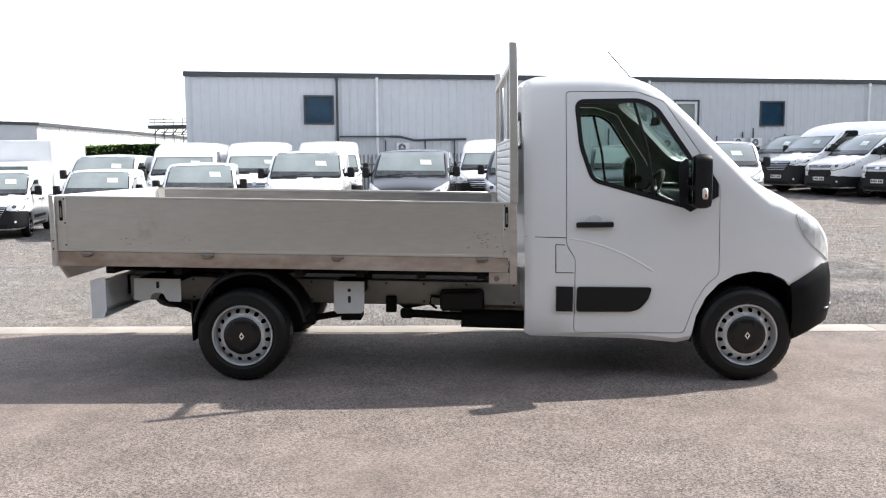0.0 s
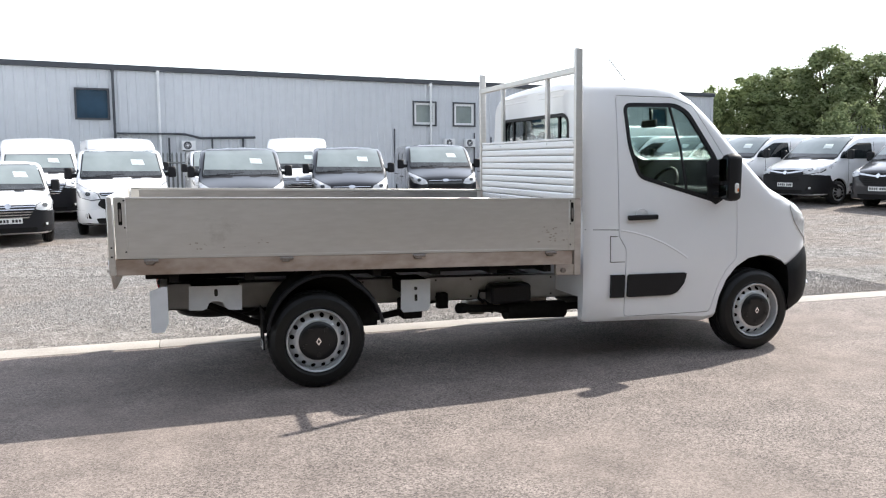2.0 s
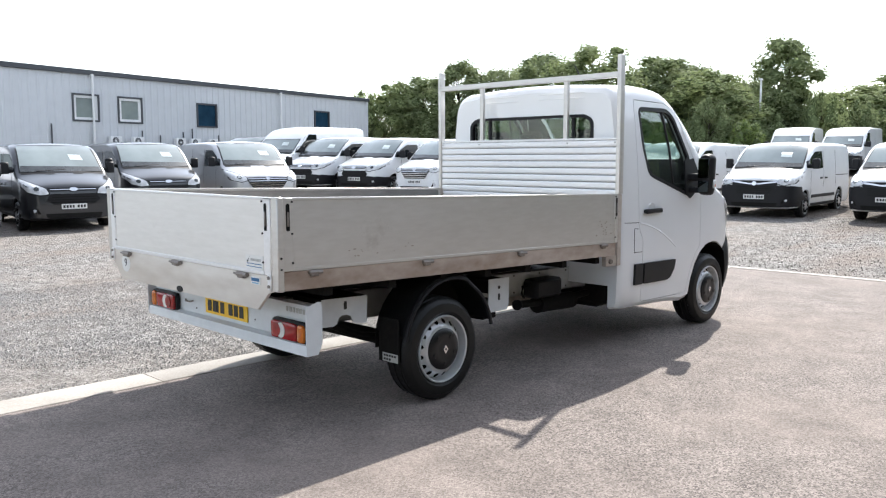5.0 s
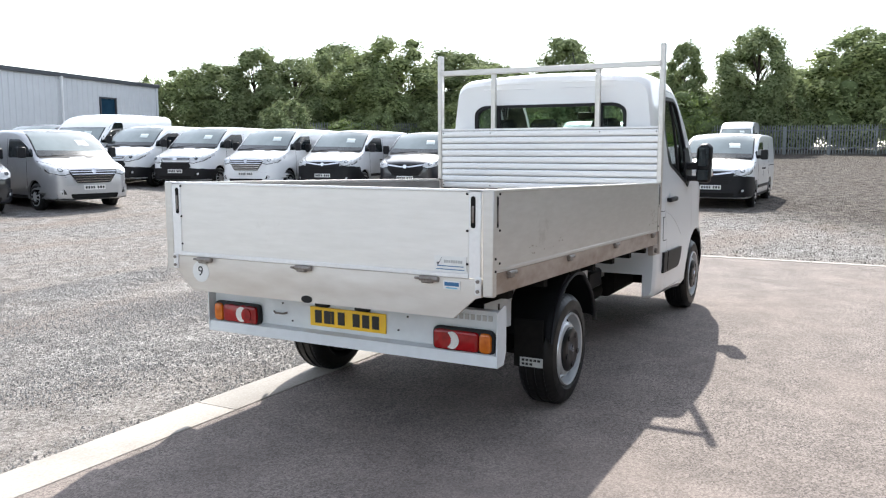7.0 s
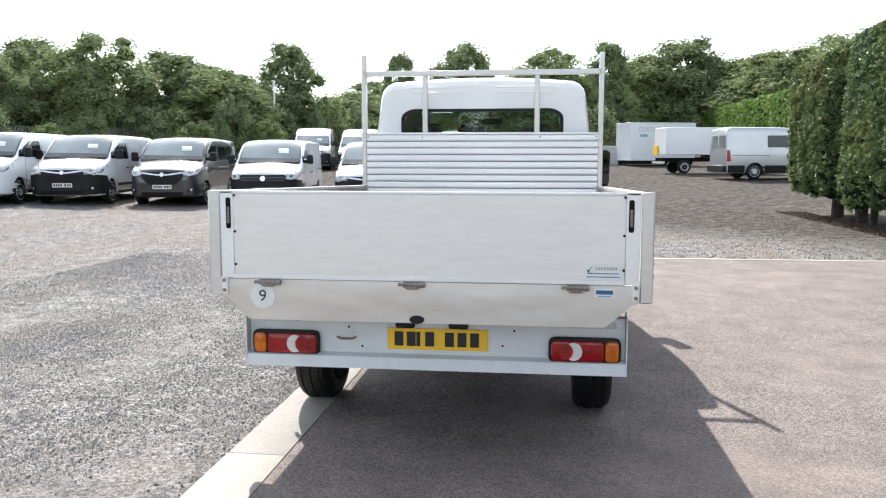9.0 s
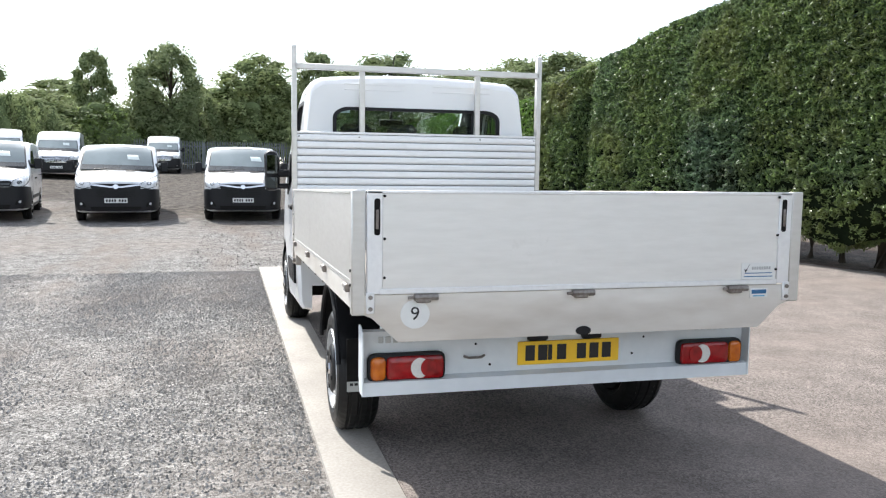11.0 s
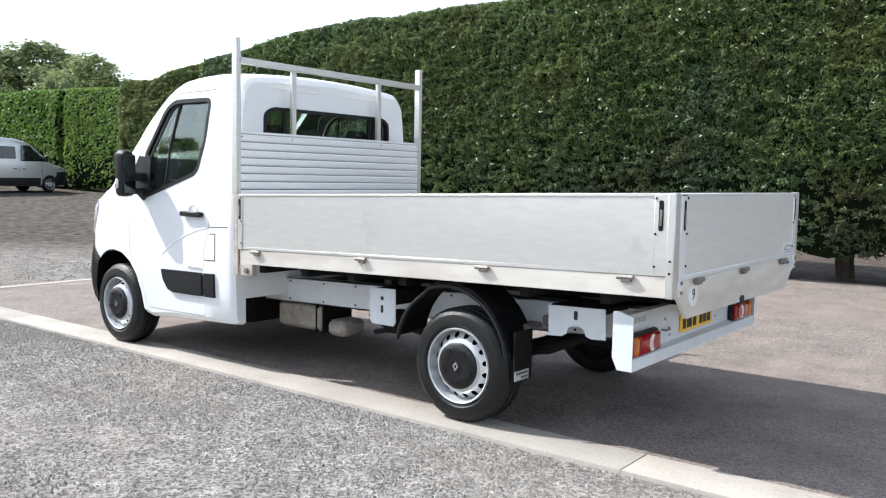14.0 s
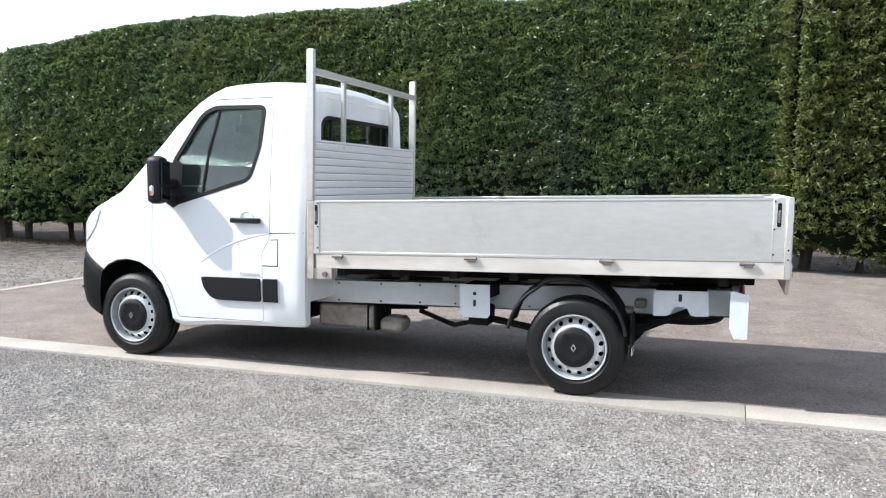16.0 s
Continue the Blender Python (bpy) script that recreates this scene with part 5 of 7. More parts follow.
# doors: cut free of the cab with a narrow gap all round
for s in (-1, 1):
    door = new("door", cab.data.copy())
    door.parent = truck
    cut(door, prism(DOOR, "y", s * 0.80, s * 1.3), "INTERSECT")
    cut(cab, prism(grown(DOOR, 0.0055), "y", s * 0.80, s * 1.3))
    # handle
    hz, hx = 1.152, 1.272
    y = CAB.ray_cast(Vector((hx, s * 3, hz)), Vector((0, -s, 0)))[0].y
    bm = boxes((hx - 0.135, hx + 0.135, y + s * 0.012, y + s * 0.042, hz - 0.020, hz + 0.020), bevel=0.008)
    box(bm, hx - 0.125, hx - 0.095, y - s * 0.01, y + s * 0.02, hz - 0.016, hz + 0.016)
    box(bm, hx + 0.095, hx + 0.125, y - s * 0.01, y + s * 0.02, hz - 0.016, hz + 0.016)
    part("door_handle", bm, BLACK, door, "black plastic pull handle")
    cup = lathe([(0.0, 0.0), (0.052, 0.0), (0.058, 0.004), (0.060, 0.0)], 24)
    part("handle_recess", moved(cup, Matrix.Translation((hx, y + s * 0.0015, hz + 0.022)) @ Matrix.Diagonal((1, s, 0.8, 1))), PAINT, door, "shallow handle recess")
    # rub strip, the part on the door
    part("rub_strip", wrapped(CAB, round_poly([(1.145, 0.698), (1.690, 0.686), (1.665, 0.60), (1.60, 0.527), (1.535, 0.508), (1.140, 0.514)], 0.02, 3), "y", s, -0.004, 0.024), BLACK, door, "black plastic rub strip")
    part("window_glass", wrapped(CAB, grown(SIDE_WIN, 0.012), "y", s, -0.030, 0.005), GLASS, door, "clear side glass").visible_shadow = False
    # black seal round the glass and the division bar
    seal = bmesh.new()
    ring, inner = grown(SIDE_WIN, 0.016), grown(SIDE_WIN, -0.016)
    rows = []
    for p in (ring, inner):
        for lift in (0.003, -0.028):
            row = []
            for q in p:
                h = CAB.ray_cast(Vector((q[0], s * 3, q[1])), Vector((0, -s, 0)))[0]
                row.append(seal.verts.new(h + Vector((0, s * lift, 0))))
            rows.append(row)
    n = len(ring)
    for a, b in ((0, 2), (2, 3), (3, 1), (1, 0)):
        for i in range(n):
            j = (i + 1) % n
            seal.faces.new((rows[a][i], rows[a][j], rows[b][j], rows[b][i]))
    part("window_seal", seal, BLACK, door, "black rubber window surround")
    bar = bmesh.new()
    yb = lambda x, z: CAB.ray_cast(Vector((x, s * 3, z)), Vector((0, -s, 0)))[0].y - s * 0.022
    tube([(1.575, yb(1.575, 2.03), 2.03), (1.66, yb(1.66, 1.7), 1.70), (1.71, yb(1.71, 1.35), 1.35)], 0.012, 6, bm=bar)
    part("division_bar", bar, BLACK, door)
    part("front_corner_panel", wrapped(CAB, [(1.885, 1.285), (1.885, 1.58), (1.93, 1.62), (1.985, 1.60), (2.055, 1.61), (2.168, 1.44), (2.168, 1.345), (1.965, 1.235)], "y", s, 0.001, 0.012), BLACK, door, "black corner panel behind the mirror")
    if s == 1:
        for k in range(7):
            part("maker_lettering", boxes((1.155 + 0.026 * k, 1.175 + 0.026 * k, y + 0.012, y + 0.0135, 0.722, 0.738)), STEEL_GREY, door)
    # mirror on its arm
    mir = new("door_mirror")
    mir.parent = truck
    arm = boxes((1.93, 2.05, s * 0.90, s * 1.10, 1.40, 1.47), (1.93, 2.05, s * 0.90, s * 1.10, 1.29, 1.34), bevel=0.015)
    part("mirror_arm", arm, BLACK, mir)
    shell = prism(round_poly([(1.07, 1.275), (1.205, 1.265), (1.215, 1.62), (1.175, 1.655), (1.10, 1.645), (1.07, 1.59)], 0.05, 4) if s > 0 else
                  round_poly([(-1.07, 1.275), (-1.205, 1.265), (-1.215, 1.62), (-1.175, 1.655), (-1.10, 1.645), (-1.07, 1.59)], 0.05, 4), "x", 1.928, 2.068, 0.045)
    part("mirror_housing", shell, BLACK, mir, "black plastic mirror housing")
    for z0, z1 in ((1.43, 1.61), (1.30, 1.40)):
        part("darkened_mirror_glass", boxes((1.918, 1.928, s * 1.092, s * 1.195, z0, z1), bevel=0.003), MIRROR, mir, "mirror glass")
    part("repeater_lamp", boxes((1.985, 2.025, s * 1.198, s * 1.222, 1.335, 1.415), bevel=0.011), CLEAR, mir, "clear indicator repeater lens")
    part("repeater_bulb", boxes((1.997, 2.017, s * 1.212, s * 1.2235, 1.345, 1.375), bevel=0.004), AMBER, mir, "amber bulb")
    # on the cab behind the door
    part("rub_strip", wrapped(CAB, [(0.992, 0.701), (1.115, 0.698), (1.112, 0.515), (0.990, 0.518)], "y", s, -0.004, 0.024), BLACK, cab, "black plastic rub strip")
    seams = [[(0.775, 1.070), (1.066, 1.058)]]
    part("fuel_flap", wrapped(CAB, [(0.995, 1.005), (1.055, 1.00), (1.125, 0.905), (1.122, 0.805), (0.995, 0.808)], "y", s, -0.002, 0.005), PAINT, cab, "white filler flap")
    seams += [[(0.990, 1.010), (1.058, 1.005)], [(0.990, 0.803), (1.122, 0.800)], [(0.990, 1.010), (0.990, 0.803)]]
    for line in seams:
        pts = []
        for k in range(5):
            q = Vector(line[0]).lerp(Vector(line[1]), k / 4)
            pts.append(CAB.ray_cast(Vector((q.x, s * 3, q.y)), Vector((0, -s, 0)))[0])
        part("panel_seam", tube(pts, 0.0028, 4), GRIME, cab)
    # pressed line across the door
    pts = []
    for q in ((1.09, 1.052), (1.20, 1.032), (1.34, 0.992), (1.48, 0.935), (1.60, 0.870), (1.70, 0.806)):
        pts.append(CAB.ray_cast(Vector((q[0], s * 3, q[1])), Vector((0, -s, 0)))[0] - Vector((0, s * 0.0062, 0)))
    part("pressed_line", tube(pts, 0.0105, 10), PAINT, door)
    # headlamp
    part("headlamp", wrapped(CAB, round_poly([(2.735, 1.205), (2.80, 1.235), (2.90, 1.165), (2.985, 1.05), (3.045, 0.93), (3.06, 0.835), (2.99, 0.90), (2.89, 0.965), (2.80, 1.06)], 0.03, 3), "y", s, -0.012, 0.022, 3), LAMP_GLASS, cab, "clear headlamp lens")
    # wheel-arch liner
    liner = bmesh.new()
    a = [(1.986, 0.27)] + [(x * 0.994 + 0.0145, z - 0.012) for x, z in ARCH[1:-2]] + [(2.732, 0.58), (2.735, 0.30)]
    for y0, y1 in ((0.60, 0.988),):
        vs = [[liner.verts.new((x, s * yy, z)) for x, z in a] for yy in (y0, y1)]
        for i in range(len(a) - 1):
            liner.faces.new((vs[0][i], vs[0][i + 1], vs[1][i + 1], vs[1][i]))
    bmesh.ops.solidify(liner, geom=liner.faces, thickness=0.006)
    prism(a, "y", s * 0.626, s * 0.645, bm=liner)
    part("wheel_arch_liner", liner, GRIME, cab, "black wheel-arch liner")
for ob in (cab, *[c for c in truck.children if c.name.startswith("door")]):
    if ob.type == "MESH":
        ob.data.shade_smooth()
        ob.data.set_sharp_from_angle(angle=radians(32))
part("windscreen", wrapped(CAB, round_poly([(-0.75, 1.58), (0.75, 1.58), (0.69, 2.13), (-0.69, 2.13)], 0.10, 4), "x", 1, -0.02, 0.006, 4), GLASS, cab, "clear windscreen").visible_shadow = False
part("rear_window", boxes((0.795, 0.801, -0.715, 0.715, 1.71, 1.99)), GLASS, cab, "clear rear window").visible_shadow = False
frame_bm = bmesh.new()
ro = round_poly([(-0.715, 1.71), (0.715, 1.71), (0.715, 1.945), (0.63, 1.995), (-0.63, 1.995), (-0.715, 1.945)], 0.05, 4)
ri = round_poly([(-0.685, 1.735), (0.685, 1.735), (0.685, 1.932), (0.605, 1.970), (-0.605, 1.970), (-0.685, 1.932)], 0.05, 4)
loops = [[frame_bm.verts.new((x, *p)) for p in poly] for poly, x in ((ro, 0.760), (ri, 0.760), (ri, 0.806), (ro, 0.806))]
for a, b in ((0, 1), (1, 2), (2, 3), (3, 0)):
    for i in range(len(ro)):
        j = (i + 1) % len(ro)
        frame_bm.faces.new((loops[a][i], loops[a][j], loops[b][j], loops[b][i]))
part("rear_window_seal", frame_bm, BLACK, cab, "black rubber rear window surround")
for y0 in (-0.50, 0.47):
    part("rear_window_bar", boxes((0.785, 0.808, y0, y0 + 0.03, 1.72, 1.98)), BLACK, cab)
part("roof_aerial", tube([(1.84, 0.05, 2.18), (1.72, 0.05, 2.33), (1.55, 0.05, 2.52)], 0.0045, 6), BLACK, cab, "thin black aerial")
for z in (2.13, 2.175):
    part("roof_pressing", boxes((0.762, 0.775, -0.62, -0.12, z, z + 0.012), bevel=0.003), PAINT, cab)
    part("roof_pressing", boxes((0.762, 0.775, 0.12, 0.62, z, z + 0.012), bevel=0.003), PAINT, cab)
# front bumper: a wrapped black moulding
bump = bmesh.new()
plan_pts = [(2.715, 1.0), (2.80, 0.985), (2.90, 0.95), (3.00, 0.885), (3.08, 0.79), (3.135, 0.66), (3.165, 0.48), (3.18, 0.25), (3.185, 0.0)]
full = [(x, -y) for x, y in plan_pts] + [(x, y) for x, y in plan_pts[-2::-1]]
rows = []
for x, y in full:
    t = min(1.0, max(0.0, (x - 2.715) / 0.3))
    lo, hi = 0.262 + 0.10 * t, 0.69 + 0.15 * t
    col = []
    for z, out in ((lo, -0.05), (lo + 0.03, -0.02), (lo + 0.12, 0.0), ((lo + hi) / 2, 0.008), (hi - 0.10, 0.0), (hi - 0.02, -0.012), (hi, -0.03)):
        n = Vector((0.35 + 0.65 * t, (1 if y > 0 else -1) * (1 - 0.7 * t) if y else 0, 0)).normalized()
        col.append(bump.verts.new((x + n.x * out, y + n.y * out, z)))
    rows.append(col)
for a, b in zip(rows, rows[1:]):
    for k in range(6):
        bump.faces.new((a[k], a[k + 1], b[k + 1], b[k]))
bmesh.ops.solidify(bump, geom=bump.faces, thickness=0.03)
part("front_bumper", bump, BLACK, cab, "black plastic front bumper")
for s in (-1, 1):
    part("fog_lamp_trim", tube([(3.00, s * 0.905, 0.505), (3.06, s * 0.835, 0.51), (3.11, s * 0.75, 0.515)], 0.008, 6), CHROME, cab)
part("grille", boxes((3.10, 3.172, -0.42, 0.42, 0.80, 0.93), bevel=0.02), BLACK, cab, "black front grille")
# cab interior
for s in (-0.48, 0.30):
    w = 0.25 if s < 0 else 0.42
    seat = new("cab_seat")
    seat.parent = truck
    part("seat_cushion", boxes((1.12, 1.62, s - w, s + w, 0.86, 1.00), bevel=0.04), SEAT, seat)
    back = boxes((1.0, 1.13, s - w, s + w, 0.96, 1.62), bevel=0.05)
    bmesh.ops.rotate(back, cent=(1.06, s, 0.96), matrix=Matrix.Rotation(radians(-10), 3, "Y"), verts=back.verts)
    part("seat_back", back, SEAT, seat)
    for q in ((0,) if s < 0 else (-0.2, 0.2)):
        part("headrest", boxes((0.90, 0.99, s + q - 0.13, s + q + 0.13, 1.66, 1.87), bevel=0.04), SEAT, seat)
part("dashboard", boxes((2.02, 2.42, -0.90, 0.90, 0.80, 1.36), (1.90, 2.06, -0.85, 0.85, 0.90, 1.22), bevel=0.05), DASH, cab, "dark grey dashboard")
wheel_ring = bmesh.new()
ringpts = [(0.19 * math.cos(2 * math.pi * k / 24), 0.19 * math.sin(2 * math.pi * k / 24)) for k in range(25)]
tube([(0, a, b) for a, b in ringpts], 0.016, 8, bm=wheel_ring)
rod(wheel_ring, (0, -0.18, 0), (0, 0.18, 0), 0.016)
rod(wheel_ring, (0, 0, 0), (0, 0, -0.18), 0.016)
rod(wheel_ring, (-0.02, 0, 0), (0.05, 0, 0), 0.06, 12)
rod(wheel_ring, (0.03, 0, 0), (0.32, 0, 0), 0.03)
part("steering_wheel", moved(wheel_ring, Matrix.Translation((1.80, -0.45, 1.36)) @ Matrix.Rotation(radians(28), 4, "Y")), BLACK, cab, "black steering wheel")
part("rear_view_mirror", boxes((1.93, 1.96, -0.12, 0.12, 1.90, 1.97), (1.95, 1.98, -0.015, 0.015, 1.95, 2.06), bevel=0.01), DASH, cab)
part("paper_sheet", boxes((2.12, 2.22, 0.30, 0.58, 1.405, 1.41)), WHITE, cab)

# road wheels
for x, y in ((-1.340, -0.865), (-1.340, 0.865), (2.393, -0.88), (2.393, 0.88)):
    wheel(truck, (x, y, 0.349 + lie(x)), 1 if y > 0 else -1, 0.349, 0.220, 0.224, tread=True)

# chassis
CH = lambda x: 0.545 - 0.031 * (x - 0.9)          # middle of the frame rails


def raked(bm, slope=-0.028, x0=-2.69):
    for v in bm.verts:
        v.co.z += slope * (v.co.x - x0)
    return bm


def spread(bm, k=1.025):
    """Widen a piece of the tray."""
    for v in bm.verts:
        v.co.y *= k
    return bm


chassis = new("chassis")
chassis.parent = truck
for s in (-1, 1):
    bm = bmesh.new()
    for y0, y1, z0, z1 in ((0.455, 0.475, 0.555, 0.755), (0.40, 0.475, 0.745, 0.755), (0.40, 0.475, 0.555, 0.565)):
        box(bm, -2.36, 1.02, s * y0, s * y1, z0, z1)
    bmesh.ops.subdivide_edges(bm, edges=[e for e in bm.edges if abs(e.verts[0].co.x - e.verts[1].co.x) > 1], cuts=4)
    for v in bm.verts:
        v.co.z += -0.031 * (v.co.x + 2.36)
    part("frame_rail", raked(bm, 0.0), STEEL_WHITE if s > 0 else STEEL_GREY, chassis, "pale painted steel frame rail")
    for x in (0.72, 0.34, 0.0, -0.30, -0.90, -1.85):
        for dz in (-0.07, 0.07):
            hb = bmesh.new()
            rod(hb, (x, s * 0.474, CH(x) + dz + 0.01), (x, s * 0.479, CH(x) + dz + 0.01), 0.008, 8)
            part("bolt_hole", hb, GRIME, chassis)
for x in (0.6, -0.55, -1.34, -2.1):
    part("cross_member", boxes((x - 0.04, x + 0.04, -0.46, 0.46, CH(x) - 0.06, CH(x) + 0.08)), GRIME, chassis)
# body mounting brackets: flat plates with holes, on arms
for s in (-1, 1):
    y = s * 0.785
    plate = prism([(-2.205, 0.770), (-1.845, 0.758), (-1.85, 0.582), (-1.94, 0.588), (-1.965, 0.606), (-1.98, 0.642), (-2.01, 0.655), (-2.05, 0.655), (-2.075, 0.642), (-2.09, 0.606), (-2.12, 0.594), (-2.212, 0.600)], "y", y, y + s * 0.006)
    b = part("body_bracket", plate, STEEL_WHITE, chassis, "white painted steel bracket plate")
    part("slot", prism(round_poly([(-2.036, 0.690), (-2.012, 0.690), (-2.012, 0.742), (-2.036, 0.742)], 0.012, 4), "y", y + s * 0.0065, y + s * 0.008), INK, b)
    part("bracket_arm", boxes((-2.19, -1.86, s * 0.45, s * 0.785, 0.735, 0.765)), GRIME, chassis)
    plate = prism([(-0.672, 0.728), (-0.440, 0.722), (-0.445, 0.505), (-0.468, 0.478), (-0.655, 0.478), (-0.677, 0.505)], "y", y, y + s * 0.006)
    b = part("body_bracket", plate, STEEL_WHITE, chassis, "white painted steel bracket plate")
    part("slot", prism(round_poly([(-0.568, 0.560), (-0.546, 0.560), (-0.546, 0.612), (-0.568, 0.612)], 0.011, 4), "y", y + s * 0.0065, y + s * 0.008), INK, b)
    part("slot", prism(round_poly([(-0.570, 0.645), (-0.544, 0.645), (-0.544, 0.671), (-0.570, 0.671)], 0.013, 5), "y", y + s * 0.0065, y + s * 0.008), INK, b)
    part("bracket_arm", boxes((-0.66, -0.45, s * 0.45, s * 0.785, 0.62, 0.715)), GRIME, chassis)
    part("spring_hanger", boxes((-0.64, -0.48, s * 0.52, s * 0.70, 0.405, 0.55), bevel=0.01), GRIME, chassis)
    # leaf spring and mudguard
    part("leaf_spring", tube([(-0.56, s * 0.60, 0.46), (-0.95, s * 0.60, 0.40), (-1.34, s * 0.60, 0.38), (-1.75, s * 0.60, 0.45), (-2.08, s * 0.60, 0.60)], 0.028, 6), GRIME, chassis)
    guard = bmesh.new()
    ang = [radians(a) for a in range(10, 171, 10)]
    ring = []
    for a in ang:
        rr = 0.44 + (0.02 if a > 1.2 else 0.0)
        x, z = -1.27 + rr * 0.93 * math.cos(a), 0.415 + rr * 0.97 * math.sin(a)
        ring.append([guard.verts.new((x, s * yy, z + dz)) for yy, dz in ((0.70, 0.0), (0.94, 0.0), (0.975, -0.010), (0.985, -0.04))])
    for p, q in zip(ring, ring[1:]):
        for k in range(3):
            guard.faces.new((p[k], p[k + 1], q[k + 1], q[k]))
    bmesh.ops.solidify(guard, geom=guard.faces, thickness=0.012)
    lip = [(-1.27 + (0.44 + (0.02 if a > 1.2 else 0.0)) * 0.93 * math.cos(a), s * 0.985, 0.380 + (0.44 + (0.02 if a > 1.2 else 0.0)) * 0.97 * math.sin(a)) for a in ang]
    guard_ob = part("mudguard", guard, BLACK, chassis, "black plastic mudguard")
    part("guard_lip", tube(lip, 0.013, 8), BLACK, guard_ob, "rounded black edge of the mudguard")
    if s < 0:
        # added plate, its black stands for the shade between wheel and frame rail
        shade_outline = [(-1.27 + 0.43 * math.cos(a), 0.415 + 0.43 * math.sin(a)) for a in (radians(d) for d in range(-5, 186, 10))]
        part("shade_plate", prism(shade_outline, "y", -0.69, -0.70), GRIME, chassis, "added black plate standing for the shade behind the wheel")
    flap = part("mud_flap", boxes((-1.725, -1.713, s * 0.76, s * 0.945, 0.31, 0.60)), GRIME, chassis, "black rubber mud flap")
    lab = part("flap_label", boxes((-1.729, -1.7245, s * 0.80, s * 0.945, 0.315, 0.37)), STEEL_GREY, flap, "grey label with unreadable print")
    for z0, z1, n in ((0.348, 0.362, 5), (0.324, 0.338, 3)):
        for k in range(n):
            part("print_bar", boxes((-1.7305, -1.7288, s * (0.812 + 0.025 * k), s * (0.830 + 0.025 * k), z0, z1)), INK, flap)
part("rear_axle", rod(bmesh.new(), (-1.34, -0.80, 0.335), (-1.34, 0.80, 0.335), 0.055, 14), GRIME, chassis, "black axle tube")
part("exhaust_pipe", tube([(1.7, -0.30, 0.36), (0.9, -0.42, 0.36), (0.55, -0.48, 0.37), (0.05, -0.52, 0.415), (-0.10, -0.60, 0.44)], 0.032, 10), GRIME, chassis, "dark exhaust pipe")
part("exhaust_tip", rod(bmesh.new(), (-0.10, -0.60, 0.44), (-0.16, -0.64, 0.45), 0.042, 12), GRIME, chassis)
part("silencer", rod(bmesh.new(), (0.85, -0.44, 0.345), (0.30, -0.48, 0.375), 0.075, 16), GRIME, chassis, "dark silencer")
part("filter_box", boxes((0.13, 0.48, -0.62, -0.44, 0.455, 0.61), bevel=0.02), BLACK, chassis, "black box on the frame rail")
part("filter_hose", tube([(0.14, -0.50, 0.55), (0.06, -0.52, 0.56), (0.05, -0.52, 0.50), (0.10, -0.50, 0.46)], 0.012, 6), GRIME, chassis)
part("small_bracket", boxes((-0.30, -0.22, -0.55, -0.47, 0.44, 0.56)), GRIME, chassis)
part("fuel_tank", boxes((0.435, 0.945, 0.06, 0.42, 0.245, 0.45), bevel=0.028), RUST, chassis, "stained grey tank under the frame")
part("silencer_end", boxes((0.20, 0.395, 0.14, 0.40, 0.225, 0.35), bevel=0.035), RUST, chassis, "stained silencer box")
part("tank_strap", boxes((0.470, 0.486, 0.05, 0.425, 0.241, 0.46), (0.408, 0.424, 0.10, 0.41, 0.24, 0.46)), GRIME, chassis, "dark tank straps")
part("heat_shield", boxes((0.46, 0.64, 0.14, 0.36, 0.33, 0.46), bevel=0.02), GRIME, chassis)
part("gearbox", boxes((1.2, 2.6, -0.5, 0.5, 0.22, 0.55), bevel=0.06), GRIME, chassis)
part("brake_pipe", tube([(0.1, 0.2, 0.40), (-0.2, 0.3, 0.33), (-0.35, 0.62, 0.38), (-0.5, 0.62, 0.42)], 0.02, 6), GRIME, chassis)
part("spare_wheel_carrier", tube([(-1.50, 0.0, 0.42), (-1.75, 0.0, 0.415), (-2.2, 0.0, 0.46), (-2.36, 0.0, 0.55)], 0.03, 6), GRIME, chassis)
spare = wheel(chassis, (-1.98, 0.0, 0.56), -1, name="spare_wheel")
spare.rotation_euler = (radians(90), 0, 0)
part("brake_valve", boxes((-1.78, -1.70, 0.50, 0.62, 0.60, 0.66), bevel=0.01), ZINC, chassis)
part("brake_valve", boxes((-1.70, -1.60, 0.60, 0.76, 0.575, 0.615), bevel=0.01), ZINC, chassis)

# rear light board
board = new("rear_light_board")
board.parent = truck
bm = bmesh.new()
prof = [(-2.40, 0.775), (-2.40, 0.565), (-2.452, 0.555), (-2.458, 0.495), (-2.376, 0.495), (-2.376, 0.505), (-2.444, 0.505), (-2.440, 0.548), (-2.388, 0.558), (-2.388, 0.765), (-2.352, 0.767), (-2.352, 0.777)]
prism([(x, z) for x, z in prof], "y", -0.972, 0.972, bm=bm)
part("light_panel", bm, STEEL_WHITE, board, "white painted steel light board")
for y0, y1 in ((-0.979, -0.973), (0.973, 0.979)):
    part("end_plate", prism([(-2.458, 0.780), (-2.458, 0.495), (-2.375, 0.495), (-2.345, 0.56), (-2.345, 0.80), (-2.37, 0.805)], "y", y0, y1), STEEL_WHITE, board, "white end plate")
    part("board_arm", boxes((-2.386, -1.9, (0.40 if y0 > 0 else -0.47), (0.47 if y0 > 0 else -0.40), 0.60, 0.75)), GRIME, board)
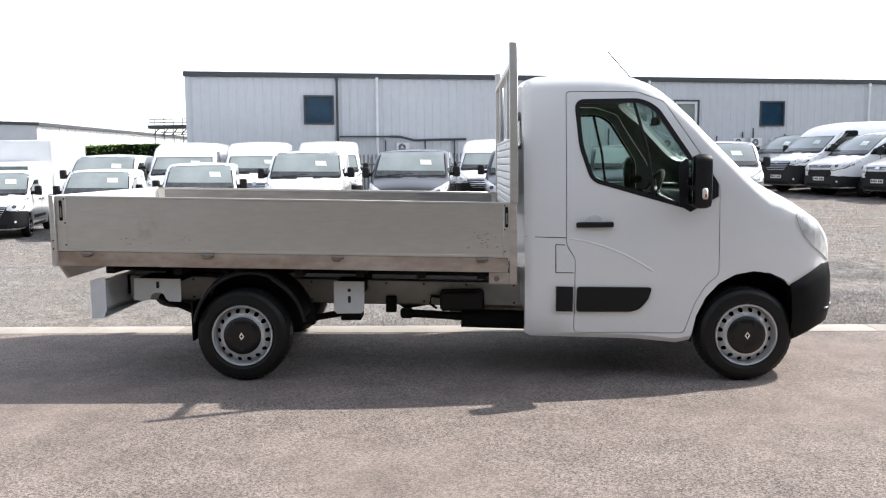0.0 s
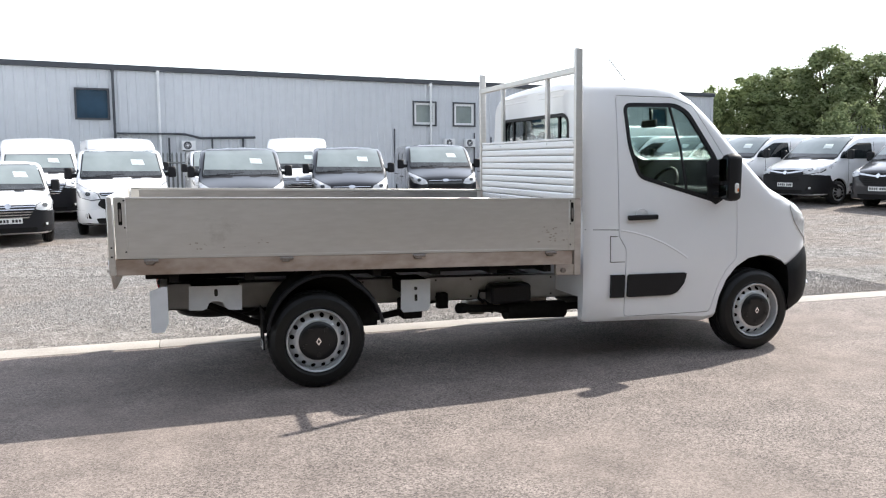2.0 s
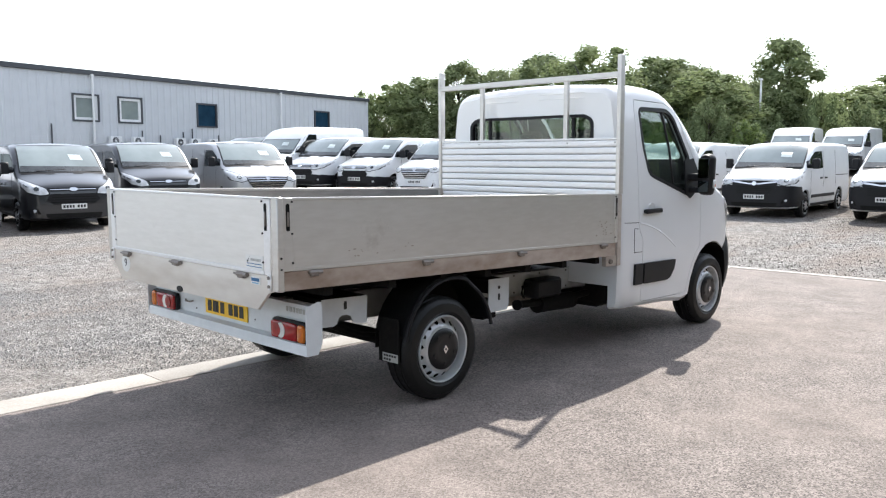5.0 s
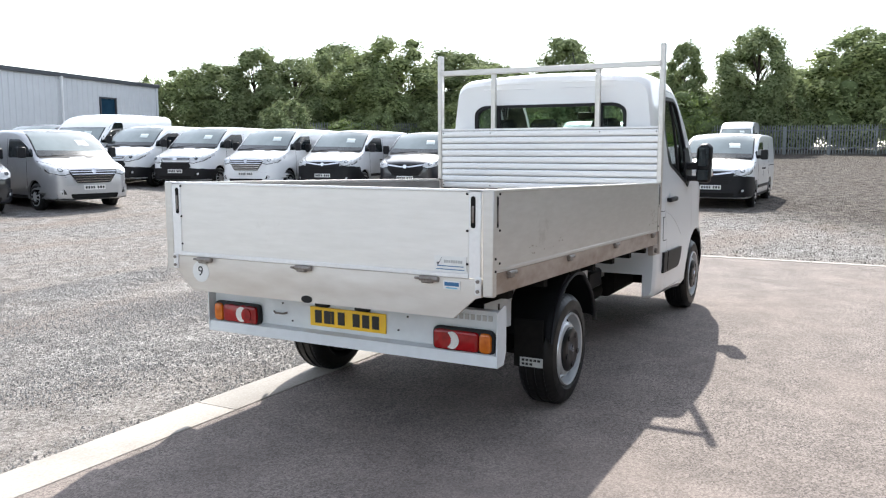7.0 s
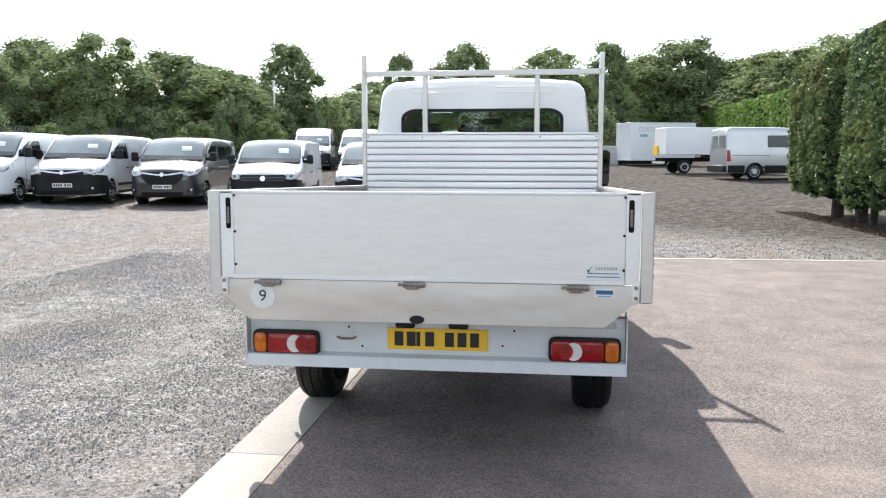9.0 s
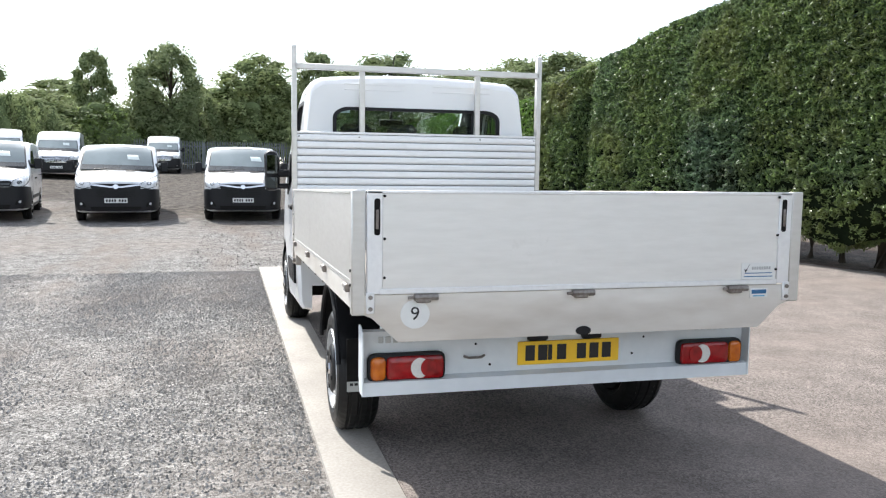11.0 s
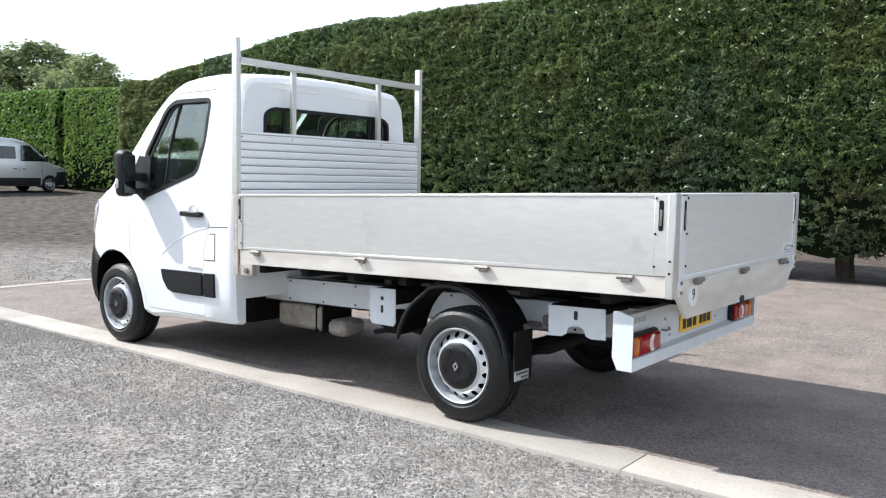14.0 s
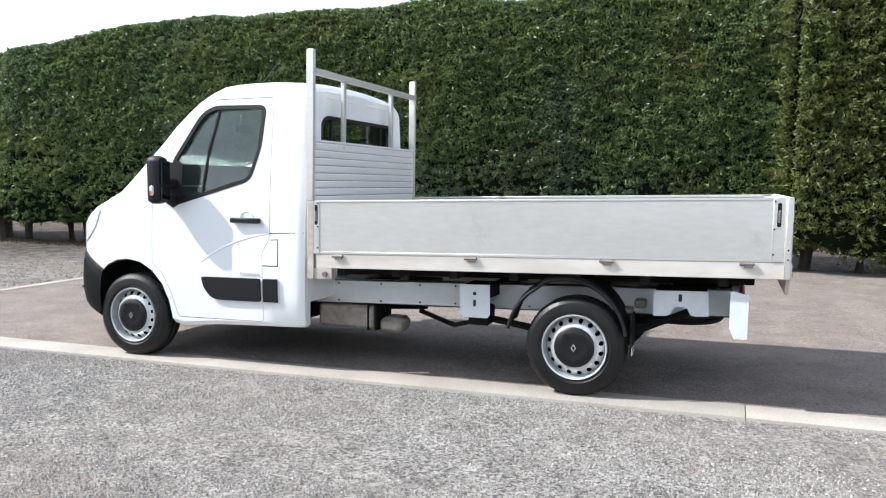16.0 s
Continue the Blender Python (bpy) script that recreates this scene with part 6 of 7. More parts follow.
for s in (-1, 1):
    yc, zc = s * 0.772, 0.614
    lamp = new("tail_lamp")
    lamp.parent = truck
    body = prism(round_poly([(yc - 0.180, zc - 0.066), (yc + 0.180, zc - 0.066), (yc + 0.180, zc + 0.066), (yc - 0.180, zc + 0.066)], 0.038, 5), "x", -2.402, -2.436, 0.010)
    part("lamp_base", body, BLACK, lamp)
    part("red_lens", prism(round_poly([(yc - s * 0.168, zc - 0.053), (yc + s * 0.096, zc - 0.053), (yc + s * 0.096, zc + 0.053), (yc - s * 0.168, zc + 0.053)], 0.026, 5), "x", -2.428, -2.454, 0.014), RED, lamp, "red lens")
    part("amber_lens", prism(round_poly([(yc + s * 0.099, zc - 0.053), (yc + s * 0.168, zc - 0.053), (yc + s * 0.168, zc + 0.053), (yc + s * 0.099, zc + 0.053)], 0.026, 5), "x", -2.428, -2.454, 0.014), AMBER, lamp, "amber lens")
    moon = [(yc - s * 0.055 + 0.042 * math.cos(a), zc + 0.046 * math.sin(a)) for a in (2 * math.pi * k / 24 for k in range(24))]
    part("reversing_lens", prism(moon, "x", -2.450, -2.4565), CLEAR, lamp, "white round lens")
    disc = [(yc - s * 0.094 + 0.036 * math.cos(a), zc + 0.040 * math.sin(a)) for a in (2 * math.pi * k / 24 for k in range(24))]
    part("round_red_lens", prism(disc, "x", -2.453, -2.4595), RED, lamp, "red round lens")
plate = part("number_plate", boxes((-2.410, -2.402, -0.285, 0.235, 0.590, 0.702), bevel=0.003), YELLOW, board, "yellow rear number plate")
for k, y in enumerate((0.222, 0.158, 0.108, 0.062, -0.040, -0.105, -0.170)):
    w = 0.046 if k != 2 else 0.020
    part("plate_bar", boxes((-2.413, -2.409, y - 0.025 - w, y - 0.025, 0.610, 0.684)), INK, plate)
for y in (0.14, -0.135):
    part("plate_lamp", boxes((-2.43, -2.40, y - 0.05, y + 0.05, 0.706, 0.742), bevel=0.008), BLACK, board, "black number plate lamp")
part("grab_loop", tube([(-2.41, 0.50, 0.648), (-2.425, 0.48, 0.642), (-2.425, 0.42, 0.642), (-2.41, 0.40, 0.648)], 0.006, 6), ZINC, board)
for y, z in ((0.44, 0.70), (0.37, 0.60), (-0.42, 0.70), (-0.36, 0.62)):
    part("bolt_hole", rod(bmesh.new(), (-2.40, y, z), (-2.4025, y, z), 0.006, 8), GRIME, board)
for y0, n in ((0.90, 6), (-0.70, 7)):
    for k in range(n):
        part("maker_lettering", boxes((-2.404, -2.4, y0 - 0.034 * k - 0.024, y0 - 0.034 * k, 0.722, 0.752), bevel=0.002), STEEL_GREY, board)

# ---- the tray ----
tray = new("dropside_tray")
tray.parent = truck
TR = lambda name, bm, m, parent=tray, label="": part(name, raked(spread(bm)), m, parent, label)
bm = boxes((-2.66, 0.66, -0.98, 0.98, 0.955, 0.985))
bmesh.ops.subdivide_edges(bm, edges=[e for e in bm.edges if abs(e.verts[0].co.x - e.verts[1].co.x) > 1], cuts=2)
TR("tray_floor", bm, ALU_DIRTY)
for x in (-2.3, -1.8, -1.34, -0.9, -0.45, 0.0, 0.45):
    TR("cross_bearer", boxes((x - 0.03, x + 0.03, -0.96, 0.96, 0.845, 0.955)), GRIME)
TR("bearer_runner", boxes((-2.5, 0.6, -0.47, -0.40, 0.80, 0.85), (-2.5, 0.6, 0.40, 0.47, 0.80, 0.85)), GRIME)
for s in (-1, 1):
    # side rave with a rolled lip
    bm = boxes((-2.66, 0.64, s * 0.975, s * 1.012, 0.905, 1.012), (-2.66, 0.64, s * 0.90, s * 1.0, 0.905, 0.915), bevel=0.003)
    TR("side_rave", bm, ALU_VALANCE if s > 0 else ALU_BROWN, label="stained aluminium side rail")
    # drop side: panel with framed edges
    panel = TR("side_panel", boxes((-2.585, 0.615, s * 0.992, s * 1.014, 1.022, 1.412), bevel=0.003), ALU, label="brushed aluminium drop side, scuffed")
    # inner faces in a darker aluminium than the outer panel
    TR("inner_face", boxes((-2.58, 0.61, s * 0.984, s * 0.9915, 1.025, 1.398)), ALU_INNER, panel, "darker inner face")
    TR("panel_lip", boxes((-2.585, 0.615, s * 0.990, s * 1.0155, 1.012, 1.034), (-2.64, 0.655, s * 0.990, s * 1.018, 1.402, 1.418), bevel=0.003), ALU, panel)
    if s < 0:
        # small dark knocks and scuffs on the sheet
        mark_rng, knocks = random.Random(8), bmesh.new()
        for cx, cz, sx, sz, n in ((0.48, 1.13, 0.10, 0.05, 20), (-2.10, 1.085, 0.16, 0.02, 8), (-1.70, 1.11, 0.05, 0.02, 4)):
            for _ in range(n):
                x, z, r = mark_rng.gauss(cx, sx * 0.6), min(1.36, max(1.06, mark_rng.gauss(cz, sz))), mark_rng.uniform(0.002, 0.008)
                prism([(x + r * mark_rng.uniform(0.6, 2.2) * math.cos(q), z + r * mark_rng.uniform(0.5, 1.0) * math.sin(q)) for q in (2 * math.pi * k / 7 for k in range(7))], "y", -1.0135, -1.0146, bm=knocks)
        TR("scuff_marks", knocks, RUST, panel, "dark scuffs")
    for x0, x1 in ((-2.648, -2.575), (0.605, 0.655)):
        strip = TR("end_strip", boxes((x0, x1, s * 0.990, s * 1.020, 1.014, 1.416), bevel=0.003), ALU, panel)
        xm = (x0 + x1) / 2
        slot = prism(round_poly([(xm - 0.012, 1.235), (xm + 0.012, 1.235), (xm + 0.012, 1.385), (xm - 0.012, 1.385)], 0.012, 4), "y", s * 1.0195, s * 1.0215)
        TR("latch_slot", slot, GRIME, panel, "dark recessed latch slot")
        TR("latch_lever", boxes((xm - 0.006, xm + 0.006, s * 1.019, s * 1.026, 1.26, 1.34), bevel=0.002), ZINC, panel)
        for z in (1.06, 1.22, 1.395):
            xr = x1 - 0.01 if x0 < 0 else x0 + 0.01
            TR("rivet", rod(bmesh.new(), (xr, s * 1.019, z), (xr, s * 1.024, z), 0.006, 8), GRIME, panel)
    for x in (-2.435, -1.553, -0.600, 0.448):
        hinge = bmesh.new()
        rod(hinge, (x - 0.045, s * 1.024, 1.000), (x + 0.045, s * 1.024, 1.000), 0.012, 8)
        box(hinge, x - 0.035, x + 0.02, s * 1.010, s * 1.032, 0.975, 1.004, bevel=0.004)
        TR("hinge", hinge, ZINC, label="worn steel hinge")
    # rear corner post and front stake
    TR("corner_post", boxes((-2.692, -2.652, s * 0.980, s * 1.037, 0.905, 1.42), bevel=0.005), ALU, label="aluminium corner post")
    for z in (1.03, 1.09):
        TR("rivet", rod(bmesh.new(), (-2.672, s * 1.035, z), (-2.672, s * 1.042, z), 0.006, 8), GRIME)
    TR("front_stake", boxes((0.650, 0.705, s * 0.975, s * 1.022, 0.82, 1.415), bevel=0.004), ALU_DIRTY, label="aluminium front stake")
    foot = TR("stake_foot", boxes((0.50, 0.70, s * 0.97, s * 1.012, 0.82, 0.905), bevel=0.004), ALU_DIRTY)
    TR("foot_bolt", rod(bmesh.new(), (0.555, s * 1.01, 0.86), (0.555, s * 1.03, 0.86), 0.020, 10), ZINC, foot)
    # headboard post
    bm = boxes((0.655, 0.714, s * 0.985, s * 1.0245, 1.416, 2.550), bevel=0.004)
    TR("headboard_post", bm, ALU, label="tall aluminium headboard post")
    TR("mid_upright", boxes((0.668, 0.70, s * 0.475 - 0.022, s * 0.475 + 0.022, 1.84, 2.395), bevel=0.004), ALU)
    TR("corner_bracket", boxes((-2.702, -2.69, s * 0.945, s * 0.978, 0.912, 1.000), bevel=0.003), ALU_CLEAN)
    for z in (0.932, 0.98):
        TR("bracket_bolt", rod(bmesh.new(), (-2.70, s * 0.962, z), (-2.71, s * 0.962, z), 0.009, 8), ZINC)
cross = TR("headboard_crossbar", boxes((0.655, 0.702, -1.0, 1.0, 2.368, 2.412), bevel=0.003), ALU, label="aluminium headboard crossbar")
head = new("headboard_panel")
head.parent = truck
tagged(head, "ribbed aluminium headboard")
for k in range(9):
    z0 = 1.335 + 0.0585 * k
    bm = prism([(0.676, z0 + 0.0015), (0.669, z0 + 0.004), (0.6655, z0 + 0.010), (0.6645, z0 + 0.022), (0.6655, z0 + 0.030), (0.6645, z0 + 0.040), (0.6655, z0 + 0.050), (0.669, z0 + 0.0555), (0.676, z0 + 0.0572), (0.69, z0 + 0.0572), (0.69, z0 + 0.0015)], "y", -0.985, 0.985)
    part("plank", raked(spread(bm)), ALU_CLEAN, head)
part("backing", raked(spread(boxes((0.680, 0.684, -0.985, 0.985, 1.33, 1.865)))), GRIME, head)
part("top_rail", raked(spread(boxes((0.662, 0.70, -0.985, 0.985, 1.862, 1.880), bevel=0.003))), ALU_CLEAN, head)
for y in (-0.97, -0.5, 0.5, 0.97):
    for z in (1.36, 1.84):
        part("rivet", raked(spread(rod(bmesh.new(), (0.669, y, z), (0.664, y, z), 0.006, 8))), GRIME, head)
# tailboard
tail = TR("tailboard", boxes((-2.692, -2.668, -0.912, 0.925, 1.002, 1.413), bevel=0.003), ALU_TAIL, label="brushed aluminium tailboard")
TR("panel_lip", boxes((-2.700, -2.668, -0.912, 0.925, 0.990, 1.014), (-2.697, -2.666, -0.975, 0.975, 1.404, 1.418), bevel=0.003), ALU_CLEAN, tail)
for s in (-1, 1):
    TR("end_strip", boxes((-2.697, -2.667, s * 0.912, s * 0.975, 0.992, 1.416), bevel=0.003), ALU_CLEAN, tail)
    slot = prism(round_poly([(s * 0.935 - 0.012, 1.235), (s * 0.935 + 0.012, 1.235), (s * 0.935 + 0.012, 1.385), (s * 0.935 - 0.012, 1.385)], 0.012, 4), "x", -2.6965, -2.6985)
    TR("latch_slot", slot, GRIME, tail, "dark recessed latch slot")
    TR("latch_lever", boxes((-2.703, -2.697, s * 0.935 - 0.006, s * 0.935 + 0.006, 1.26, 1.34), bevel=0.002), ZINC, tail)
    for z in (1.06, 1.22, 1.395):
        TR("rivet", rod(bmesh.new(), (-2.696, s * 0.905, z), (-2.701, s * 0.905, z), 0.006, 8), GRIME, tail)
for y in (0.735, 0.045, -0.705):
    hinge = bmesh.new()
    rod(hinge, (-2.706, y - 0.05, 0.976), (-2.706, y + 0.05, 0.976), 0.014, 8)
    box(hinge, -2.717, -2.69, y - 0.02, y + 0.04, 0.954, 0.984, bevel=0.004)
    rod(hinge, (-2.712, y + 0.055, 0.976), (-2.712, y + 0.075, 0.976), 0.007, 6)
    TR("hinge", hinge, ZINC, label="worn steel hinge")
val = TR("rear_valance", prism([(0.985, 0.988), (0.985, 0.905), (0.955, 0.892), (0.845, 0.788), (-0.83, 0.788), (-0.94, 0.892), (-0.975, 0.902), (-0.975, 0.988)], "x", -2.692, -2.672, 0.002), ALU_VALANCE, label="stained aluminium rear valance")
TR("valance_grommet", prism([(0.035 + 0.035 * math.cos(a), 0.806 + 0.020 * math.sin(a)) for a in (2 * math.pi * k / 20 for k in range(20))], "x", -2.690, -2.697), BLACK, val, "black oval grommet")
TR("speed_sticker", prism([(0.777 + 0.061 * math.cos(a), 0.904 + 0.061 * math.sin(a)) for a in (2 * math.pi * k / 32 for k in range(32))], "x", -2.690, -2.6945), WHITE, val, "white round sticker with a black 9")
nine = text_mesh("9", 0.080, 0.0006)
TR("digit", moved(nine, Matrix.Translation((-2.6955, 0.777, 0.904)) @ Matrix(((0, 0, -1, 0), (-1, 0, 0, 0), (0, 1, 0, 0), (0, 0, 0, 1)))), INK, val)
st = TR("dealer_sticker", boxes((-2.6955, -2.690, -0.900, -0.730, 1.016, 1.092)), WHITE, tail, "white sticker with dark bars")
TR("print_bar", prism([(-0.742, 1.062), (-0.749, 1.046), (-0.770, 1.086), (-0.753, 1.060)], "x", -2.697, -2.695), INK, st)
for k in range(8):
    TR("print_bar", boxes((-2.697, -2.695, -0.790 - 0.0125 * k, -0.7815 - 0.0125 * k, 1.060, 1.074)), STEEL_GREY, st)
TR("print_bar", boxes((-2.697, -2.695, -0.885, -0.745, 1.042, 1.046)), BLUE, st)
TR("print_bar", boxes((-2.697, -2.695, -0.889, -0.741, 1.026, 1.030)), BLUE, st)
st = TR("maker_sticker", boxes((-2.6975, -2.690, -0.868, -0.778, 0.930, 0.972)), WHITE, val, "white sticker with a blue bar")
TR("print_bar", boxes((-2.6985, -2.697, -0.861, -0.785, 0.947, 0.966)), BLUE, st)
TR("print_bar", boxes((-2.6985, -2.697, -0.853, -0.793, 0.934, 0.941)), CYAN, st)


# ---- parked vans ----
KINDS = {
    # length, half width, top profile (x back from the nose, z), windscreen (base x, z, top x, z), front and rear axle, wheel radius
    "mid": dict(L=5.0, W=0.98, top=[(0.0, 0.86), (0.02, 0.96), (0.08, 1.03), (0.30, 1.12), (0.60, 1.21), (0.82, 1.28), (1.10, 1.50), (1.42, 1.75), (1.62, 1.87), (1.85, 1.93), (2.4, 1.965), (4.6, 1.955), (4.93, 1.92), (5.0, 1.84)],
                screen=(0.84, 1.29, 1.60, 1.865), axles=(0.95, 3.95), r=0.325, belt=1.22),
    "high": dict(L=5.5, W=1.02, top=[(0.0, 0.85), (0.03, 1.0), (0.10, 1.10), (0.30, 1.19), (0.60, 1.27), (0.80, 1.32), (1.15, 1.60), (1.50, 1.88), (1.68, 2.04), (1.95, 2.20), (2.3, 2.30), (2.8, 2.345), (5.2, 2.35), (5.45, 2.30), (5.5, 2.18)],
                 screen=(0.86, 1.35, 1.50, 1.83), axles=(0.95, 4.2), r=0.345, belt=1.30),
    "small": dict(L=4.4, W=0.92, top=[(0.0, 0.78), (0.03, 0.90), (0.10, 0.98), (0.35, 1.06), (0.72, 1.13), (0.95, 1.18), (1.25, 1.40), (1.60, 1.64), (1.85, 1.76), (2.1, 1.80), (2.6, 1.83), (4.1, 1.82), (4.35, 1.78), (4.4, 1.70)],
                  screen=(0.98, 1.19, 1.76, 1.715), axles=(0.90, 3.65), r=0.31, belt=1.10),
}


def sheet(tree, corners, lift, thick, nu=14, nv=8):
    """A curved pane on the front of a body, in an even grid between four corners (y, z)."""
    bm = bmesh.new()
    (a, b, c, d), rows = [Vector(p) for p in corners], [[], []]
    for i in range(nu + 1):
        for k in (0, 1):
            col = []
            for j in range(nv + 1):
                q = a.lerp(b, i / nu).lerp(d.lerp(c, i / nu), j / nv)
                hit = tree.ray_cast(Vector((8, q.x, q.y)), Vector((-1, 0, 0)), 20.0)[0]
                col.append(bm.verts.new(hit + Vector((0.7, 0, 0.7)) * (lift + thick * k)))
            rows[k].append(col)
    for k in (0, 1):
        for p, q in zip(rows[k], rows[k][1:]):
            for j in range(nv):
                bm.faces.new((p[j], p[j + 1], q[j + 1], q[j]))
    edge = lambda r: [col[0] for col in r] + r[-1][1:] + [col[-1] for col in r[::-1]][1:] + r[0][::-1][1:-1]
    lo, hi = edge(rows[0]), edge(rows[1])
    for i in range(len(lo)):
        j = (i + 1) % len(lo)
        bm.faces.new((lo[i], lo[j], hi[j], hi[i]))
    return bm


def van(kind, paint, bumper, grille, at, turn, label, windows=False, roof_bars=False):
    """A parked panel van, nose at its origin, looking along its own x."""
    k = KINDS[kind]
    L, W, top = k["L"], k["W"], k["top"]
    x, y = at
    root = thing("parked_van", (x, y, rise(x, y) - 0.02), turn, label, "van", "vans parked in the yard")
    H = top[-3][1]
    side = [(0.2, W * 0.955), (0.45, W * 0.985), (0.8, W), (k["belt"], W * 0.985), (k["belt"] + 0.3, W * 0.955), (H, W * 0.915)]
    plan = [(0.0, 0.70), (0.03, 0.78), (0.08, 0.85), (0.16, 0.905), (0.28, 0.945), (0.48, 0.98), (0.8, 0.997), (1.1, 1.0), (L - 0.2, 1.0), (L - 0.05, 0.985), (L, 0.96)]
    crown = [(0.0, 0.03), (0.4, 0.06), (1.0, 0.075), (1.7, 0.055), (2.2, 0.035), (L, 0.03)]
    secs = []
    for d in (0.0, 0.03, 0.07, 0.13, 0.22, 0.35, 0.5, 0.7, 0.85, 1.0, 1.15, 1.3, 1.5, 1.7, 1.9, 2.1, 2.5, 3.2, 4.0, L - 0.3, L - 0.12, L - 0.04, L):
        secs.append(section(-d, 0.30 if d < 0.1 else 0.26, lerp_table(top, d), lerp_table(crown, d), side, lerp_table(plan, d), edge=0.075 if d > 1.3 else 0.06))
    bm = loft(secs)
    tree_ = BVHTree.FromBMesh(bm)
    body = part("body", bm, paint, root)
    bore = bmesh.new()
    for ax in k["axles"]:
        arch = [(-ax + (k["r"] + 0.065) * math.cos(a), 0.34 + (k["r"] + 0.065) * math.sin(a)) for a in (radians(d) for d in range(-25, 206, 15))]
        for s in (-1, 1):
            prism(arch, "y", s * (W - 0.32), s * (W + 0.3), bm=bore)
    cut(body, bore)
    body.data.shade_smooth()
    body.data.set_sharp_from_angle(angle=radians(34))
    bx, bz, tx, tz = k["screen"]
    wb, wt = W * 0.875, W * 0.795
    part("windscreen", sheet(tree_, [(-wb, bz), (wb, bz), (wt, tz), (-wt, tz)], 0.006, 0.006), SCREEN, root, "windscreen with reflected sky put into its pale grey")
    part("screen_border", sheet(tree_, [(-wb - 0.03, bz - 0.02), (wb + 0.03, bz - 0.02), (wt + 0.03, tz + 0.022), (-wt - 0.03, tz + 0.022)], 0.002, 0.003), BLACK, root, "black edge round the windscreen")
    part("scuttle", wrapped(tree_, [(-wb, bz - 0.05), (wb, bz - 0.05), (wb, bz - 0.004), (-wb, bz - 0.004)], "x", 1, 0.001, 0.010, 2), BLACK, root)
    for s in (-1, 1):
        z0 = k["belt"] + 0.03
        zt_ = lerp_table(top, 2.2) - 0.26
        gl = [(-bx - 0.12, z0 + 0.02), (-bx - 0.30, z0 + 0.20), (-tx - 0.10, zt_), (-2.30, zt_ + 0.01), (-2.34, z0)]
        part("door_glass", wrapped(tree_, round_poly(gl, 0.05, 3), "y", s, 0.002, 0.006, 2), DARKGLASS, root, "dark door glass")
        if windows:
            for a, b in ((-2.55, -3.45), (-3.60, -4.65)):
                part("side_window", wrapped(tree_, round_poly([(a, z0 + 0.03), (b, z0 + 0.03), (b, zt_), (a, zt_)], 0.06, 3), "y", s, 0.002, 0.006, 2), DARKGLASS, root, "tinted side window")
        mir = boxes((-bx - 0.42, -bx - 0.30, s * (W * 0.99 + 0.06), s * (W * 0.99 + 0.24), z0 + 0.0, z0 + 0.26), (-bx - 0.38, -bx - 0.32, s * (W * 0.9), s * (W * 0.99 + 0.08), z0 + 0.03, z0 + 0.12), bevel=0.025)
        part("door_mirror", mir, BLACK, root)
        lz = 0.10 if kind == "high" else -0.10 if kind == "small" else 0.0
        if grille == "oval":
            lamp = [(W * 0.50, 0.83), (W * 0.55, 0.94), (W * 0.78, 1.05), (W * 0.975, 1.16), (W * 0.985, 1.02), (W * 0.90, 0.87), (W * 0.68, 0.81)]
        elif grille == "star":
            lamp = [(W * 0.64, 0.86), (W * 0.66, 0.96), (W * 0.80, 1.04), (W * 0.975, 1.09), (W * 0.985, 0.98), (W * 0.92, 0.87), (W * 0.76, 0.82)]
        else:
            lamp = [(W * 0.57, 0.89), (W * 0.60, 0.98), (W * 0.78, 1.07), (W * 0.975, 1.17), (W * 0.985, 1.04), (W * 0.93, 0.90), (W * 0.74, 0.85)]
        lamp = [(p, q + lz) for p, q in lamp]
        lc = (sum(p for p, q in lamp) / 7, sum(q for p, q in lamp) / 7)
        hl = part("headlamp", wrapped(tree_, round_poly([(s * p, q) for p, q in lamp], 0.02, 3), "x", 1, 0.006, 0.016, 2), LAMP_GLASS, root, "clear headlamp")
        part("lamp_bezel", wrapped(tree_, round_poly([(s * (lc[0] + (p - lc[0]) * 1.10), lc[1] + (q - lc[1]) * 1.14) for p, q in lamp], 0.02, 3), "x", 1, 0.002, 0.006, 2), BLACK, hl)
        part("lamp_bowl", wrapped(tree_, [(s * (lc[0] - 0.02) + 0.055 * math.cos(a), lc[1] - 0.015 + 0.045 * math.sin(a)) for a in (2 * math.pi * i / 12 for i in range(12))], "x", 1, 0.023, 0.004, 0), DASHBOARD, hl)
        for hx in (2.10, 2.52):
            part("door_handle", wrapped(tree_, [(-hx, 0.98), (-hx - 0.17, 0.98), (-hx - 0.17, 1.02), (-hx, 1.02)], "y", s, 0.004, 0.02, 1), BLACK if bumper is BLACK else paint, root)
        part("slide_rail", wrapped(tree_, [(-3.55, 1.05), (-L + 0.25, 1.05), (-L + 0.25, 1.068), (-3.55, 1.068)], "y", s, 0.001, 0.004, 2), GRIME, root)
        part("sill_cover", wrapped(tree_, [(-1.40, 0.27), (-L + 1.50, 0.27), (-L + 1.50, 0.36), (-1.40, 0.36)], "y", s, 0.001, 0.012, 2), BLACK, root, "dark sill cover")
        part("rub_strip", wrapped(tree_, [(-1.40, 0.50), (-L + 1.55, 0.50), (-L + 1.55, 0.58), (-1.40, 0.58)], "y", s, 0.001, 0.015, 2), BLACK if bumper is BLACK else paint, root)
        for d in (1.32, 2.40, 3.52):
            part("door_seam", wrapped(tree_, [(-d, 0.45), (-d - 0.010, 0.45), (-d - 0.010, k["belt"] + (0.05 if d < 2 else 0.5)), (-d, k["belt"] + (0.05 if d < 2 else 0.5))], "y", s, 0.0, 0.003, 2), GRIME, root)
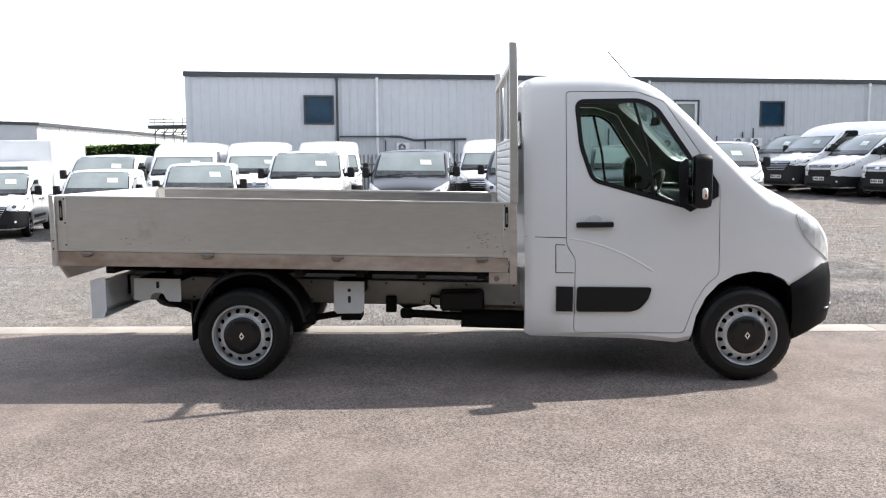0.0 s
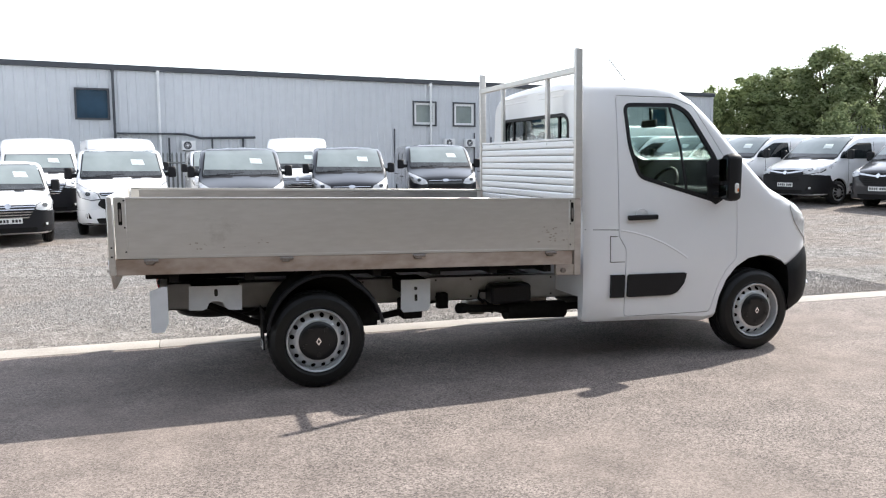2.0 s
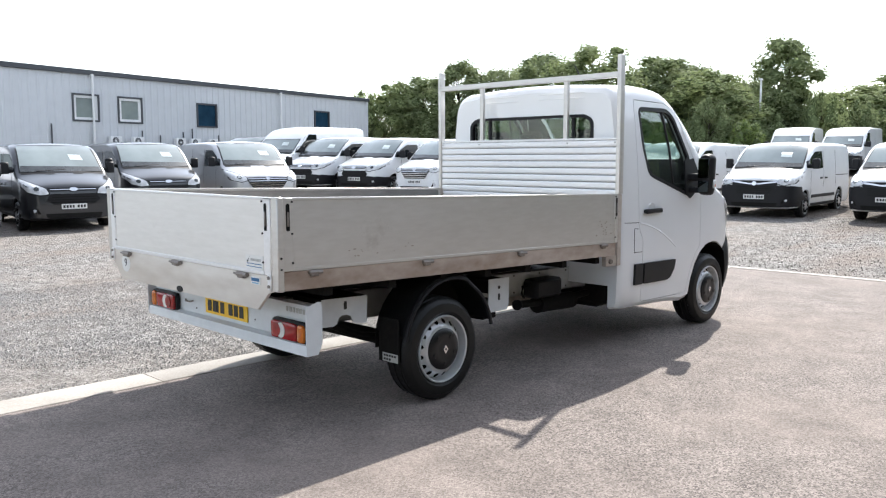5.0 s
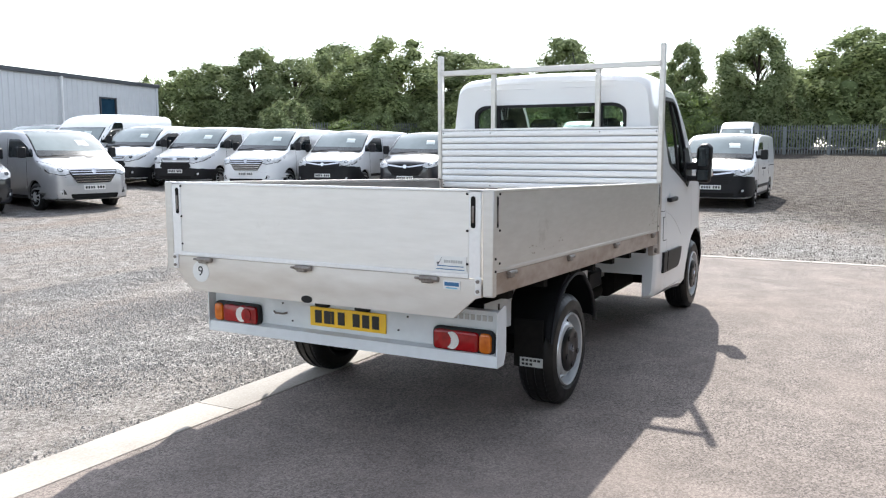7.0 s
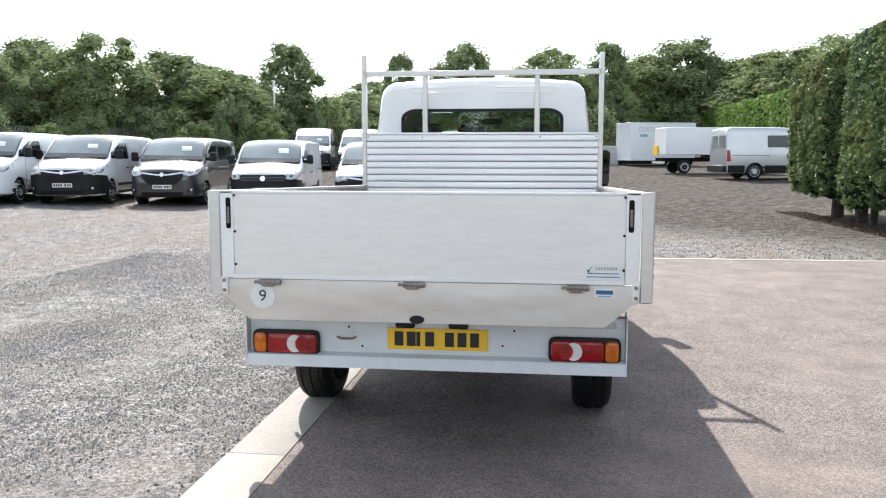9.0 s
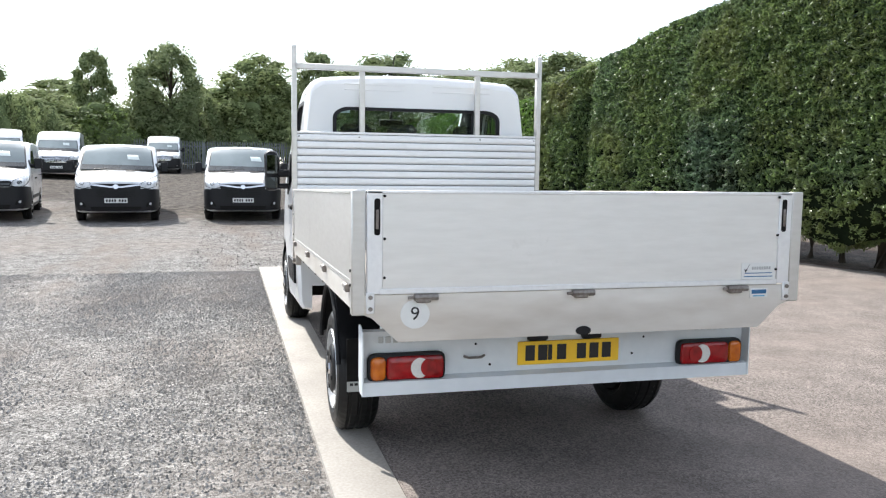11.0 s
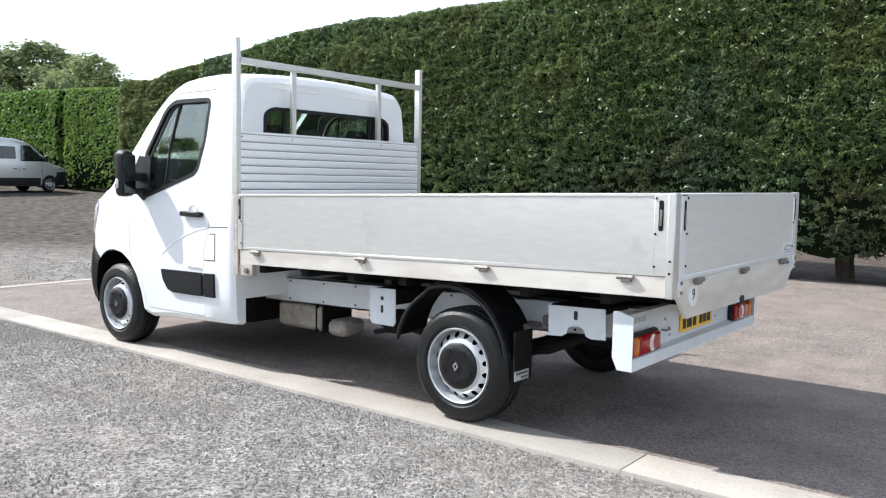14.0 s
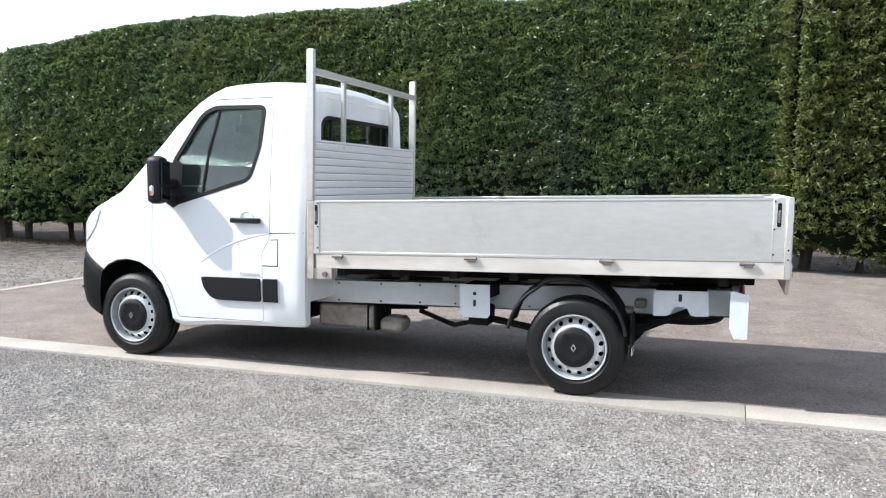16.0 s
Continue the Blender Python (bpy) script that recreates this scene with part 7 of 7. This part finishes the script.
        for ax in k["axles"]:
            wheel(root, (-ax, s * (W - 0.115), k["r"]), s, k["r"], 0.20, k["r"] * 0.66, cap=RIM if bumper is not BLACK else FLEET_SILVER, holes=10)
            trim = bmesh.new()
            for i in range(10):
                a0 = 2 * math.pi * i / 10
                r0, r1 = k["r"] * 0.30, k["r"] * 0.56
                prism([(-ax + r0 * math.cos(a0 - 0.10), k["r"] + r0 * math.sin(a0 - 0.10)), (-ax + r1 * math.cos(a0 - 0.19), k["r"] + r1 * math.sin(a0 - 0.19)), (-ax + r1 * math.cos(a0 + 0.19), k["r"] + r1 * math.sin(a0 + 0.19)), (-ax + r0 * math.cos(a0 + 0.10), k["r"] + r0 * math.sin(a0 + 0.10))], "y", s * (W - 0.040), s * (W + 0.006), bm=trim)
            part("wheel_trim", trim, GRIME, root, "dark slots of the wheel trim")
            lin = bmesh.new()
            arch = [(-ax + (k["r"] + 0.06) * math.cos(a), 0.34 + (k["r"] + 0.06) * math.sin(a)) for a in (radians(d) for d in range(-20, 201, 20))]
            vs = [[lin.verts.new((q[0], s * yy, q[1])) for q in arch] for yy in (W - 0.315, W - 0.05)]
            for i in range(len(arch) - 1):
                lin.faces.new((vs[0][i], vs[0][i + 1], vs[1][i + 1], vs[1][i]))
            lin.faces.new(vs[0])
            part("wheel_arch_liner", lin, GRIME, root)
    # bumper: lower front, following the plan
    lz = 0.08 if kind == "high" else -0.08 if kind == "small" else 0.0
    dark = bumper is BLACK
    top_z = lambda u: ((0.86 if grille != "oval" else 0.66) + lz if dark else 0.62) - 0.05 * abs(u) ** 3
    part("front_bumper", front_skin(tree_, W * 0.985, 0.24, top_z, 0.004, 0.03), bumper, root, "" if bumper is paint else "dark unpainted front bumper")
    if dark:
        hi = 0.84 + lz if grille != "oval" else 0.64
        for s in (-1, 1):
            part("bumper_corner", wrapped(tree_, [(-0.10, 0.25), (-0.60, 0.25), (-0.60, 0.45), (-0.52, 0.60), (-0.34, hi - 0.02), (-0.10, hi)], "y", s, 0.003, 0.022, 3), BLACK, root, "dark bumper corner")
    part("lower_intake", wrapped(tree_, round_poly([(-W * 0.55, 0.30), (W * 0.55, 0.30), (W * 0.60, 0.41), (-W * 0.60, 0.41)], 0.04, 3), "x", 1, 0.036, 0.006, 2), GRIME, root)
    if not dark:
        part("bumper_lip", front_skin(tree_, W * 0.96, 0.23, lambda u: 0.285, 0.036, 0.012, 20, 1), BLACK, root, "dark lower lip of the bumper")
    for s in (-1, 1):
        part("fog_lamp", wrapped(tree_, round_poly([(s * W * 0.68, 0.40), (s * W * 0.88, 0.42), (s * W * 0.86, 0.58), (s * W * 0.74, 0.52)], 0.03, 3), "x", 1, 0.036, 0.006, 1), GRIME, root)
        part("fog_lens", wrapped(tree_, [(s * W * 0.80 + 0.032 * math.cos(a), 0.475 + 0.032 * math.sin(a)) for a in (2 * math.pi * i / 10 for i in range(10))], "x", 1, 0.044, 0.004, 0), LAMP_GLASS, root)

    def across(w0, z0, w1, z1, lift, thick, material, name, label=""):
        part(name, wrapped(tree_, [(-w0, z0), (w0, z0), (w1, z1), (-w1, z1)], "x", 1, lift, thick, 3), material, root, label)

    if grille == "bars":
        part("grille", wrapped(tree_, round_poly([(-W * 0.40, 0.66 + lz), (W * 0.40, 0.66 + lz), (W * 0.60, 0.93 + lz), (W * 0.56, 0.965 + lz), (-W * 0.56, 0.965 + lz), (-W * 0.60, 0.93 + lz)], 0.03, 3), "x", 1, 0.003, 0.032, 3), BLACK, root, "dark grille")
        for q in range(5):
            z = 0.69 + lz + 0.058 * q
            w0 = W * (0.42 + 0.037 * q)
            across(w0, z, w0 + 0.015, z + 0.020, 0.036, 0.012, CHROME, "grille_bar", "bright grille bar")
        badge = 0.945 + lz
    elif grille == "oval":
        across(W * 0.47, 0.895 + lz, W * 0.52, 0.96 + lz, 0.003, 0.022, BLACK, "upper_grille", "dark upper grille slot")
        across(W * 0.47, 0.918 + lz, W * 0.48, 0.934 + lz, 0.026, 0.008, CHROME, "grille_bar", "bright grille bar")
        part("grille", wrapped(tree_, round_poly([(-W * 0.42, 0.60 + lz), (W * 0.42, 0.60 + lz), (W * 0.56, 0.70 + lz), (W * 0.48, 0.83 + lz), (-W * 0.48, 0.83 + lz), (-W * 0.56, 0.70 + lz)], 0.03, 3), "x", 1, 0.003, 0.036, 3), BLACK, root, "dark six-sided grille")
        for q in range(3):
            across(W * 0.46, 0.645 + lz + 0.055 * q, W * 0.47, 0.655 + lz + 0.055 * q, 0.040, 0.008, GRIME, "grille_slat")
        badge = 0.930 + lz
    elif grille == "star":
        part("grille", wrapped(tree_, round_poly([(-W * 0.56, 0.76), (W * 0.56, 0.76), (W * 0.64, 0.93), (W * 0.60, 0.965), (-W * 0.60, 0.965), (-W * 0.64, 0.93)], 0.03, 3), "x", 1, 0.003, 0.034, 3), BLACK, root, "dark grille")
        for z in (0.80, 0.875):
            across(W * 0.58, z, W * 0.60, z + 0.035, 0.038, 0.010, DASHBOARD, "grille_slat")
        badge = 0.865
    else:
        part("grille", wrapped(tree_, round_poly([(-W * 0.38, 0.62 + lz), (W * 0.38, 0.62 + lz), (W * 0.56, 0.80 + lz), (W * 0.58, 0.965 + lz), (-W * 0.58, 0.965 + lz), (-W * 0.56, 0.80 + lz)], 0.03, 3), "x", 1, 0.003, 0.034, 3), BLACK, root, "dark grille")
        for q in range(4):
            across(W * 0.44, 0.66 + lz + 0.05 * q, W * 0.45, 0.668 + lz + 0.05 * q, 0.038, 0.008, GRIME, "grille_slat")
        wing = [(-W * 0.60, 0.975 + lz), (-0.14, 0.905 + lz), (0.14, 0.905 + lz), (W * 0.60, 0.975 + lz), (W * 0.60, 0.925 + lz), (0.14, 0.868 + lz), (-0.14, 0.868 + lz), (-W * 0.60, 0.925 + lz)]
        part("grille_bar", wrapped(tree_, wing, "x", 1, 0.036, 0.014, 3), CHROME, root, "bright dipped grille bar")
        badge = 0.895 + lz
    br = 0.072 if grille == "star" else 0.058
    part("emblem", wrapped(tree_, [(br * (1.5 if grille == "oval" else 1.0) * math.cos(a), badge + br * (0.7 if grille == "oval" else 1.0) * math.sin(a)) for a in (2 * math.pi * i / 14 for i in range(14))], "x", 1, 0.052, 0.008, 0), CHROME, root, "plain round bright badge")
    pl = part("number_plate", wrapped(tree_, [(-0.26, 0.50), (0.26, 0.50), (0.26, 0.61), (-0.26, 0.61)], "x", 1, 0.040, 0.006, 1), WHITE, root, "white number plate with dark bars")
    for a, b in ((-0.23, -0.185), (-0.165, -0.12), (-0.10, -0.06), (-0.04, 0.0), (0.06, 0.105), (0.125, 0.17), (0.19, 0.23)):
        part("plate_bar", wrapped(tree_, [(a, 0.525), (b, 0.525), (b, 0.585), (a, 0.585)], "x", 1, 0.0475, 0.002, 0), INK, pl)
    part("dashboard_line", sheet(tree_, [(-wb, bz), (wb, bz), (wb - 0.03, bz + 0.10), (-wb + 0.03, bz + 0.13)], 0.013, 0.002, 10, 2), DASHBOARD, root, "dark dashboard behind the glass")
    part("dash_card", wrapped(tree_, [(0.24, bz + 0.27), (0.52, bz + 0.26), (0.48, bz + 0.38), (0.22, bz + 0.39)], "x", 1, 0.024, 0.001, 1), CARD, root, "white price card in the windscreen")
    part("wiper", wrapped(tree_, [(-0.55, bz + 0.015), (0.05, bz + 0.05), (0.05, bz + 0.065), (-0.55, bz + 0.030)], "x", 1, 0.022, 0.012, 2), BLACK, root)
    if roof_bars:
        for d in (2.2, 3.2, 4.2):
            z = lerp_table(top, d)
            part("roof_bar", boxes((-d - 0.03, -d + 0.03, -W * 0.8, W * 0.8, z + 0.03, z + 0.07), (-d - 0.03, -d + 0.03, -W * 0.72, -W * 0.68, z - 0.05, z + 0.04), (-d - 0.03, -d + 0.03, W * 0.68, W * 0.72, z - 0.05, z + 0.04), bevel=0.008), BLACK, root, "dark roof bar")
    return root


def again(v, at, turn, label="", size=1.0):
    c = copy_thing(v, Matrix.Translation((at[0], at[1], rise(*at) - 0.02)) @ Matrix.Rotation(radians(turn), 4, "Z") @ Matrix.Scale(size, 4))
    return tagged(c, label)


# the row along the building, noses to the south
small = van("small", FLEET_WHITE, BLACK, "bars", (-5.4, 17.6), 283, "small white van with a black lower bumper on the gravel")
small.matrix_basis = small.matrix_basis @ Matrix.Scale(0.92, 4)
again(small, (-7.75, 17.6), 284, size=0.92)
again(small, (-10.1, 17.6), 286, size=0.92)
mid_white = van("mid", FLEET_WHITE, FLEET_WHITE, "oval", (-3.40, 19.3), 275, "white mid-size panel van with painted bumper")
van("mid", FLEET_GREY, FLEET_GREY, "oval", (-0.88, 18.9), 268, "dark grey mid-size van parked on gravel")
black = van("mid", FLEET_BLACK, FLEET_BLACK, "oval", (1.88, 20.3), 262, "black mid-size crew van with tinted side windows", windows=True)
again(black, (4.80, 21.7), 261)
van("mid", FLEET_SILVER, FLEET_SILVER, "bars", (7.12, 20.7), 258, "silver mid-size van with a chrome barred grille")
# taller vans in the row behind
high = van("high", FLEET_WHITE, BLACK, "bars", (-7.9, 23.7), 279, "tall white high-roof van with black bumper")
for p, a in (((-5.75, 24.2), 279), ((-3.55, 24.6), 279), ((1.2, 25.2), 262)):
    again(high, p, a)
again(mid_white, (-0.9, 26.0), 272)
again(mid_white, (-9.9, 22.6), 279)
luton = thing("box_van", (-13.7, 25.2, rise(-13.7, 25.2)), 279, "white box-bodied van behind the front row", "van", "vans parked in the yard")
part("box_body", boxes((-4.6, -0.9, -1.08, 1.08, 0.75, 2.45), bevel=0.03), FLEET_WHITE, luton, "white box body")
part("cab", boxes((-0.95, 0.55, -0.98, 0.98, 0.40, 1.75), bevel=0.18), FLEET_WHITE, luton)
part("windscreen", boxes((0.50, 0.56, -0.8, 0.8, 1.12, 1.62), bevel=0.02), SCREEN, luton)
for sx in (-1, 1):
    for ax in (-0.2, -3.4):
        wheel(luton, (ax, sx * 0.85, 0.335), sx, holes=10)
# the row across the yard, noses to the west
again(high, (10.9, 27.2), 196, "white high-roof van behind the row")
custom = van("mid", FLEET_WHITE, BLACK, "oval", (11.5, 25.35), 192, "white mid-size van with a black lower bumper")
again(custom, (12.3, 23.4), 190)
van("mid", CHARCOAL, CHARCOAL, "oval", (10.9, 29.6), 200, "black crew van behind the white vans", windows=True)
van("mid", FLEET_WHITE, FLEET_WHITE, "bars", (12.9, 21.1), 189, "white van with a chrome barred grille and painted bumper")
dark_bumper = van("mid", FLEET_WHITE, BLACK, "wing", (14.05, 19.1), 189, "white van with dark lower bumper and grille")
van("mid", CHARCOAL, CHARCOAL, "wing", (14.9, 16.7), 189, "dark grey crew van with tinted side windows", windows=True)
van("mid", FLEET_WHITE, BLACK, "star", (15.1, 13.9), 188, "white van with a round grille badge and dark bumper")
again(dark_bumper, (15.2, 11.0), 184)
again(dark_bumper, (15.6, 8.0), 180)
again(small, (25.0, 17.5), 188, "small white van parked behind the row")
for p, a in (((36.0, 18.6), 192), ((36.0, 16.2), 186), ((46.3, 12.2), 182)):
    again(high, p, a, "tall white van parked at the back of the yard")
# silver crew van, tipper and site container at the far end
far_van = van("high", FLEET_SILVER, BLACK, "wing", (33.3, -7.0), -80, "silver high-roof crew van seen from behind", windows=False)


vx = BVHTree.FromObject([c for c in far_van.children if c.name.startswith("body")][0], bpy.context.evaluated_depsgraph_get())
for s_ in (-1, 1):
    part("crew_window", wrapped(vx, round_poly([(-2.55, 1.42), (-3.65, 1.42), (-3.65, 1.95), (-2.55, 1.95)], 0.06, 3), "y", s_, 0.003, 0.008, 2), DARKGLASS, far_van, "dark crew window")
    for a, b in ((-1.42, -3.75), (-4.66, -5.42)):
        part("lower_cladding", wrapped(vx, [(a, 0.30), (b, 0.30), (b, 0.62), (a, 0.62)], "y", s_, 0.003, 0.016, 2), BLACK, far_van, "dark lower cladding")
    part("tail_lamp", wrapped(vx, round_poly([(-5.30, 0.80), (-5.48, 0.80), (-5.48, 1.30), (-5.36, 1.30)], 0.03, 3), "y", s_, 0.003, 0.02, 2), RED, far_van, "tall red tail lamp")
    part("rear_window", wrapped(vx, round_poly([(s_ * 0.10, 1.40), (s_ * 0.78, 1.40), (s_ * 0.72, 1.95), (s_ * 0.10, 1.95)], 0.05, 3), "x", -1, 0.003, 0.006, 2), SCREEN, far_van, "rear door window")
part("rear_bumper", boxes((-5.62, -5.45, -0.98, 0.98, 0.32, 0.62), bevel=0.03), BLACK, far_van, "dark rear bumper")


def tipper(at, turn):
    root = thing("tipper_truck", (*at, rise(*at)), turn, "small truck with a white high-sided body seen from behind", "truck")
    part("load_body", boxes((0.0, 3.4, -1.0, 1.0, 0.95, 2.35), bevel=0.03), PAINT, root, "white high-sided load body")
    part("frame_rail", boxes((-0.1, 5.2, -0.45, -0.35, 0.6, 0.8), (-0.1, 5.2, 0.35, 0.45, 0.6, 0.8)), GRIME, root)
    part("cab", boxes((3.5, 5.3, -0.98, 0.98, 0.45, 2.3), bevel=0.15), FLEET_WHITE, root)
    part("rear_marker_board", boxes((-0.06, -0.02, 0.25, 1.0, 0.95, 1.45)), YELLOW, root, "yellow reflective board")
    part("rear_bumper", boxes((-0.12, -0.04, -0.95, 0.95, 0.50, 0.62)), STEEL_GREY, root)
    for s in (-1, 1):
        for ax in (1.0, 4.4):
            wheel(root, (ax, s * 0.85, 0.34), s, holes=10)


tipper((37.6, 0.3), -80)
box_c = thing("site_container", (46.5, 0.9, rise(46.5, 0) + 0.1), 18, "white box body store with grey lettering on its side", "container")
part("container_body", boxes((0.0, 2.4, -4.4, 0.0, 0.25, 2.65), bevel=0.02), PAINT, box_c, "white panelled box")
part("container_base", boxes((0.1, 2.3, -4.3, -0.1, 0.0, 0.25)), GRIME, box_c)
for z in (0.25, 2.58):
    part("edge_rail", boxes((-0.02, 2.42, -4.42, 0.02, z, z + 0.07), bevel=0.01), STEEL_WHITE, box_c)
for y in (-2.2,):
    part("panel_seam", boxes((-0.006, 0.0, y - 0.012, y, 0.35, 2.55)), STEEL_GREY, box_c)
word = text_mesh("CUSTOMER", 0.40, 0.004)
part("lettering", moved(word, Matrix.Translation((-0.012, -1.52, 2.20)) @ Matrix(((0, 0, -1, 0), (-1, 0, 0, 0), (0, 1, 0, 0), (0, 0, 0, 1)))), STEEL_GREY, box_c, "grey lettering")
part("print_bar", boxes((-0.012, -0.004, -1.1, -0.6, 1.74, 1.90)), CYAN, box_c)
store = thing("grey_cabinet", (48.8, 3.3, rise(48, 4)), -5, "low grey-green steel cabinet by the fence", "cabinet")
part("cabinet_body", boxes((0, 1.0, -2.2, 0.0, 0.0, 1.25), bevel=0.02), STEEL_GREY, store)
part("cabinet_door", boxes((-0.02, 0.0, -1.08, -0.02, 0.1, 1.2), bevel=0.004), STEEL_GREY, store)
part("cabinet_door", boxes((-0.02, 0.0, -2.18, -1.12, 0.1, 1.2), bevel=0.004), STEEL_GREY, store)
